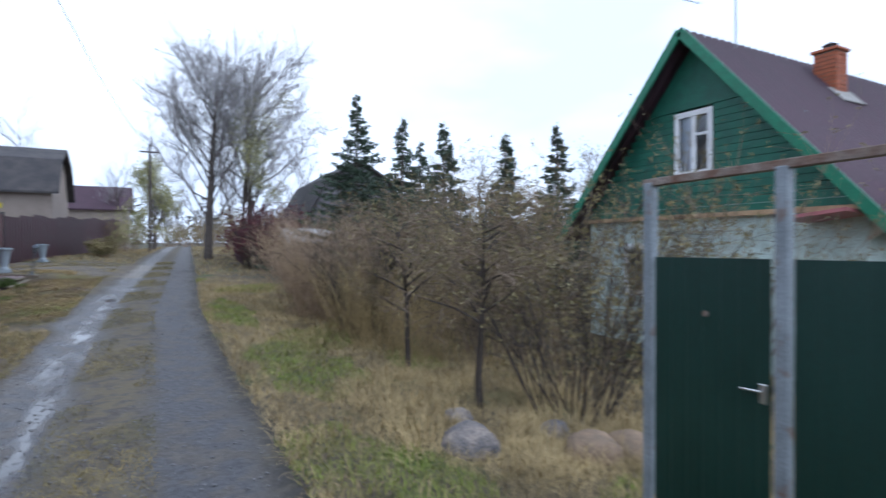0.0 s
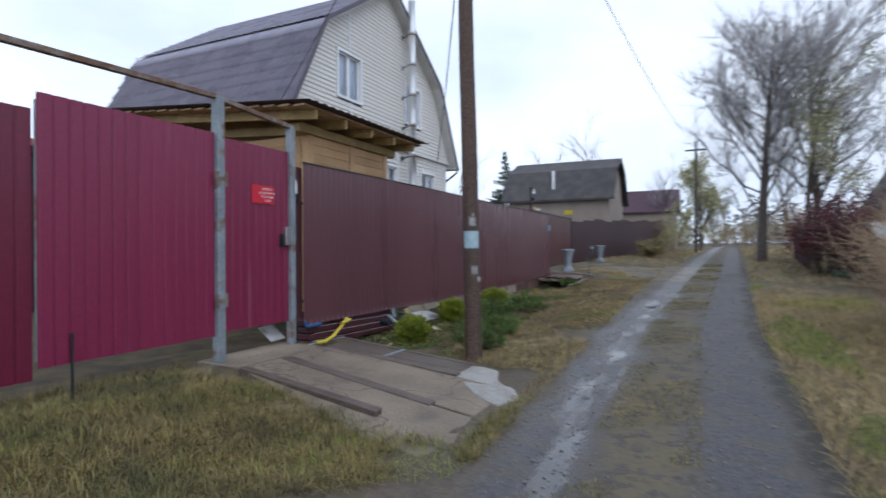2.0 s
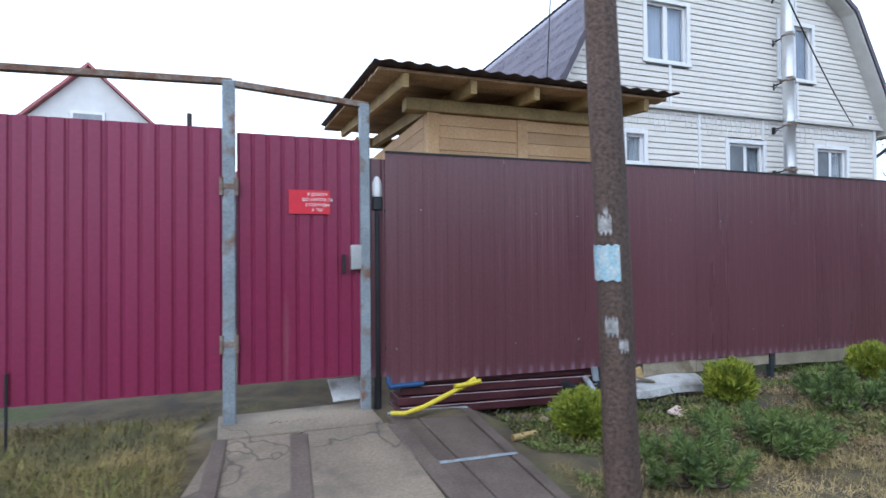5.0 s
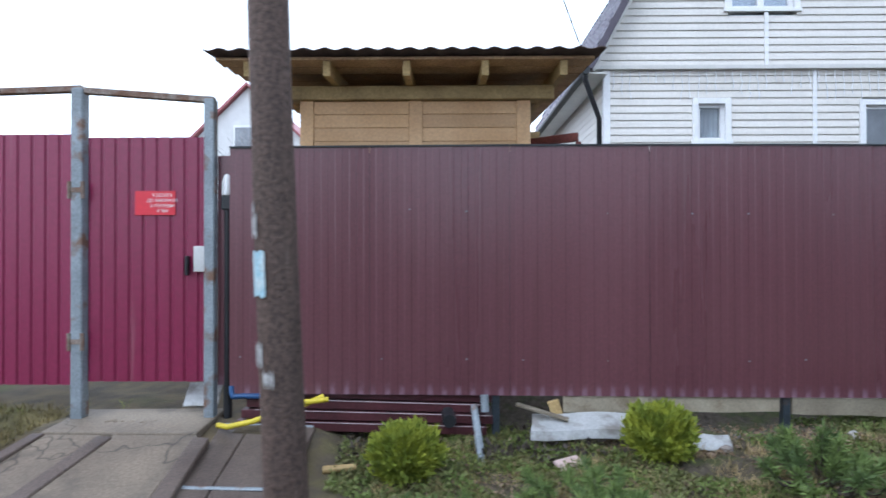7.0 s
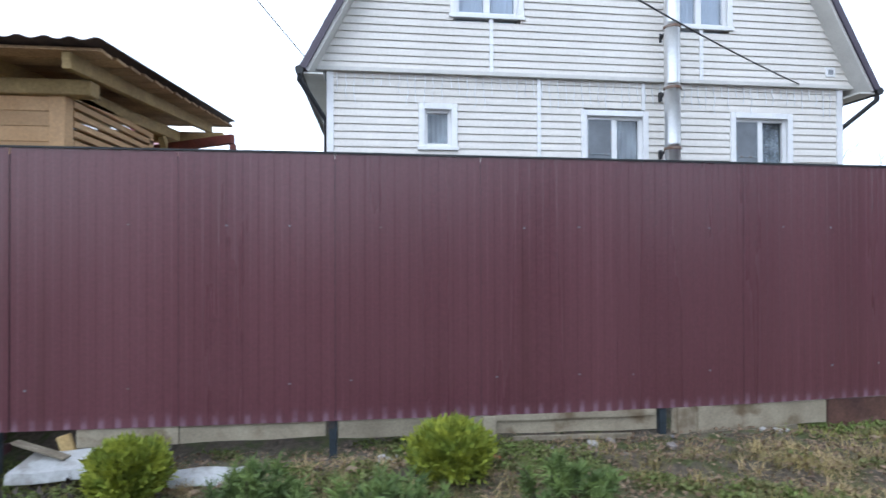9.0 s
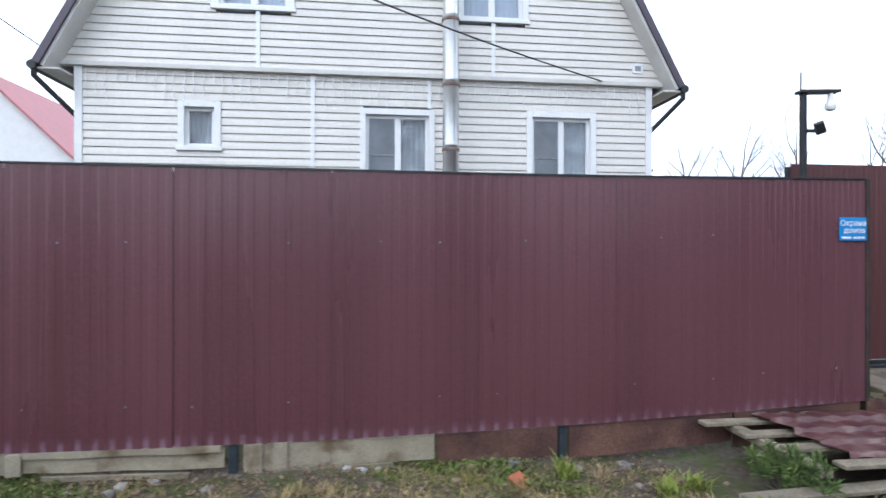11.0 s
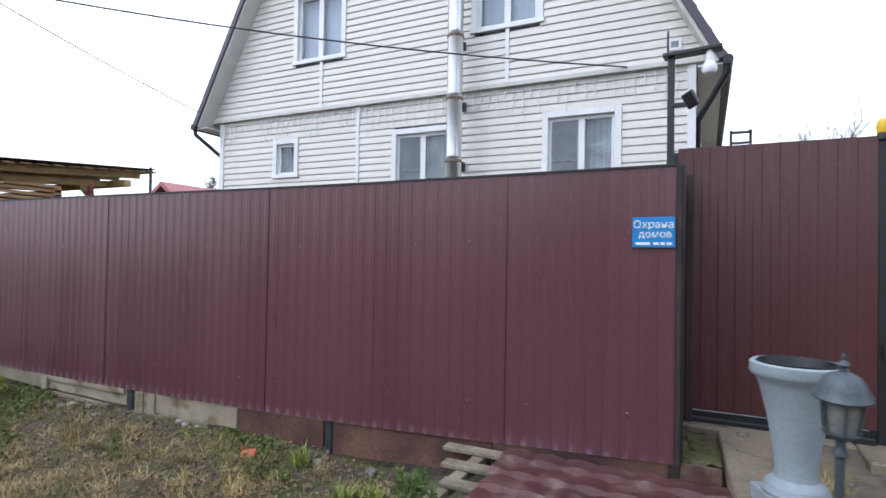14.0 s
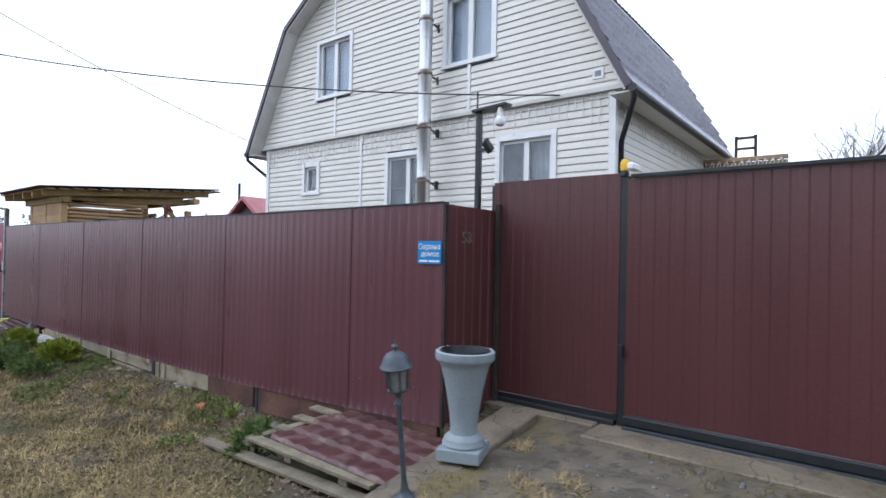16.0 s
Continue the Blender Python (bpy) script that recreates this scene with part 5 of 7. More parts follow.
slab([(-4.36, 6.27, 0.59), (-4.36, 6.37, 0.59), (-2.75, 6.30, 0.385), (-2.75, 6.19, 0.385)], WETBOARD, "joint_board", 0.06, "dark wet board")
slab([(-2.74, 7.80, 0.352), (-2.76, 8.42, 0.335), (-2.42, 8.40, 0.29), (-2.1, 8.22, 0.262), (-1.93, 7.92, 0.25), (-1.88, 7.55, 0.25), (-2.02, 7.16, 0.268), (-2.2, 7.22, 0.292), (-2.42, 7.42, 0.325)], CONCRETE2, "slab", 0.15, "pale broken concrete edge")
# ---- plants: generators ----
rng = np.random.default_rng(7)


def tubes(name, seg, mat, sides=3):
    """Thin tapered tubes from rows (x0 y0 z0 x1 y1 z1 r0 r1)."""
    s = np.asarray(seg, float)
    a, b, r0, r1 = s[:, 0:3], s[:, 3:6], s[:, 6], s[:, 7]
    d = b - a
    d /= np.linalg.norm(d, axis=1, keepdims=True) + 1e-9
    ref = np.where(np.abs(d[:, 2:3]) > 0.9, np.array([[1.0, 0, 0]]), np.array([[0, 0, 1.0]]))
    u = np.cross(d, ref)
    u /= np.linalg.norm(u, axis=1, keepdims=True) + 1e-9
    v = np.cross(d, u)
    n = len(s)
    V = np.zeros((n, 2, sides, 3))
    for k in range(sides):
        o = math.cos(2 * math.pi * k / sides) * u + math.sin(2 * math.pi * k / sides) * v
        V[:, 0, k] = a + o * r0[:, None]
        V[:, 1, k] = b + o * r1[:, None]
    base = np.arange(n)[:, None] * 2 * sides
    F = []
    for k in range(sides):
        j = (k + 1) % sides
        F.append(np.stack([base[:, 0] + k, base[:, 0] + j, base[:, 0] + sides + j, base[:, 0] + sides + k], -1))
    return quads(name, V.reshape(-1, 3), np.concatenate(F), mat)


def leaves(name, pts, size, mat, normal=None, long=1.6, lift=None):
    """Small separate leaves, one bent quad each, at the points given."""
    p = np.asarray(pts, float)
    n = len(p)
    d = rng.normal(size=(n, 3)) if lift is None else np.asarray(lift) + rng.normal(size=(n, 3)) * 0.45
    d /= np.linalg.norm(d, axis=1, keepdims=True) + 1e-9
    u = np.cross(d, rng.normal(size=(n, 3)))
    u /= np.linalg.norm(u, axis=1, keepdims=True) + 1e-9
    s = size * rng.uniform(0.6, 1.4, (n, 1))
    V = np.stack([p - u * s * 0.35, p + d * s * long * 0.5 - u * s * 0.4, p + d * s * long, p + d * s * long * 0.5 + u * s * 0.4], 1)
    q = np.arange(n)[:, None] * 4 + np.arange(4)[None]
    return quads(name, V.reshape(-1, 3), q, mat)


def branching(base, height, r0, spread=0.5, levels=4, kids=(4, 5, 5, 4), up=0.35, first=0.25, bend=0.18, shrink=0.62):
    """Segments of a branching tree: limbs leave the trunk from a given share of its height upwards."""
    out, tips = [], []

    def grow(p, d, length, r, level):
        n = 5 if level == 0 else 3
        pts = [p]
        for i in range(n):
            d = d + rng.normal(size=3) * bend * (0.4 if level == 0 else 1.0)
            d[2] += up * 0.12
            d /= np.linalg.norm(d)
            q = pts[-1] + d * length / n
            t0, t1 = i / n, (i + 1) / n
            out.append((*pts[-1], *q, max(0.004, r * (1 - 0.75 * t0)), max(0.003, r * (1 - 0.75 * t1))))
            pts.append(q)
        tips.append((*pts[-1], level))
        if level >= levels:
            return
        k = kids[min(level, len(kids) - 1)]
        for j in range(k):
            t = first + (1 - first) * (j + rng.uniform(0.1, 0.9)) / k if level == 0 else rng.uniform(0.2, 1.0)
            f = t * n
            i = min(int(f), n - 1)
            q = pts[i] + (pts[i + 1] - pts[i]) * (f - i)
            ax = rng.normal(size=3)
            ax -= d * ax.dot(d)
            ax /= np.linalg.norm(ax) + 1e-9
            nd = d * (1 - spread) + ax * spread + np.array([0, 0, up * 0.4])
            nd /= np.linalg.norm(nd)
            grow(q, nd, length * shrink * rng.uniform(0.75, 1.15) * (1.0 - 0.35 * t if level == 0 else 1.0), r * 0.55 * (1 - 0.5 * t), level + 1)

    grow(np.array(base, float), np.array([0.0, 0.0, 1.0]), height, r0, 0)
    return np.array(out), np.array(tips)


def bare_tree(label, x, y, h, r, leaf=None, leaf_n=0, leaf_size=0.08, twig=TWIG, **kw):
    z = zat(x, y) - 0.1
    seg, tips = branching((x, y, z), h, r, **kw)
    ob = thing("tree", label, "tree")
    thick = seg[:, 6] > 0.02
    for nm, sel, mt, sd in (("trunk", thick, BARK, 7), ("twig_crown", ~thick, twig, 3)):
        if sel.any():
            t = new(nm, tubes(nm, seg[sel], mt, sd))
            t.parent = ob
    if leaf is not None and leaf_n:
        ids = rng.integers(0, len(tips), leaf_n)
        c = new("crown", leaves("crown", tips[ids, :3] + rng.normal(size=(leaf_n, 3)) * 0.16, leaf_size, leaf))
        c.parent = ob
    return ob


def shrub(name, label, x, y, n, h, width, mat, r=0.009, fork=3, leaf=None, leaf_n=0, leaf_size=0.03, lean=0.35, group=""):
    """A shrub of many arching stems that fork into finer twigs."""
    z = zat(x, y) - 0.05
    seg, pts = [], []
    for i in range(n):
        a = rng.uniform(0, 2 * math.pi)
        rr = width * 0.28 * math.sqrt(rng.uniform())
        p = np.array([x + rr * math.cos(a), y + rr * math.sin(a), z])
        d = np.array([math.cos(a) * lean * rng.uniform(0.1, 1), math.sin(a) * lean * rng.uniform(0.1, 1), 1.0])
        length = h * rng.uniform(0.6, 1.05)
        k = 5
        for j in range(k):
            d = d + rng.normal(size=3) * 0.09 + np.array([math.cos(a), math.sin(a), 0]) * 0.04
            d /= np.linalg.norm(d)
            q = p + d * length / k
            seg.append((*p, *q, r * (1 - 0.16 * j), r * (1 - 0.16 * (j + 1))))
            if j > 0:
                for _ in range(fork):
                    e = d + rng.normal(size=3) * 0.5
                    e /= np.linalg.norm(e)
                    w = q + e * length * 0.2 * rng.uniform(0.4, 1.2)
                    seg.append((*q, *w, r * 0.45, r * 0.2))
                    pts.append(w)
                    w2 = w + (e + rng.normal(size=3) * 0.4) * length * 0.08
                    seg.append((*w, *w2, r * 0.25, r * 0.15))
                    pts.append(w2)
            p = q
    ob = thing(name, label, "shrub", group)
    t = new("branchwork", tubes("branchwork", seg, mat))
    t.parent = ob
    if leaf is not None:
        pts = np.array(pts)
        ids = rng.integers(0, len(pts), leaf_n)
        c = new("foliage", leaves("foliage", pts[ids] + rng.normal(size=(leaf_n, 3)) * 0.018, leaf_size * 0.8, leaf))
        c.parent = ob
    return ob


def spruce(x, y, h, width, label):
    z = zat(x, y) - 0.1
    ob = thing("spruce_tree", label, "tree", group="spruces beyond the gardens")
    t = new("trunk", tubes("trunk", [(x, y, z + h * i / 8, x, y, z + h * (i + 1) / 8, 0.10 * (1 - i / 8) + 0.01, 0.10 * (1 - (i + 1) / 8) + 0.01) for i in range(8)], BARK, 7))
    t.parent = ob
    seg, pts, lift = [], [], []
    levels = int(h / 0.22)
    for k in range(levels):
        f = k / levels
        zz = z + h * (0.10 + 0.90 * f)
        reach = 1.38 * width * (1 - f) ** 1.25 * rng.uniform(0.85, 1.1) + 0.03
        for j in range(9 if f < 0.6 else 6):
            a = rng.uniform(0, 2 * math.pi)
            rr = reach * rng.uniform(0.65, 1.1)
            dx, dy = math.cos(a), math.sin(a)
            p0 = np.array([x, y, zz + rng.uniform(-0.11, 0.11)])
            p1 = p0 + np.array([dx * rr * 0.55, dy * rr * 0.55, -0.10 * rr])
            p2 = p0 + np.array([dx * rr, dy * rr, 0.02 * rr])
            seg += [(*p0, *p1, 0.014, 0.009), (*p1, *p2, 0.009, 0.004)]
            m = int(12 + 62 * rr)
            tt = rng.uniform(0.15, 1.0, m)
            c = np.where(tt[:, None] < 0.55, p0 + (p1 - p0) * (tt[:, None] / 0.55), p1 + (p2 - p1) * ((tt[:, None] - 0.55) / 0.45))
            side = rng.normal(size=(m, 1)) * 0.16 * rr * (1.1 - tt[:, None])
            c = c + side * np.array([[-dy, dx, 0]]) + np.array([[0, 0, -1.0]]) * np.abs(rng.normal(size=(m, 1))) * 0.04
            pts.append(c)
            lift.append(np.tile([dx * 0.9, dy * 0.9, -0.25], (m, 1)) + np.sign(side) * np.array([[-dy, dx, 0]]) * 0.6)
    b = new("bough_frame", tubes("bough_frame", seg, TWIGDARK))
    b.parent = ob
    c = new("foliage", leaves("foliage", np.concatenate(pts), 0.060, SPRUCE, long=2.2, lift=np.concatenate(lift)))
    c.parent = ob
    return ob


def thuja(x, y, w, h, label):
    z = zat(x, y)
    n = 8000
    v = rng.normal(size=(n, 3))
    v /= np.linalg.norm(v, axis=1, keepdims=True)
    lump = 0.97 + 0.17 * np.sin(v[:, 0] * 7 + x) * np.sin(v[:, 1] * 6 + y * 3) + 0.13 * np.sin(v[:, 2] * 9 + v[:, 0] * 5 + y)
    rad = (rng.uniform(0.45, 1.0, n) ** 0.5 + 0.06 * rng.normal(size=n)) * lump
    p = np.stack([x + v[:, 0] * rad * w / 2, y + v[:, 1] * rad * w / 2, z + h * 0.52 + v[:, 2] * rad * h / 2], -1)
    ob = thing("thuja_bush", label, "bush", group="round thujas along the fence")
    c = new("foliage", leaves("foliage", p, 0.022, THUJA, long=2.4, lift=v + np.array([0, 0, 0.9])))
    c.parent = ob
    seg = []
    for i in range(26):
        a, e = rng.uniform(0, 2 * math.pi), rng.uniform(0.3, 1.3)
        q = np.array([x + math.cos(a) * math.cos(e) * w * 0.4, y + math.sin(a) * math.cos(e) * w * 0.4, z + h * 0.2 + math.sin(e) * h * 0.6])
        seg.append((x, y, z - 0.02, *q, 0.009, 0.003))
    t = new("branchwork", tubes("branchwork", seg, TWIGDARK))
    t.parent = ob
    return ob


def low_pine(x, y, w, h, n, label):
    z = zat(x, y) - 0.02
    ob = thing("mountain_pine", label, "bush", group="low pines on the verge")
    seg, pts, lift = [], [], []
    for i in range(n):
        a = rng.uniform(0, 2 * math.pi)
        rr = w * 0.5 * rng.uniform(0.1, 1.0)
        top = np.array([x + rr * math.cos(a), y + rr * math.sin(a), z + h * rng.uniform(0.45, 1.0) * (1.1 - 0.5 * rr / w * 2 * 0.8)])
        mid = np.array([x + rr * 0.7 * math.cos(a), y + rr * 0.7 * math.sin(a), z + h * 0.18])
        seg += [(x, y, z, *mid, 0.012, 0.009), (*mid, *top, 0.008, 0.005)]
        m = 130
        t = rng.uniform(0.25, 1.03, (m, 1))
        c = mid + (top - mid) * t
        pts.append(c)
        d = top - mid
        d /= np.linalg.norm(d)
        o = rng.normal(size=(m, 3))
        lift.append(d * 0.9 + o / np.linalg.norm(o, axis=1, keepdims=True) * 1.0)
    b = new("bough_frame", tubes("bough_frame", seg, TWIGDARK))
    b.parent = ob
    P, L = np.concatenate(pts), np.concatenate(lift)
    c = new("foliage", leaves("foliage", P, 0.0105, PINENEEDLE, long=7.0, lift=L))
    c.parent = ob
    return ob


# ---- ditch planting ----
for x, y, w, h in ((-3.98, 9.12, 0.52, 0.38), (-4.20, 10.93, 0.52, 0.38), (-4.18, 13.02, 0.62, 0.38)):
    thuja(x, y, w * 0.82, h * 0.9, "round yellow green dwarf thuja in the ditch")
for x, y, w, h, n in ((-3.02, 9.35, 0.9, 0.34, 30), (-3.25, 10.25, 1.0, 0.36, 36), (-3.75, 11.75, 0.9, 0.36, 34), (-3.45, 12.6, 0.9, 0.36, 34), (-3.70, 13.65, 0.7, 0.30, 24), (-3.95, 18.78, 0.5, 0.40, 18)):
    low_pine(x, y, w, h, n, "spreading dark green mountain pine on the verge")

# debris by the fence
def bent_panel(name, label, y0, y1, fold, mat, ripple=0.006):
    """A thin sheet lying along the fence: a cross profile of (x, z) pairs swept along y, a little buckled."""
    bm = bmesh.new()
    n = 10
    rows = []
    for i in range(n + 1):
        t = i / n
        y = y0 + (y1 - y0) * t
        w = ripple * math.sin(7 * t + y0)
        rows.append([bm.verts.new((x + 0.3 * w, y + 0.03 * math.sin(9 * x), z + w + d)) for d in (0.004, -0.004) for x, z in (fold if d > 0 else fold[::-1])])
    k = len(rows[0])
    for p, q in zip(rows, rows[1:]):
        for j in range(k):
            bm.faces.new((p[j], q[j], q[(j + 1) % k], p[(j + 1) % k]))
    bm.faces.new(rows[0][::-1])
    bm.faces.new(rows[-1])
    bmesh.ops.recalc_face_normals(bm, faces=bm.faces)
    return thing(name, label, "panel", bm=bm, mat=mat)


bent_panel("white_panel", "bent dirty white panel lying under the fence", 10.06, 10.98, [(-4.72, 0.635), (-4.56, 0.60), (-4.47, 0.575), (-4.455, 0.515)], WHITESHEET, 0.012)
bent_panel("white_panel", "dirty white panel lying in the ditch", 11.12, 11.58, [(-4.52, 0.53), (-4.42, 0.50), (-4.39, 0.455)], WHITESHEET, 0.008)
thing("grey_slat", "split grey slat wedged behind the white panel", "board", bm=beam(bmesh.new(), (-4.70, 9.96, 0.715), (-4.60, 10.36, 0.62), 0.07, 0.018), mat=GREYWOOD)
bent_panel("film_scrap", "crumpled grey plastic film under the fence", 12.52, 12.66, [(-4.60, 0.50), (-4.55, 0.54), (-4.50, 0.50), (-4.47, 0.505)], PAPERSCRAP, 0.015)
thing("sawn_log", "short pale sawn stick on the ground by the boards", "stick", bm=rod(bmesh.new(), (-4.10, 8.53, zat(-4.10, 8.6) + 0.03), (-4.13, 8.76, zat(-4.13, 8.7) + 0.035), 0.028, 0.024), mat=PINEDARK)
thing("broken_tile", "broken terracotta tile piece on the ditch slope", "tile", bm=box(bmesh.new(), -0.075, 0.075, -0.06, 0.06, -0.012, 0.012, 0.004, pose(-4.38, 17.0, zat(-4.38, 17.0) + 0.03, 8, 22, 35)), mat=BRICK)
thing("white_panel", "scuffed white panel corner by the gate", "panel", bm=box(bmesh.new(), -0.12, 0.12, -0.14, 0.14, -0.006, 0.006, 0.003, pose(-4.92, 7.32, 0.74, 0, 40, 8)), mat=WHITESHEET)
thing("pink_scrap", "pale pink board scrap on the ground", "scrap", bm=box(bmesh.new(), -0.07, 0.07, -0.10, 0.10, -0.012, 0.012, 0.004, pose(-4.17, 10.28, zat(-4.17, 10.28) + 0.03, 4, 14, 25)), mat=PINKSHEET)
thing("plank_end", "sawn plank end leaning under the fence", "board", bm=box(bmesh.new(), -0.02, 0.02, -0.045, 0.045, -0.12, 0.12, 0.004, pose(-4.74, 10.30, 0.62, 18, 0, 0)), mat=PINEDARK)
SHEETDARK = material("dark wine steel", (0.075, 0.022, 0.028), 0.38, 0, 0.2, 4, 40, 0.05, (0.05, 0.016, 0.02))
EDGE = material("bare folded sheet edge", (0.40, 0.33, 0.34), 0.5, 0, 0.2, 6, 50, 0.05)
stack = thing("sheet_stack", "dark wine metal sheets stacked behind the fence foot", "metal sheets")
for k in range(4):
    xk, zk = -4.66 - 0.035 * k, 0.475 + 0.078 * k
    sheet = part("sheet", beam(bmesh.new(), (xk - 0.14, 7.70 + 0.03 * k, zk + 0.085), (xk - 0.14, 9.72 + 0.05 * (k % 2), zk + 0.035), 0.30, 0.066), SHEETDARK, stack)
    part("edge", beam(bmesh.new(), (xk + 0.007, 7.74 + 0.10 * k, zk + 0.118), (xk + 0.007, 9.70 + 0.05 * (k % 2), zk + 0.069), 0.012, 0.007), EDGE, sheet, "pale folded edge")
hose = [(-4.685, 7.66 + 0.02 * i, 0.776 + 0.003 * math.sin(i * 0.4) + 0.0006 * i) for i in range(16)]
blue_hose = cable("blue_hose", [(-4.70, 7.645, 0.86), (-4.69, 7.648, 0.82)] + hose, 0.021, BLUEPLASTIC, "blue ribbed plastic hose hanging under the fence edge", "hose")
for i in range(12):
    part("hose_rib", lathe([(0.021, -0.004), (0.026, 0.0), (0.021, 0.004)], 10, pose(-4.685, 7.68 + 0.024 * i, 0.777 + 0.0007 * i, 90, 0, 0)), BLUEPLASTIC, blue_hose)
cable("yellow_hose", [(-4.62, 8.42, 0.80), (-4.58, 8.30, 0.755), (-4.52, 8.10, 0.70), (-4.46, 7.9, 0.645), (-4.44, 7.72, 0.61), (-4.50, 7.62, 0.605)], 0.022, YELLOWPIPE, "yellow plastic hose lying by the gate", "hose")
cable("yellow_hose", [(-4.60, 8.46, 0.78), (-4.57, 8.34, 0.77), (-4.55, 8.2, 0.765)], 0.022, YELLOWPIPE, "short yellow hose end by the gate", "hose")
bm = rod(bmesh.new(), (-4.70, 9.62, 0.70), (-4.28, 9.66, 0.36), 0.03)
thing("drain_pipe", "short grey plastic drain pipe leaning in the ditch", "pipe", bm=bm, mat=GREYPAINT)
thing("drain_pipe", "black plastic pipe stub under the fence", "pipe", bm=rod(bmesh.new(), (-4.80, 9.40, 0.64), (-4.55, 9.42, 0.62), 0.055), mat=BLACKSTEEL)
thing("drain_pipe", "short grey pipe end hanging at the fence post", "pipe", bm=rod(bmesh.new(), (-4.66, 9.70, 0.80), (-4.64, 9.705, 0.67), 0.032), mat=GREYPAINT)
for k in range(34):
    y = rng.uniform(8.9, 18.6)
    x = fence_x(y) + rng.uniform(0.05, 0.5)
    s = rng.uniform(0.025, 0.07)
    bm = bmesh.new()
    bmesh.ops.create_icosphere(bm, subdivisions=1, radius=s)
    for v in bm.verts:
        v.co *= rng.uniform(0.7, 1.15)
        v.co.z *= 0.6
    thing("stone", "small brown rubble stone in the ditch", "stone", group="rubble along the fence", bm=bm, mat=ROCK2 if k % 3 == 0 else ROCK, at=(x, y, zat(x, y) + s * 0.25))

# rust red steel frame behind the shed
frame_red = thing("garden_pergola", "rust red painted steel pergola standing behind the shed", "pergola")
REDFRAME = material("rust red primer", (0.20, 0.05, 0.035), 0.7, 0, 0.25, 5, 50, 0.1, (0.13, 0.035, 0.028))
part("top_beam", beam(bmesh.new(), (-7.55, 9.47, 3.27), (-6.72, 10.95, 3.31), 0.06, 0.10), REDFRAME, frame_red)
part("post", beam(bmesh.new(), (-6.72, 10.95, zat(-6.72, 10.95) - 0.05), (-6.72, 10.95, 3.25), 0.06, 0.06), REDFRAME, frame_red)
part("post", beam(bmesh.new(), (-7.55, 9.47, zat(-7.55, 9.47) - 0.05), (-7.55, 9.47, 3.21), 0.06, 0.06), REDFRAME, frame_red)

# ---- right hand side: green gate, house and gardens ----
ggate = thing("green_gate", "closed dark green sheet gate between grey steel posts", "gate")
GXR = 2.70
for y0, y1 in ((1.58, 2.36), (0.0, 1.46)):
    lf = part("leaf", ribbed(y1 - y0, 1.62, 0.115, 0.004), GREENMETAL, ggate, "dark green sheet leaf")
    lf.matrix_world = pose(GXR - 0.01, y1, 0.04, 0, 0, 180)
for y in (2.41, 1.52):
    part("post", boxes((GXR - 0.035, GXR + 0.035, y - 0.035, y + 0.035, -0.4, 2.16), bevel=0.006), GREYPAINT, ggate, "grey square steel post")
part("top_rail", beam(bmesh.new(), (GXR, 2.46, 2.16), (GXR, -1.6, 2.20), 0.06, 0.05), RUST, ggate, "grey brown top rail")
part("lock_plate", boxes((GXR - 0.028, GXR - 0.012, 1.60, 1.64, 0.86, 0.97), bevel=0.004), STEEL, ggate)
part("handle", beam(bmesh.new(), (GXR - 0.045, 1.62, 0.93), (GXR - 0.045, 1.74, 0.925), 0.012, 0.014), STEEL, ggate, "chrome lever handle")
part("bolt_head", lathe([(0.02, 0), (0.018, 0.012)], 10, pose(GXR - 0.012, 1.98, 1.32, 0, -90, 0)), RUST, ggate)

gh = thing("green_house", "green boarded cottage with maroon roof and brick chimney", "house")
GX0, GY0, GY1, GMID = 8.5, 3.7, 9.15, 6.45
gz = -0.75
for k in range(23):
    z0 = gz + 0.35 + 0.125 * k
    for a, b in ((GY0, 7.35), (8.15, GY1)) if 0.7 < z0 < 1.75 else ((GY0, GY1),):
        part("board", boxes((GX0 - 0.025, GX0, a, b, z0, z0 + 0.12)), MINTWALL, gh)
part("wall", boxes((GX0 + 0.005, GX0 + 0.15, GY0, 7.35, gz, 2.3), (GX0 + 0.005, GX0 + 0.15, 8.15, GY1, gz, 2.3), (GX0 + 0.005, GX0 + 0.15, 7.35, 8.15, gz, 0.75), (GX0 + 0.005, GX0 + 0.15, 7.35, 8.15, 1.75, 2.3)), MINTWALL, gh)
part("side_wall", boxes((GX0 + 0.15, GX0 + 7.0, GY0, GY0 + 0.15, gz, 2.3)), MINTWALL, gh)
part("side_wall", boxes((GX0 + 0.15, GX0 + 7.0, GY1 - 0.15, GY1, gz, 2.3)), MINTWALL, gh)
part("back_wall", boxes((GX0 + 6.9, GX0 + 7.0, GY0 + 0.15, GY1 - 0.15, gz, 2.3)), MINTWALL, gh)
part("plinth_board", boxes((GX0 - 0.04, GX0 - 0.0, GY0, GY1 + 0.1, gz + 0.05, gz + 0.33)), GREENTRIM, gh, "green plinth board")
w = part("window", boxes((GX0 - 0.05, GX0 - 0.01, 7.35, 7.45, 0.72, 1.78), (GX0 - 0.05, GX0 - 0.01, 8.05, 8.15, 0.72, 1.78), (GX0 - 0.05, GX0 - 0.01, 7.45, 8.05, 1.68, 1.78), (GX0 - 0.05, GX0 - 0.01, 7.45, 8.05, 0.72, 0.82)), WHITE, gh, "peeling white window frame")
part("pane", boxes((GX0 + 0.0, GX0 + 0.008, 7.45, 8.05, 0.82, 1.68)), GLASS, w)
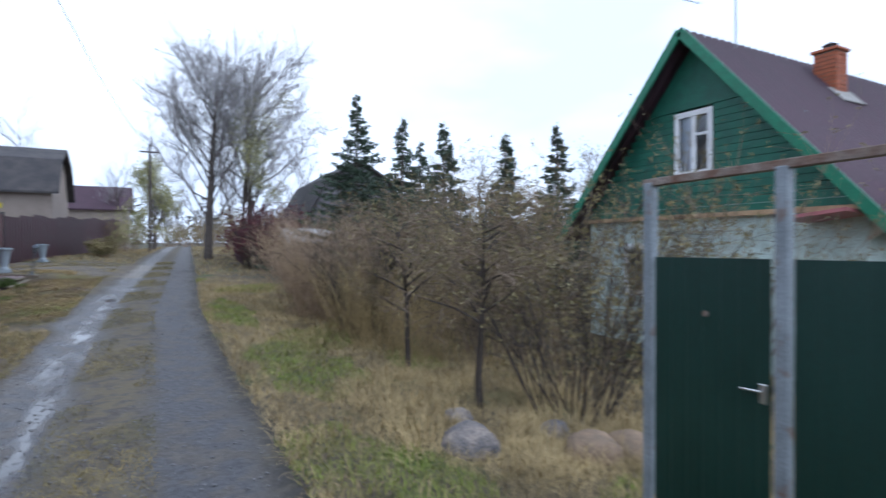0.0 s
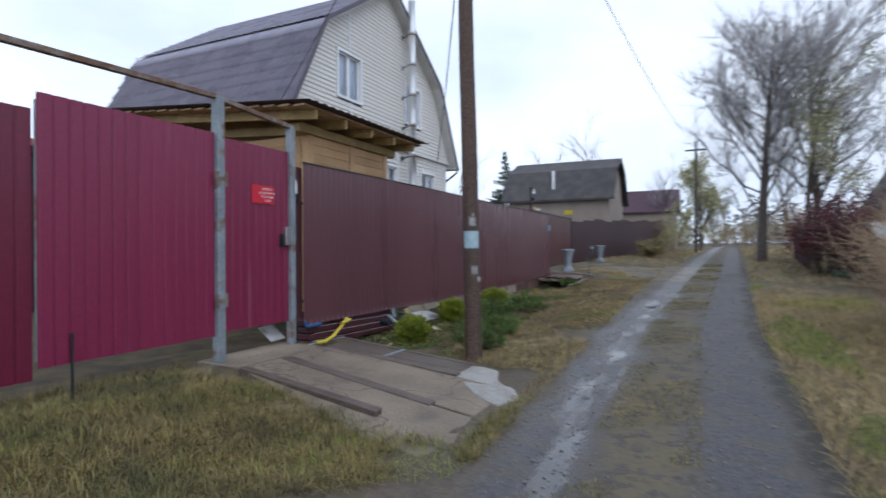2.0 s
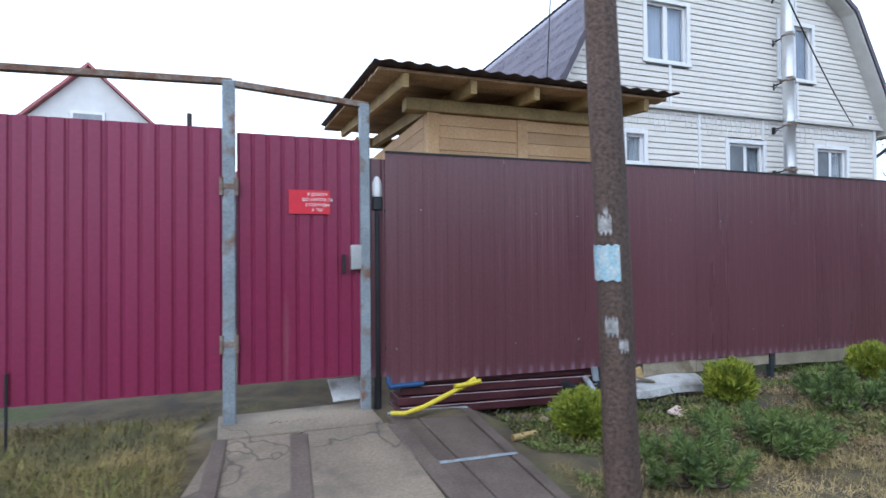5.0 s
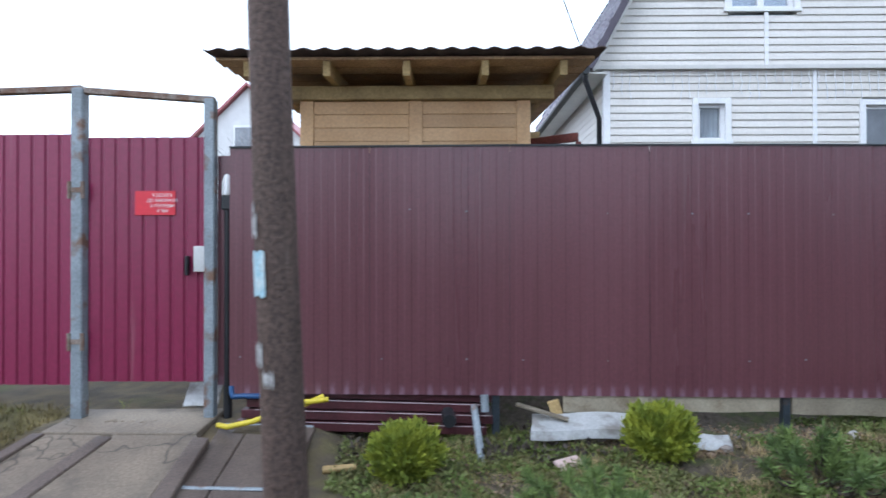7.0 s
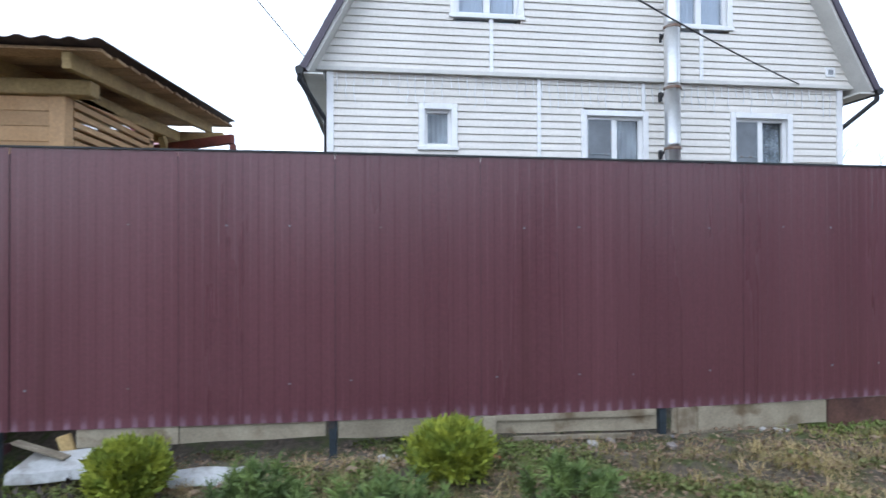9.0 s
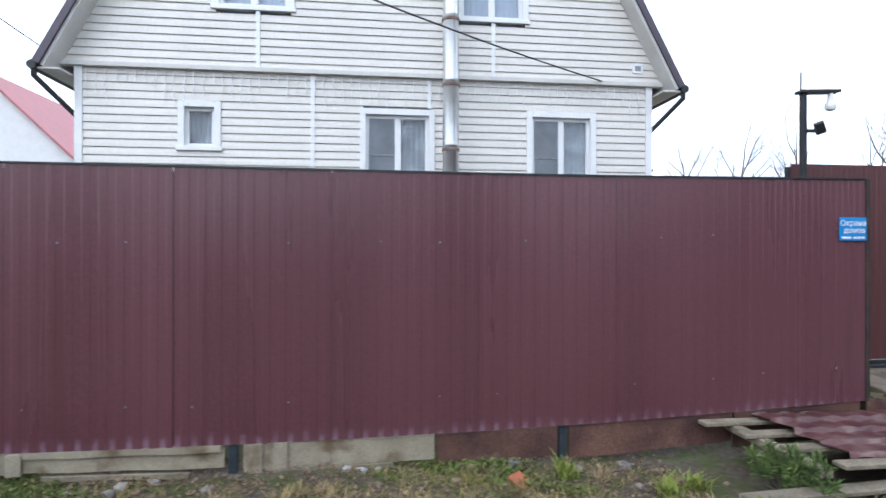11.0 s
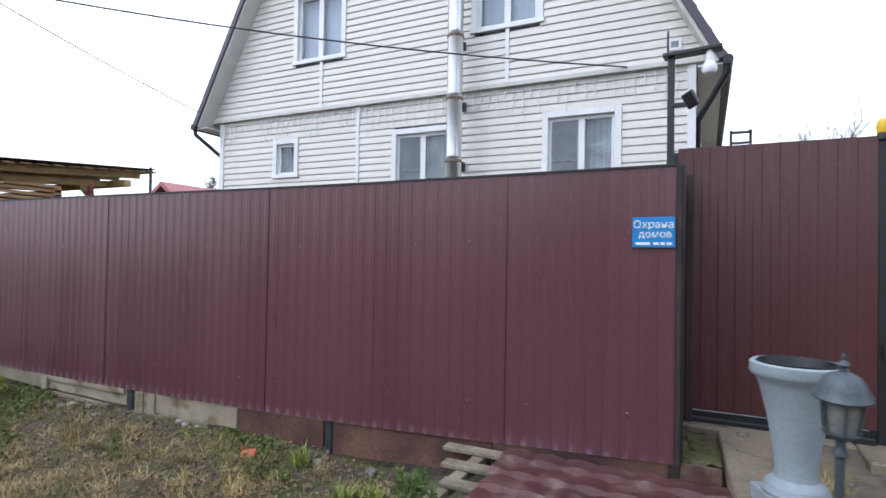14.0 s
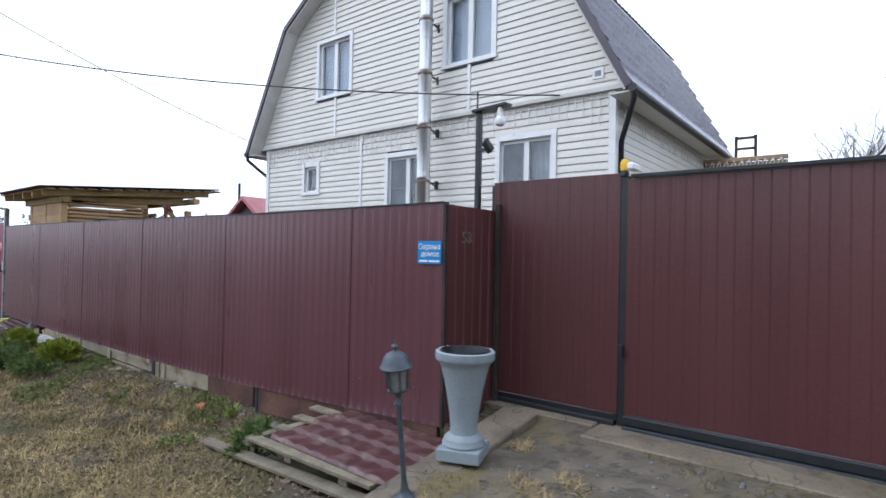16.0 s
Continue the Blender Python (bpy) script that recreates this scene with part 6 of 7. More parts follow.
part("room", boxes((GX0 + 1.2, GX0 + 1.25, GY0 + 0.2, GY1 - 0.2, gz, 2.3)), DARKROOM, gh)
APEX = 5.62
zb = 2.32
k = 0
while zb < 4.25:
    hw = 3.05 * (APEX - zb - 0.13) / (APEX - 2.1)
    if hw > 0.1:
        for a, b in ((GMID - hw, 6.10), (6.85, GMID + hw)) if 3.05 < zb < 4.2 and hw > 0.8 else ((GMID - hw, GMID + hw),):
            if b > a + 0.05:
                part("board", boxes((GX0 - 0.03, GX0 + 0.1, a, b, zb, zb + 0.125), bevel=0.004), GREENWALL, gh)
    zb += 0.13
top_panel = bmesh.new()
hw = 3.05 * (APEX - zb - 0.13) / (APEX - 2.1)
ring = [[top_panel.verts.new((x, y, z)) for y, z in ((GMID - hw, zb), (GMID + hw, zb), (GMID, APEX - 0.14))] for x in (GX0 - 0.045, GX0 + 0.1)]
top_panel.faces.new(ring[0])
top_panel.faces.new(ring[1][::-1])
for q in range(3):
    top_panel.faces.new((ring[0][q], ring[1][q], ring[1][(q + 1) % 3], ring[0][(q + 1) % 3]))
part("gable_panel", top_panel, GREENWALL, gh, "plain green panel under the ridge")
part("eave_board", boxes((GX0 - 0.14, GX0 - 0.03, GY0 - 0.1, GY1 + 0.1, 2.24, 2.32)), ROOFWOOD, gh, "weathered brown ledge board")
w = part("window", boxes((GX0 - 0.06, GX0 - 0.01, 6.09, 6.19, 3.02, 4.22), (GX0 - 0.06, GX0 - 0.01, 6.78, 6.88, 3.02, 4.22), (GX0 - 0.06, GX0 - 0.01, 6.19, 6.78, 4.12, 4.22), (GX0 - 0.06, GX0 - 0.01, 6.19, 6.78, 3.02, 3.12), (GX0 - 0.05, GX0 - 0.01, 6.43, 6.53, 3.12, 4.12), (GX0 - 0.05, GX0 - 0.01, 6.19, 6.43, 3.75, 3.80)), WHITE, gh, "white painted attic window")
part("pane", boxes((GX0 + 0.0, GX0 + 0.008, 6.19, 6.78, 3.12, 4.12)), GLASS, w)
part("curtain", boxes((GX0 + 0.06, GX0 + 0.07, 6.53, 6.91, 3.1, 4.15)), CURTAIN, w)
part("attic_room", boxes((GX0 + 0.8, GX0 + 0.85, 5.0, 8.4, 2.4, 4.0)), DARKROOM, gh)
for side in (-1, 1):
    V, F = [], []
    n = 220
    for t, (yy, zz) in enumerate(((GMID, APEX + 0.02), (GMID + side * 3.25, 1.92), (GMID + side * 3.25, 1.86), (GMID, APEX - 0.06))):
        for i in range(n + 1):
            x = GX0 - 0.45 + 8.2 * i / n
            V.append((x, yy, zz + 0.02 * math.sin(2 * math.pi * x / 0.2)))
    for r in range(4):
        for i in range(n):
            q = ((r + 1) % 4) * (n + 1)
            F.append((r * (n + 1) + i, r * (n + 1) + i + 1, q + i + 1, q + i))
    o = new("roof", quads("roof", V, F, MAROONROOF))
    o.parent = gh
    part("barge_board", beam(bmesh.new(), (GX0 - 0.47, GMID, APEX - 0.04), (GX0 - 0.47, GMID + side * 3.28, 1.86), 0.04, 0.17), GREENTRIM, gh, "bright green barge board")
CX0, CX1, CY0, CY1 = 11.7, 12.1, 5.72, 6.14
ch = part("chimney", boxes((CX0, CX1, CY0, CY1, 3.9, 5.66)), CONCRETE, gh, "brick chimney")
for row in range(20):
    z0 = 4.0 + row * 0.082
    for j in range(2):
        o = 0.06 * (row % 2)
        part("brick", boxes((CX0 - 0.012, CX0, CY0 + j * 0.21 + o * j, CY0 + j * 0.21 + 0.2 + o * (1 - j) - o * j * 0.0 if j == 0 else CY1 - 0.005, z0, z0 + 0.07)), BRICK, ch)
        part("brick", boxes((CX0 + j * 0.2 + 0.002, CX0 + j * 0.2 + 0.19, CY0 - 0.012, CY0, z0, z0 + 0.07)), BRICK, ch)
part("cap", boxes((CX0 - 0.05, CX1 + 0.05, CY0 - 0.05, CY1 + 0.05, 5.66, 5.72), bevel=0.01), BRICK, ch)
part("cowl", lathe([(0.12, 0), (0.12, 0.07), (0.15, 0.10), (0.02, 0.17)], 14, pose(11.9, 5.93, 5.72)), BLACKSTEEL, ch, "dark metal cowl")
part("flashing", box(bmesh.new(), -0.40, 0.40, -0.22, 0.22, -0.01, 0.01, 0.0, pose(11.9, 5.62, 4.72, 48, 0, 0)), CONCRETE2, ch, "pale flashing")
porch = part("porch_roof", box(bmesh.new(), -0.4, 0.4, -0.42, 0.42, -0.025, 0.025, 0.0, pose(8.25, 4.1, 2.16, -6, 4, 0)), PINKROOF, gh, "faded red porch roof")

for x, y, s, mt, lab in ((2.05, 3.72, 0.27, ROCK, "mottled grey boulder in the straw grass"), (2.35, 4.45, 0.16, ROCK, "grey boulder half hidden in grass"), (3.05, 3.30, 0.25, ROCK2, "sandy boulder beside the green gate"), (3.45, 3.25, 0.26, ROCK2, "sandy boulder beside the green gate"), (3.1, 3.9, 0.15, ROCK, "small grey boulder under the bushes")):
    bm = bmesh.new()
    bmesh.ops.create_icosphere(bm, subdivisions=3, radius=s)
    for v in bm.verts:
        v.co *= 1 + 0.18 * noise.noise(v.co * 3.5 + Vector((x * 5, y, 0))) + 0.06 * noise.noise(v.co * 11)
        v.co.z *= 0.72
    for f in bm.faces:
        f.smooth = True
    thing("boulder", lab, "boulder", group="boulders by the green gate", bm=bm, mat=mt, at=(x, y, zat(x, y) + s * 0.12))

for x, y, h in ((2.85, 4.85, 2.15), (2.85, 6.75, 2.05)):
    seg, tips = branching((x, y, zat(x, y) - 0.1), h, 0.045, 0.62, 3, (13, 9, 7), 0.1, 0.42, 0.14, 0.5)
    ob = thing("sapling", "young bare fruit tree with a dark thin trunk", "tree", group="young trees by the lane")
    for nm, sel, mt, sd in (("trunk", seg[:, 6] > 0.012, TWIGDARK, 6), ("twig_crown", seg[:, 6] <= 0.012, TWIGMID, 3)):
        o = new(nm, tubes(nm, seg[sel], mt, sd))
        o.parent = ob
    ids = rng.integers(0, len(tips), 2200)
    o = new("foliage", leaves("foliage", tips[ids, :3] + rng.normal(size=(2200, 3)) * 0.07, 0.022, OLIVE))
    o.parent = ob
SH = "leafless brown garden shrub with a few olive leaves"
for x, y, n, h, w, mt in ((3.75, 4.35, 26, 2.5, 1.5, TWIGDARK), (4.9, 5.6, 16, 2.7, 1.9, TWIGMID), (4.6, 7.2, 28, 2.6, 1.8, TWIGMID), (5.6, 7.6, 18, 3.0, 2.0, TWIGMID), (4.9, 9.4, 30, 2.7, 2.0, TWIGDARK), (6.2, 9.8, 36, 3.0, 2.4, TWIGMID), (6.8, 6.4, 12, 3.4, 2.0, TWIGDARK), (7.5, 5.0, 30, 3.5, 1.3, TWIGMID), (7.6, 7.8, 9, 3.7, 1.8, TWIGDARK), (7.4, 11.5, 40, 3.1, 2.6, TWIGMID), (5.4, 12.4, 40, 2.7, 2.6, TWIGDARK)):
    shrub("garden_shrub", SH, x, y, int(n * (1.5 if x < 6.5 else 0.8)), h, w, mt, 0.0095, 5, OLIVE, 3200, 0.032, 0.5, "garden shrubs")
shrub("brown_hedge_shrub", "dense reddish brown leafless hedge shrub by the lane", 2.95, 11.4, 210, 2.05, 2.6, TWIGRED, 0.009, 4, None, 0, 0.03, 0.42)
shrub("brown_hedge_shrub", "dense reddish brown leafless hedge shrub by the lane", 3.6, 13.6, 170, 2.1, 2.6, TWIGRED, 0.009, 4, None, 0, 0.03, 0.42)
shrub("brown_hedge_shrub", "grey brown twiggy shrub beside the ditch", 3.2, 9.6, 110, 1.9, 1.6, TWIGDARK, 0.008, 4, None, 0, 0.03, 0.3)
for x, y, n in ((3.0, 8.3, 110), (3.4, 7.4, 90), (2.9, 9.2, 80)):
    shrub("dry_tall_weeds", "tall straw coloured dry weeds beside the lane", x, y, n, 1.35, 1.5, STRAW, 0.006, 2, None, 0, 0.03, 0.25, "dry weeds")
shrub("red_shrub", "dark red leafy shrub beside the far lane", 3.6, 23.5, 90, 2.2, 2.4, TWIGDARK, 0.012, 4, BERRYRED, 5000, 0.075, 0.4)
shrub("red_shrub", "dark red leafy shrub beside the far lane", 4.8, 25.5, 90, 2.4, 2.6, TWIGDARK, 0.012, 4, BERRYRED, 5000, 0.075, 0.4)

for x, y, h, w in ((6.25, 18.9, 7.0, 2.3), (7.1, 16.7, 6.0, 1.6), (7.6, 14.6, 5.7, 1.5), (8.9, 13.2, 5.3, 1.4), (10.2, 12.4, 5.6, 1.4), (8.4, 18.0, 5.4, 1.6)):
    spruce(x, y, h, w, "dark green spruce with drooping boughs")

BIG = "tall leafless birch like tree with fine hazy twigs"


def fan_tree(label, x, y, top, reach, trunk_r, limbs=20, first=2.6, leaf_n=0):
    """A tall bare tree: limbs fan out from a low fork to a rounded crown and end in a haze of fine twigs."""
    z = zat(x, y) - 0.1
    ob = thing("tree", label, "tree")
    thick, thin, ends = [], [], []
    lean = rng.normal(size=2) * 0.4
    n = 9
    axis = [np.array([x + lean[0] * (k / n) ** 1.5, y + lean[1] * (k / n) ** 1.5, z + (top - z) * 0.93 * k / n]) for k in range(n + 1)]
    for k in range(n):
        thick.append((*axis[k], *axis[k + 1], trunk_r * (1 - 0.88 * k / n), trunk_r * (1 - 0.88 * (k + 1) / n)))
    for i in range(limbs):
        f = 0.20 + 0.62 * (i + rng.uniform(0, 0.8)) / limbs
        k = min(int(f * n), n - 1)
        p = axis[k] + (axis[k + 1] - axis[k]) * (f * n - k)
        a = i * 2.4 + rng.uniform(-0.4, 0.4)
        out = reach * rng.uniform(0.55, 1.0) * math.sqrt(max(0.12, 1 - ((f - 0.35) / 0.75) ** 2))
        e = np.array([p[0] + math.cos(a) * out, p[1] + math.sin(a) * out, min(top * rng.uniform(0.93, 1.0), p[2] + out * rng.uniform(0.9, 1.7))])
        m = 6
        r = trunk_r * 0.25 * (1 - 0.55 * f)
        pts = [p + (e - p) * (t / m) + np.array([math.cos(a), math.sin(a), 0]) * 0.10 * out * math.sin(math.pi * t / m) + rng.normal(size=3) * 0.08 for t in range(m + 1)]
        for t in range(m):
            thick.append((*pts[t], *pts[t + 1], r * (1 - 0.85 * t / m), r * (1 - 0.85 * (t + 1) / m)))
        for b in range(22):
            t = rng.uniform(0.18, 1.0) * m
            q0 = min(int(t), m - 1)
            q = pts[q0] + (pts[q0 + 1] - pts[q0]) * (t - q0)
            d = (e - p) / np.linalg.norm(e - p) * 0.7 + rng.normal(size=3) * 0.55 + np.array([0, 0, 0.35])
            d /= np.linalg.norm(d)
            w = q + d * rng.uniform(0.7, 1.7)
            thin.append((*q, *w, 0.013, 0.006))
            for c in range(13):
                g = q + (w - q) * rng.uniform(0.15, 1.0)
                d2 = d + rng.normal(size=3) * 0.55 + np.array([0, 0, 0.2])
                d2 /= np.linalg.norm(d2)
                h1 = g + d2 * rng.uniform(0.35, 0.9)
                thin.append((*g, *h1, 0.0058, 0.003))
                ends.append(h1)
    for nm, sg, mt, sd in (("trunk", thick, BARK, 7), ("twig_crown", thin, TWIG, 3)):
        o = new(nm, tubes(nm, sg, mt, sd))
        o.parent = ob
    if leaf_n:
        E = np.array(ends)
        o = new("crown", leaves("crown", E[rng.integers(0, len(E), leaf_n)] + rng.normal(size=(leaf_n, 3)) * 0.1, 0.055, YOUNGLEAF))
        o.parent = ob
    return ob


fan_tree(BIG, 2.2, 31.0, 12.2, 3.5, 0.23, 26)
fan_tree(BIG, 4.5, 31.8, 12.7, 4.0, 0.21, 28, leaf_n=1500)
bare_tree("slender leafless tree with yellowish young leaves", 3.9, 30.0, 6.3, 0.13, YOUNGLEAF, 5500, 0.06, spread=0.36, levels=4, kids=(10, 6, 5, 3), up=0.5, first=0.2, shrink=0.5)
bare_tree("broad olive willow at the end of the lane", -0.3, 52, 5.2, 0.16, YOUNGLEAF, 7000, 0.11, spread=0.45, levels=4, kids=(12, 6, 5, 3), up=0.4, first=0.08, shrink=0.55)
FAR = "distant leafless tree behind the houses"
for x, y, h in ((-6.8, 40, 6.6), (-14, 52, 8), (-3, 62, 7), (-19, 46, 7), (7, 60, 8), (12, 55, 8), (-29, 44, 8), (-32, 38, 7.5), (-26, 48, 8), (-36, 46, 8.5), (-40, 40, 8), (-20, 29.9, 3.3), (-21, 31.6, 3.6), (-19.5, 32.6, 3.5), (-17.2, 22.5, 3.9), (-18.6, 23.8, 3.9), (-16, 4.5, 3.6), (-18, 2.0, 3.8), (15, 24, 4.4), (18, 19, 4.4), (13.5, 28, 4.6), (1.2, 78, 5.5), (4.6, 76, 6), (3.0, 92, 7), (0.0, 96, 7)):
    bare_tree(FAR, x, y, h, 0.13, OLIVE if x > 5 else None, 800 if x > 5 else 0, 0.06, spread=0.45, levels=3, kids=(10, 7, 6), up=0.4, first=0.15, shrink=0.55)
for x, y, h, w in ((-14.5, 44, 8.5, 2.4), (-24, -6, 6.5, 2.0), (-30, -2, 6.0, 2.2), (-12, 45, 6.5, 1.8)):
    spruce(x, y, h, w, "distant dark conifer behind the houses")

for x, y, h, mt in ((-3.2, 44, 2.4, YOUNGLEAF), (-1.9, 47, 2.2, YOUNGLEAF), (-4.4, 42.5, 1.8, OLIVE), (-3.0, 36, 0.9, OLIVE), (-2.6, 33, 0.8, OLIVE), (5.6, 40, 3.0, OLIVE), (7.5, 44, 3.2, OLIVE), (4.6, 62, 2.8, OLIVE), (3.2, 70, 2.6, OLIVE), (1.4, 72, 2.4, YOUNGLEAF), (5.8, 54, 2.4, OLIVE)):
    shrub("roadside_bush", "twiggy yellow olive bush along the far lane", x, y, 46, h, h * 1.1, TWIGRED, 0.014, 3, mt, 1800, 0.085, 0.6, "bushes along the far lane")

# ---- neighbours ----
def cottage(label, x0, x1, y0, y1, base, eave, ridge, along, wall, roof, knee=None, over=0.35, windows=()):
    """A far house: walls, gables, a roof with thickness, its ridge along x or y."""
    ob = thing("house", label, "house")
    bm = bmesh.new()
    box(bm, x0, x1, y0, y1, base, eave)
    part("wall", bm, wall, ob)
    lo, hi = (y0, y1) if along == "x" else (x0, x1)
    mid = (lo + hi) / 2
    edge = [(lo - over, eave - 0.15)] + ([(lo + (mid - lo) * 0.35, eave + (ridge - eave) * 0.68)] if knee else []) + [(mid, ridge)]
    edge += [(2 * mid - a, b) for a, b in edge[::-1][1:]]
    e0, e1 = (x0, x1) if along == "x" else (y0, y1)
    put = (lambda a, e, z: (e, a, z)) if along == "x" else (lambda a, e, z: (a, e, z))
    for e in (e0 + 0.03, e1 - 0.03):
        gable = bmesh.new()
        gable.faces.new([gable.verts.new(put(min(max(a, lo), hi), e, b - 0.04 if 0 < i < len(edge) - 1 else eave)) for i, (a, b) in enumerate(edge)])
        part("gable", gable, wall, ob)
    for (a, b), (c, d) in zip(edge, edge[1:]):
        bm = bmesh.new()
        q = []
        for e in (e0 - over, e1 + over):
            q.append([bm.verts.new(put(*v)) for v in ((a, e, b), (c, e, d), (c, e, d + 0.12), (a, e, b + 0.12))])
        for i in range(4):
            bm.faces.new((q[0][i], q[1][i], q[1][(i + 1) % 4], q[0][(i + 1) % 4]))
        bm.faces.new(q[0])
        bm.faces.new(q[1][::-1])
        bmesh.ops.recalc_face_normals(bm, faces=bm.faces)
        part("roof", bm, roof, ob)
    for (wx0, wx1, wy0, wy1, wz0, wz1) in windows:
        w = part("window", boxes((wx0, wx1, wy0, wy1, wz0, wz1), bevel=0.01), WHITE, ob)
        part("pane", boxes((wx0 + 0.02 if along == "x" else wx0 + 0.1, wx1 + 0.02 if along == "x" else wx1 - 0.1, wy0 + 0.1 if along == "x" else wy0 - 0.02, wy1 - 0.1 if along == "x" else wy1 - 0.5 * (wy1 - wy0), wz0 + 0.1, wz1 - 0.1)), DARKROOM, w)
    return ob


far = cottage("pale cottage with a charcoal gambrel roof", -11.2, -5.1, 35.0, 41.0, 0.8, 4.65, 7.2, "x", PALEWALL, DARKROOF, True)
part("pipe", rod(bmesh.new(), (-8.4, 35.2, 4.6), (-8.4, 35.2, 6.4), 0.09), STEEL, far, "steel stove pipe")
part("window", boxes((-7.7, -7.2, 34.94, 35.02, 3.7, 3.95)), YELLOWPIPE, far, "small yellow board under the eave")
cottage("far cottage with a maroon metal roof", -7.8, -2.6, 61, 67, 1.2, 5.3, 7.6, "x", PALEWALL, MAROONROOF)
cottage("dark roofed cottage with grey boarded gable and brick base", 6.9, 12.2, 28.2, 35, -0.4, 3.1, 6.3, "y", material("grey gable boards", (0.20, 0.19, 0.21), 0.8, 0, 0.2, 4, 40, 0.1), DARKROOF, True, 0.4)
thing("wall_brick", "red brick wall of the dark roofed cottage", "wall", kind="structure", bm=boxes((7.0, 12.1, 28.10, 28.19, -0.3, 2.6)), mat=BRICK)
cottage("low shed with a pale roof beside the red shrubs", 4.6, 7.0, 21.8, 23.4, -0.2, 1.9, 2.35, "x", FARFENCE, WHITESHEET, over=0.3)
cottage("white sided neighbour house with a faded red roof", -30.5, -23.0, -2.6, 4.6, 0.6, 5.4, 8.95, "x", WHITEHOUSE, PINKROOF, over=0.2, windows=((-23.02, -22.95, 1.9, 2.9, 4.2, 5.3), (-23.02, -22.95, 0.4, 1.5, 6.3, 7.3)))
cottage("low outbuilding with a faded red roof", -13.2, -11.0, 6.0, 8.4, 0.5, 3.2, 4.0, "x", FARFENCE, PINKROOF, over=0.2)
cottage("small gabled cottage with a dark trimmed roof", -40, -34, 28.5, 33.1, 0.8, 7.35, 8.72, "x", PALEWALL, DARKROOF, over=0.4)

farfence = thing("fence_far", "dark plum sheet fence along the far lane", "fence", kind="structure")
for i in range(13):
    y0 = 27.45 + i * 1.5
    p = part("panel", ribbed(1.5, 2.0 + 0.06 * (i % 3), 0.3, 0.02), FARFENCE, farfence)
    p.matrix_world = pose(-5.65 + 0.24 * i, y0, 0.95 + 0.055 * i, 0, 0, -9.1)
redfence = thing("fence_right", "dark red fence beside the far lane", "fence", kind="structure")
for i in range(8):
    p = part("panel", ribbed(1.2, 1.6, 0.24, 0.02), FARFENCE, redfence)
    p.matrix_world = pose(3.2 + 0.1 * i, 25.6 + i * 1.2, zat(3.3, 26 + i * 1.2), 0, 0, -5)

# far utility pole, mast and cables
fp = thing("utility_pole", "distant grey utility pole with a cross arm", "pole", bm=rod(bmesh.new(), (-0.6, 46, 0.8), (-0.6, 46, 9.4), 0.13, 0.09), mat=BARK)
part("cross_arm", boxes((-1.3, 0.1, 45.9, 46.0, 8.7, 8.82)), BARK, fp)
thing("thin_mast", "thin dark stove pipe mast above the fence", "mast", bm=rod(bmesh.new(), (-11.8, 5.4, 0.5), (-11.8, 5.4, 4.75), 0.045), mat=BLACKSTEEL)


def sag(a, b, drop, n=18):
    return [tuple(a[i] + (b[i] - a[i]) * t + (-4 * drop * t * (1 - t) if i == 2 else 0) for i in range(3)) for t in [k / n for k in range(n + 1)]]


cable("service_cable", sag((HX + 0.08, 19.40, 4.79), (-2.85, 8.45, 6.35), 0.3), 0.011, CABLE, "black service cable from the pole to the house", "cable")
cable("service_cable", sag((HX + 0.1, 11.5, 4.9), (-2.82, 8.40, 7.9), 0.15), 0.008, CABLE, "thin wire from the pole to the house eave", "cable")
cable("overhead_wire", sag((-2.80, 8.22, 8.0), (-0.6, 46, 9.2), 0.8), 0.01, CABLE, "overhead wire along the lane", "cable")
cable("overhead_wire", sag((-2.80, 8.22, 8.0), (9.0, 6.75, 6.4), 0.4), 0.008, CABLE, "overhead wire to the green house", "cable")
thing("house_aerial", "thin aerial mast on the green house roof", "aerial", bm=rod(bmesh.new(), (9.4, 6.3, 5.0), (9.4, 6.3, 6.9), 0.015), mat=GREYPAINT)

# icicle lights on the house
for i in range(64):
    y = HY0 + 0.1 + i * 0.13
    n = 2 + int(rng.integers(0, 4))
    pts = [(HX + 0.03, y, HZ - 0.05)]
    for k in range(n):
        pts.append((HX + 0.032 + 0.012 * (k % 2), y + rng.uniform(-0.02, 0.02), HZ - 0.05 - 0.09 * (k + 1)))
    cable("light_string", pts, 0.0062, ICICLE, "thin white icicle light string on the house", "string light")

for i in range(40):
    x = HX - 0.1 - i * 0.13
    pts = [(x, HY1 + 0.03, HZ - 0.05)]
    for k in range(2 + int(rng.integers(0, 4))):
        pts.append((x + rng.uniform(-0.02, 0.02), HY1 + 0.034 + 0.012 * (k % 2), HZ - 0.05 - 0.09 * (k + 1)))
    cable("light_string", pts, 0.0062, ICICLE, "thin white icicle light string on the house", "string light")

# wooden terrace railing and ladder chair beyond the house
terr = thing("terrace_rail", "brown wooden terrace railing beyond the house", "railing")
for k in range(14):
    part("baluster", boxes((-13.9, -13.86, 20.2 + k * 0.11, 20.24 + k * 0.11, 1.0 if k in (0, 13) else 4.12, 4.44), bevel=0.004), PINEDARK, terr)
part("hand_rail", boxes((-13.95, -13.82, 20.15, 21.75, 4.44, 4.52), bevel=0.005), ROOFWOOD, terr)
part("lower_rail", boxes((-13.93, -13.84, 20.15, 21.75, 4.06, 4.12), bevel=0.005), ROOFWOOD, terr)
for k in range(3):
    part("board", boxes((-13.915, -13.895, 20.15, 21.75, 4.13 + 0.1 * k, 4.22 + 0.1 * k), bevel=0.004), ROOFWOOD, terr)
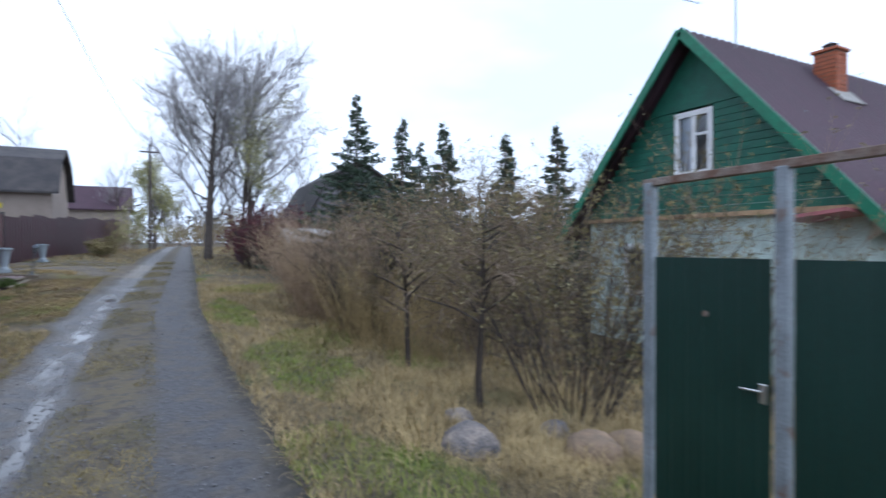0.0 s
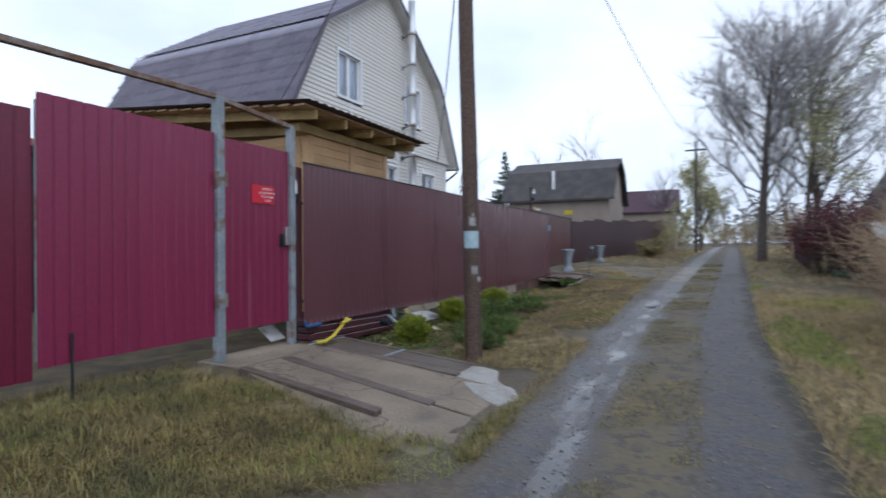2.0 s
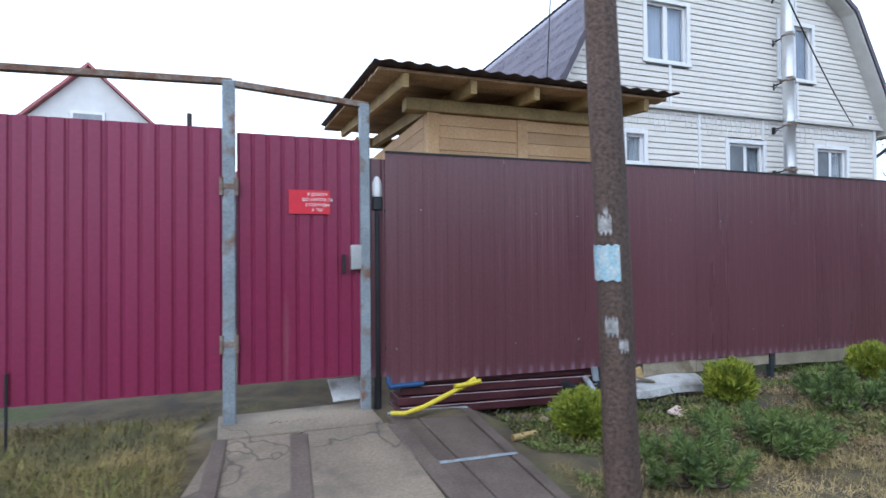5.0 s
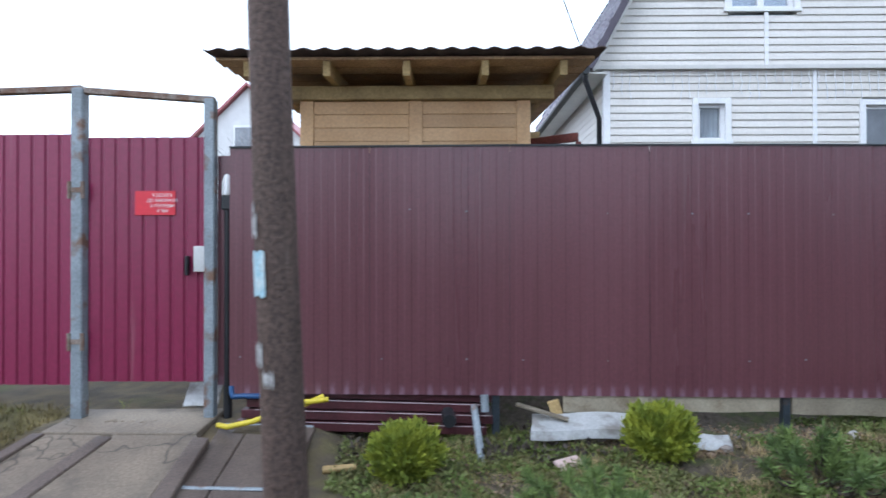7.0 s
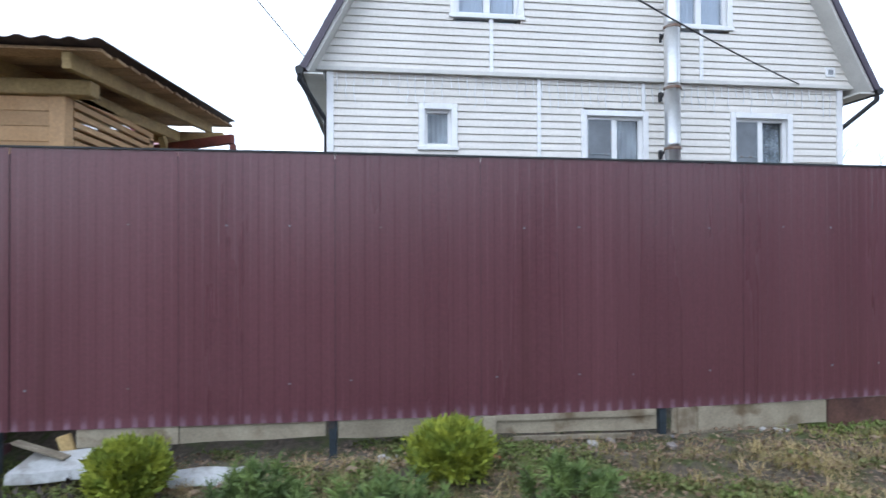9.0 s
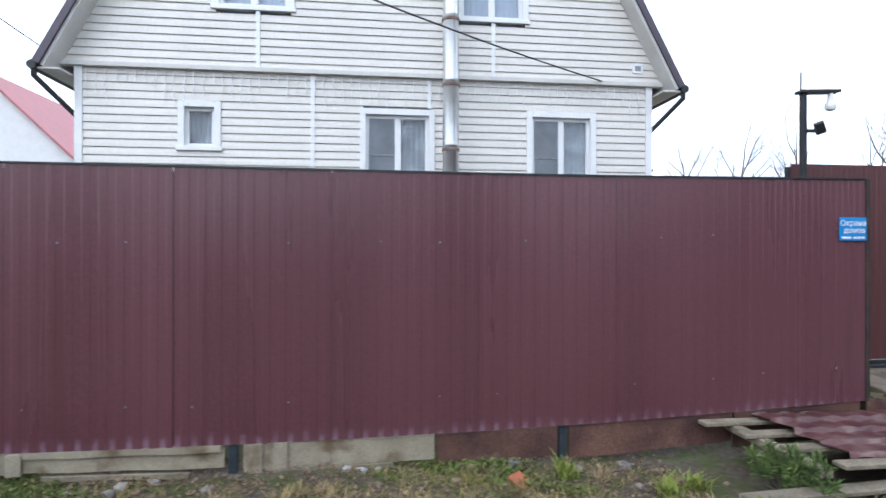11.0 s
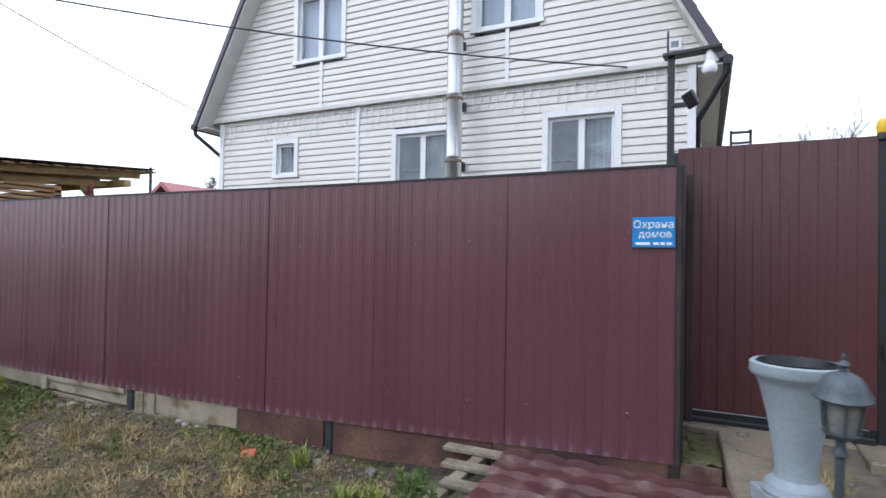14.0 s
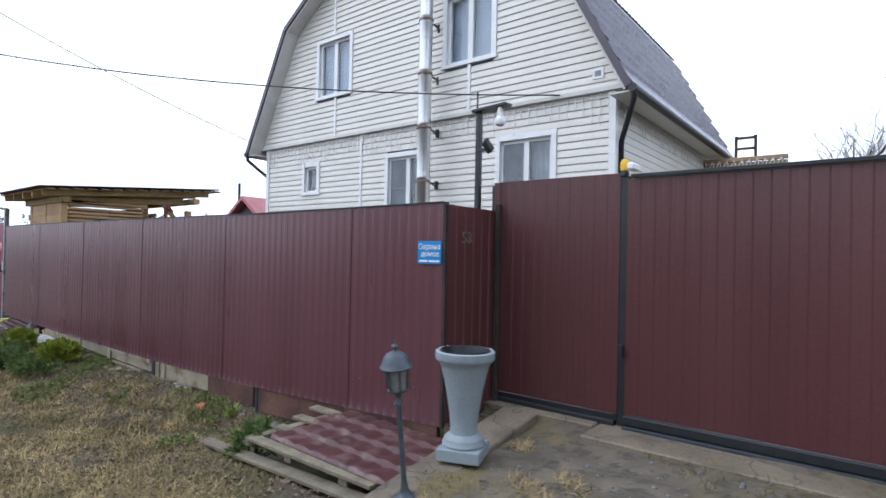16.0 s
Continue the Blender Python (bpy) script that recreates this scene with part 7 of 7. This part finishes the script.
for k in range(11):
    y = 20.25 + 0.14 * k
    cable("light_string", [(-13.80, y, 4.46), (-13.80, y + 0.02, 4.36), (-13.795, y + 0.01, 4.28 - 0.05 * (k % 2)), (-13.80, y + 0.07, 4.33), (-13.80, y + 0.13, 4.45)], 0.008, ICICLE, "pale light string draped on the terrace rail", "string light")
frame_ob = thing("trestle", "dark wooden trestle frame standing on the terrace", "trestle")
for y in (20.82, 21.18):
    part("leg", boxes((-13.92, -13.86, y - 0.025, y + 0.025, 4.52, 4.97), bevel=0.004), TWIGDARK, frame_ob)
for z in (4.68, 4.90):
    part("rung", boxes((-13.91, -13.87, 20.845, 21.155, z, z + 0.05), bevel=0.004), TWIGDARK, frame_ob)
tank = thing("water_tank", "pale blue plastic water tank beside the house", "tank", bm=lathe([(0.5, 0), (0.55, 0.1), (0.55, 1.9), (0.5, 2.0), (0.2, 2.06)], 24, pose(-10.6, 11.0, 1.2)), mat=PAPER)
tframe = part("cage", boxes((-10.05, -10.02, 10.5, 10.53, 0.6, 3.45), (-10.05, -10.02, 11.5, 11.53, 0.6, 3.45), (-10.05, -10.02, 10.53, 11.5, 3.42, 3.45)), GREYPAINT, tank)

# ---- grass, weeds, litter and gravel ----
def scatter(n, x0, x1, y0, y1, keep):
    x, y = rng.uniform(x0, x1, n), rng.uniform(y0, y1, n)
    k = keep(x, y)
    return x[k], y[k]


def blades(name, x, y, length, width, mat, label, tilt=0.6, category="grass"):
    """Grass blades: bent strips of two quads."""
    n = len(x)
    z = land(x, y)
    a = rng.uniform(0, 2 * math.pi, n)
    L = length * rng.uniform(0.4, 1.3, n)
    t = np.abs(rng.normal(0, tilt, n)).clip(0, 1.30)
    t = t - 0.35 * rng.uniform(0, 1, n) ** 2 * (t > 1.2)
    d = np.stack([np.cos(a) * np.sin(t), np.sin(a) * np.sin(t), np.cos(t)], -1)
    s = np.stack([-np.sin(a), np.cos(a), np.zeros(n)], -1) * (width * rng.uniform(0.6, 1.3, n))[:, None]
    p = np.stack([x, y, z - 0.005], -1)
    m = p + d * L[:, None] * 0.55
    e = m + (d * 0.75 + np.stack([np.cos(a), np.sin(a), np.full(n, -0.35)], -1) * 0.5) * L[:, None] * 0.45
    e[:, 2] = np.maximum(e[:, 2], z + 0.004)
    V = np.stack([p - s, p + s, m + s * 0.8, m - s * 0.8, e + s * 0.15, e - s * 0.15], 1).reshape(-1, 3)
    b = np.arange(n)[:, None] * 6
    F = np.concatenate([b + np.array([[0, 1, 2, 3]]), b + np.array([[3, 2, 4, 5]])])
    ob = new(name, quads(name, V, F, mat))
    return tagged(ob, label, category, kind="stuff")


def off_apron(x, y):
    return ~((x > -5.0) & (x < -1.95) & (y > 6.1) & (y < 8.5)) & ~((x > -5.6) & (x < -3.7) & (y > 18.3) & (y < 20.95))


def patch(x, y, s, k):
    return np.sin(x * s + k) * np.sin(y * s * 0.83 + 2 * k) + 0.6 * np.sin(x * s * 2.3 - y * s * 1.7 + k * 3)


lush = lambda x, y: ((((x - 1.45) / 0.7) ** 2 + ((y - 6.8) / 1.6) ** 2 + 0.3 * patch(x, y, 4.0, 1) < 1) | (((x - 1.2) / 0.55) ** 2 + ((y - 3.2) / 0.9) ** 2 + 0.3 * patch(x, y, 4.0, 1) < 1) | (((x - 1.1) / 0.4) ** 2 + ((y - 11.5) / 2.0) ** 2 + 0.3 * patch(x, y, 4.0, 2) < 1))
u_of = lambda x, y: x - np.maximum(0, (y - 12) * 0.05)
verge_l = lambda x, y: (u_of(x, y) < -1.75) & off_apron(x, y) & ~((y > 20.9) & (y < 27.5) & (u_of(x, y) < -1.2))
verge_r = lambda x, y: (u_of(x, y) > 0.55)
keep_l = lambda x, y: verge_l(x, y) & (patch(x, y, 1.3, 1) + 0.5 * patch(x, y, 4.7, 2) > -0.85) & ((x > -3.6) | (y < 6.2) | ((x > -4.75) & (rng.uniform(size=x.shape) < 0.3)))
x, y = scatter(105000, -5.15, -1.75, 0.6, 7.0, keep_l)
blades("verge_grass", x, y, 0.12, 0.0027, DULLGRASS, "matted olive and straw grass before the red gate", 2.4)
x, y = scatter(75000, -4.9, -1.75, 7.0, 20.6, keep_l)
blades("verge_grass", x, y, 0.10, 0.0025, DULLGRASS, "flattened straw coloured grass on the fence side verge", 2.2)
x, y = scatter(80000, -5.1, -1.8, 0.6, 20.6, lambda x, y: verge_l(x, y) & ((patch(x, y, 1.1, 4) > 0.45 + 0.1 * np.maximum(0, y - 10)) | ((x < -3.5) & (y < 6.6) & (patch(x, y, 2.6, 4) > 0.0))))
blades("green_grass", x, y, 0.10, 0.0025, GRASS, "patches of green grass on the verge", 2.0)
x, y = scatter(46000, -3.5, -1.75, 8.4, 20.4, lambda x, y: verge_l(x, y) & (patch(x, y, 1.7, 2) + 0.5 * patch(x, y, 6.0, 3) > -0.3) & (x > -2.9 - 0.6 * rng.uniform(size=x.shape)))
blades("verge_straw", x, y, 0.10, 0.0025, STRAW, "golden flattened straw on the roadside verge", 2.4)
x, y = scatter(130000, 0.5, 6.5, 0.5, 20, lambda x, y: verge_r(x, y) & (rng.uniform(size=x.shape) < np.clip((6.5 - x) / 2.5, 0, 1) * np.clip((20 - y) / 5, 0, 1) * np.clip((y - 0.4) / 1.2, 0, 1)) & (rng.uniform(size=x.shape) < np.clip(1.25 - (x - 0.5) * 0.14, 0.25, 1)) & ~(lush(x, y) & (rng.uniform(size=x.shape) < 0.85)))
blades("right_verge_grass", x, y, 0.16, 0.0028, STRAW, "matted straw coloured grass on the garden side verge", 1.6)
x, y = scatter(90000, 0.5, 3.6, 1.5, 20, lambda x, y: verge_r(x, y) & ((patch(x, y, 1.0, 2) > 0.55) | lush(x, y)))
blades("right_green_grass", x, y, 0.08, 0.0032, GRASS, "bright green grass patches on the garden side verge", 0.7)
x, y = scatter(62000, -1.08, -0.28, 0.6, 30, lambda x, y: patch(x, y, 2.2, 3) > -0.25)
x = x + np.maximum(0, (y - 12) * 0.05)
blades("lane_grass", x, y, 0.045, 0.0025, DULLGRASS, "thin dry grass along the middle of the lane", 1.8)
x, y = scatter(34000, -8, 12, 20.5, 60, lambda x, y: (verge_r(x, y) | ((u_of(x, y) < -2.0) & (y > 28) & (x > -5.2))))
blades("far_grass", x, y, 0.16, 0.012, STRAW, "straw coloured grass along the far lane", 0.8)
x, y = scatter(28000, 4, 14, 2, 22, lambda x, y: np.ones_like(x, bool))
blades("garden_grass", x, y, 0.16, 0.009, STRAW, "rough dry garden grass", 0.9)
wx, wy = scatter(120000, -5.0, -3.1, 8.6, 18.4, lambda x, y: patch(x, y, 2.1, 5) + 0.4 * patch(x, y, 9.0, 2) > -0.12 + 0.17 * np.maximum(0, y - 11))
wz = land(wx, wy) + rng.uniform(0.0, 0.05, len(wx))
tagged(new("ditch_weeds", leaves("ditch_weeds", np.stack([wx, wy, wz], -1), 0.021, WEED, long=1.5)), "low green weeds covering the ditch", "weeds", kind="stuff")
wx, wy = scatter(52000, -4.98, -1.9, 1.5, 24, lambda x, y: off_apron(x, y) & (y > 8.6) & (y < 20.6) & ((patch(x, y, 0.9, 6) > 0.2) | ((y > 11.5) & (x < -1.9 + (y - 12) * 0.03))))
tagged(new("fallen_leaves", leaves("fallen_leaves", np.stack([wx, wy, land(wx, wy) + 0.022], -1), 0.022, LEAFLITTER, long=1.4, lift=np.concatenate([rng.normal(size=(len(wx), 2)), np.full((len(wx), 1), 0.2)], 1))), "brown fallen leaves scattered over the verge", "leaves", kind="stuff")
wx, wy = scatter(1500, -4.95, -4.25, 8.6, 10.6, lambda x, y: (patch(x, y, 3.1, 3) > -0.1) & off_apron(x, y))
tagged(new("dark_rubbish", leaves("dark_rubbish", np.stack([wx, wy, land(wx, wy) + rng.uniform(0.005, 0.05, len(wx))], -1), 0.034, TWIGDARK, long=2.2)), "dark chips and rubbish under the fence", "rubbish", kind="stuff")
x, y = scatter(9000, 1.4, 4.2, 2.9, 6.5, lambda x, y: (patch(x, y, 2.4, 7) > -0.2))
blades("long_straw", x, y, 0.30, 0.0032, STRAW, "long flattened straw grass round the boulders", 1.8)
tc = np.stack([rng.uniform(-4.5, -3.0, 230), rng.uniform(8.8, 18.3, 230)], -1)
tuft = np.repeat(tc, 70, 0) + rng.normal(size=(230 * 70, 2)) * 0.045
half = len(tuft) // 2
blades("grass_tufts", tuft[:half, 0], tuft[:half, 1], 0.12, 0.0026, DULLGRASS, "yellow green grass tufts on the ditch slope", 1.6)
blades("dry_tufts", tuft[half:, 0], tuft[half:, 1], 0.12, 0.0026, STRAW, "dry pale grass tufts on the ditch slope", 1.8)
fc = np.repeat(np.array([[-4.25, 18.05], [-4.32, 18.3], [-4.55, 17.4]]), 90, 0) + rng.normal(size=(270, 2)) * 0.04
blades("fresh_weeds", fc[:, 0], fc[:, 1], 0.16, 0.006, GRASS, "fresh green weeds beside the pallet", 0.6)
for x, y, s, mt, lab in ((-4.55, 16.75, 0.055, BRICK, "broken orange brick piece below the fence"), (-4.72, 15.75, 0.04, CONCRETE2, "pale pebble below the fence"), (-4.70, 15.86, 0.045, CONCRETE2, "pale pebble below the fence"), (-4.74, 15.98, 0.035, CONCRETE2, "pale pebble below the fence"), (-4.6, 14.2, 0.05, CONCRETE2, "pale stone chip below the fence"), (-4.5, 13.4, 0.04, BRICK, "small brick chip below the fence")):
    bm = bmesh.new()
    bmesh.ops.create_icosphere(bm, subdivisions=1, radius=s)
    for v in bm.verts:
        v.co *= 1 + 0.35 * noise.noise(v.co * 14 + Vector((x * 9, y * 7, 0)))
        v.co.z *= 0.6
    thing("stone_chip", lab, "stone", group="chips below the fence", bm=bm, mat=mt, at=(x, y, zat(x, y) + s * 0.3))
# gravel stones on the wheel tracks
gx_, gy_ = scatter(11000, -1.9, 0.5, 1.5, 24, lambda x, y: (np.abs(x + 1.32) < 0.5) | (np.abs(x - 0.05) < 0.42) | (rng.uniform(size=x.shape) < 0.35))
gx_ = gx_ + np.maximum(0, (gy_ - 12) * 0.05)
n = len(gx_)
gs = rng.gamma(2.0, 0.0034, n).clip(0.003, 0.019)
octa = np.array([(1, 0, 0), (0, 1, 0), (-1, 0, 0), (0, -1, 0), (0, 0, 0.7), (0, 0, -0.7)], float)
rot = rng.uniform(0, 6.28, n)
oc = np.stack([octa[None, :, 0] * np.cos(rot)[:, None] - octa[None, :, 1] * np.sin(rot)[:, None], octa[None, :, 0] * np.sin(rot)[:, None] + octa[None, :, 1] * np.cos(rot)[:, None], np.repeat(octa[None, :, 2], n, 0)], -1)
oc = oc * gs[:, None, None] * rng.uniform(0.7, 1.3, (n, 6, 1)) + np.stack([gx_, gy_, land(gx_, gy_) + gs * 0.2], -1)[:, None, :]
tri_f = np.array([(0, 1, 4), (1, 2, 4), (2, 3, 4), (3, 0, 4), (1, 0, 5), (2, 1, 5), (3, 2, 5), (0, 3, 5)])
GRAVEL = material("loose grey gravel", (0.22, 0.22, 0.225), 0.8, 0, 0.35, 30, 90, 0.2, (0.13, 0.128, 0.13))
tagged(new("gravel", quads("gravel", oc.reshape(-1, 3), (np.arange(n)[:, None, None] * 6 + tri_f[None]).reshape(-1, 3), GRAVEL)), "loose grey gravel stones on the lane", "gravel", kind="stuff")

dx_, dy_ = scatter(2600, -5.2, -1.4, 20.95, 26.5, lambda x, y: patch(x, y, 1.6, 2) > -0.4)
ds = rng.gamma(2.0, 0.0045, len(dx_)).clip(0.004, 0.024)
dq = octa[None] * ds[:, None, None] * rng.uniform(0.6, 1.3, (len(dx_), 6, 1)) + np.stack([dx_, dy_, land(dx_, dy_) + ds * 0.2], -1)[:, None, :]
tagged(new("drive_gravel", quads("drive_gravel", dq.reshape(-1, 3), (np.arange(len(dx_))[:, None, None] * 6 + tri_f[None]).reshape(-1, 3), GRAVEL)), "scattered stones on the earth drive", "gravel", kind="stuff")
x, y = scatter(34000, -5.4, -1.6, 20.7, 27.4, lambda x, y: patch(x, y, 1.2, 8) + 0.5 * patch(x, y, 5.0, 1) > 0.1)
blades("drive_grass", x, y, 0.06, 0.003, DULLGRASS, "thin dry grass on the earth drive", 2.0)
x, y = scatter(16000, -5.2, -2.6, 20.95, 22.6, lambda x, y: (patch(x, y, 2.2, 5) + 0.5 * patch(x, y, 7.0, 1) > -0.2) & (y < 21.1 + 0.5 * (x + 5.6)))
blades("drive_tufts", x, y, 0.09, 0.003, STRAW, "matted straw beside the kerb slab", 2.0)

# far woods close the view all round
fx_, fy_, fz_ = [], [], []
for k in range(900):
    a = rng.uniform(0, 2 * math.pi)
    d = rng.uniform(85, 140)
    h = rng.uniform(4.0, 8.5)
    m = 90
    t = rng.uniform(0, 1, m)
    cx, cy = -5 + d * math.cos(a), 12 + d * math.sin(a)
    fx_.append(cx + rng.normal(size=m) * 2.2 * (1.1 - t))
    fy_.append(cy + rng.normal(size=m) * 2.2 * (1.1 - t))
    fz_.append(float(land(min(max(cx, -60), 60), min(max(cy, -60), 400))) + h * t)
fpts = np.stack([np.concatenate(fx_), np.concatenate(fy_), np.concatenate(fz_)], -1)
tagged(new("far_woods", leaves("far_woods", fpts, 0.42, FARWOOD, long=1.6)), "hazy grey brown woods in the distance", "woods", kind="stuff")
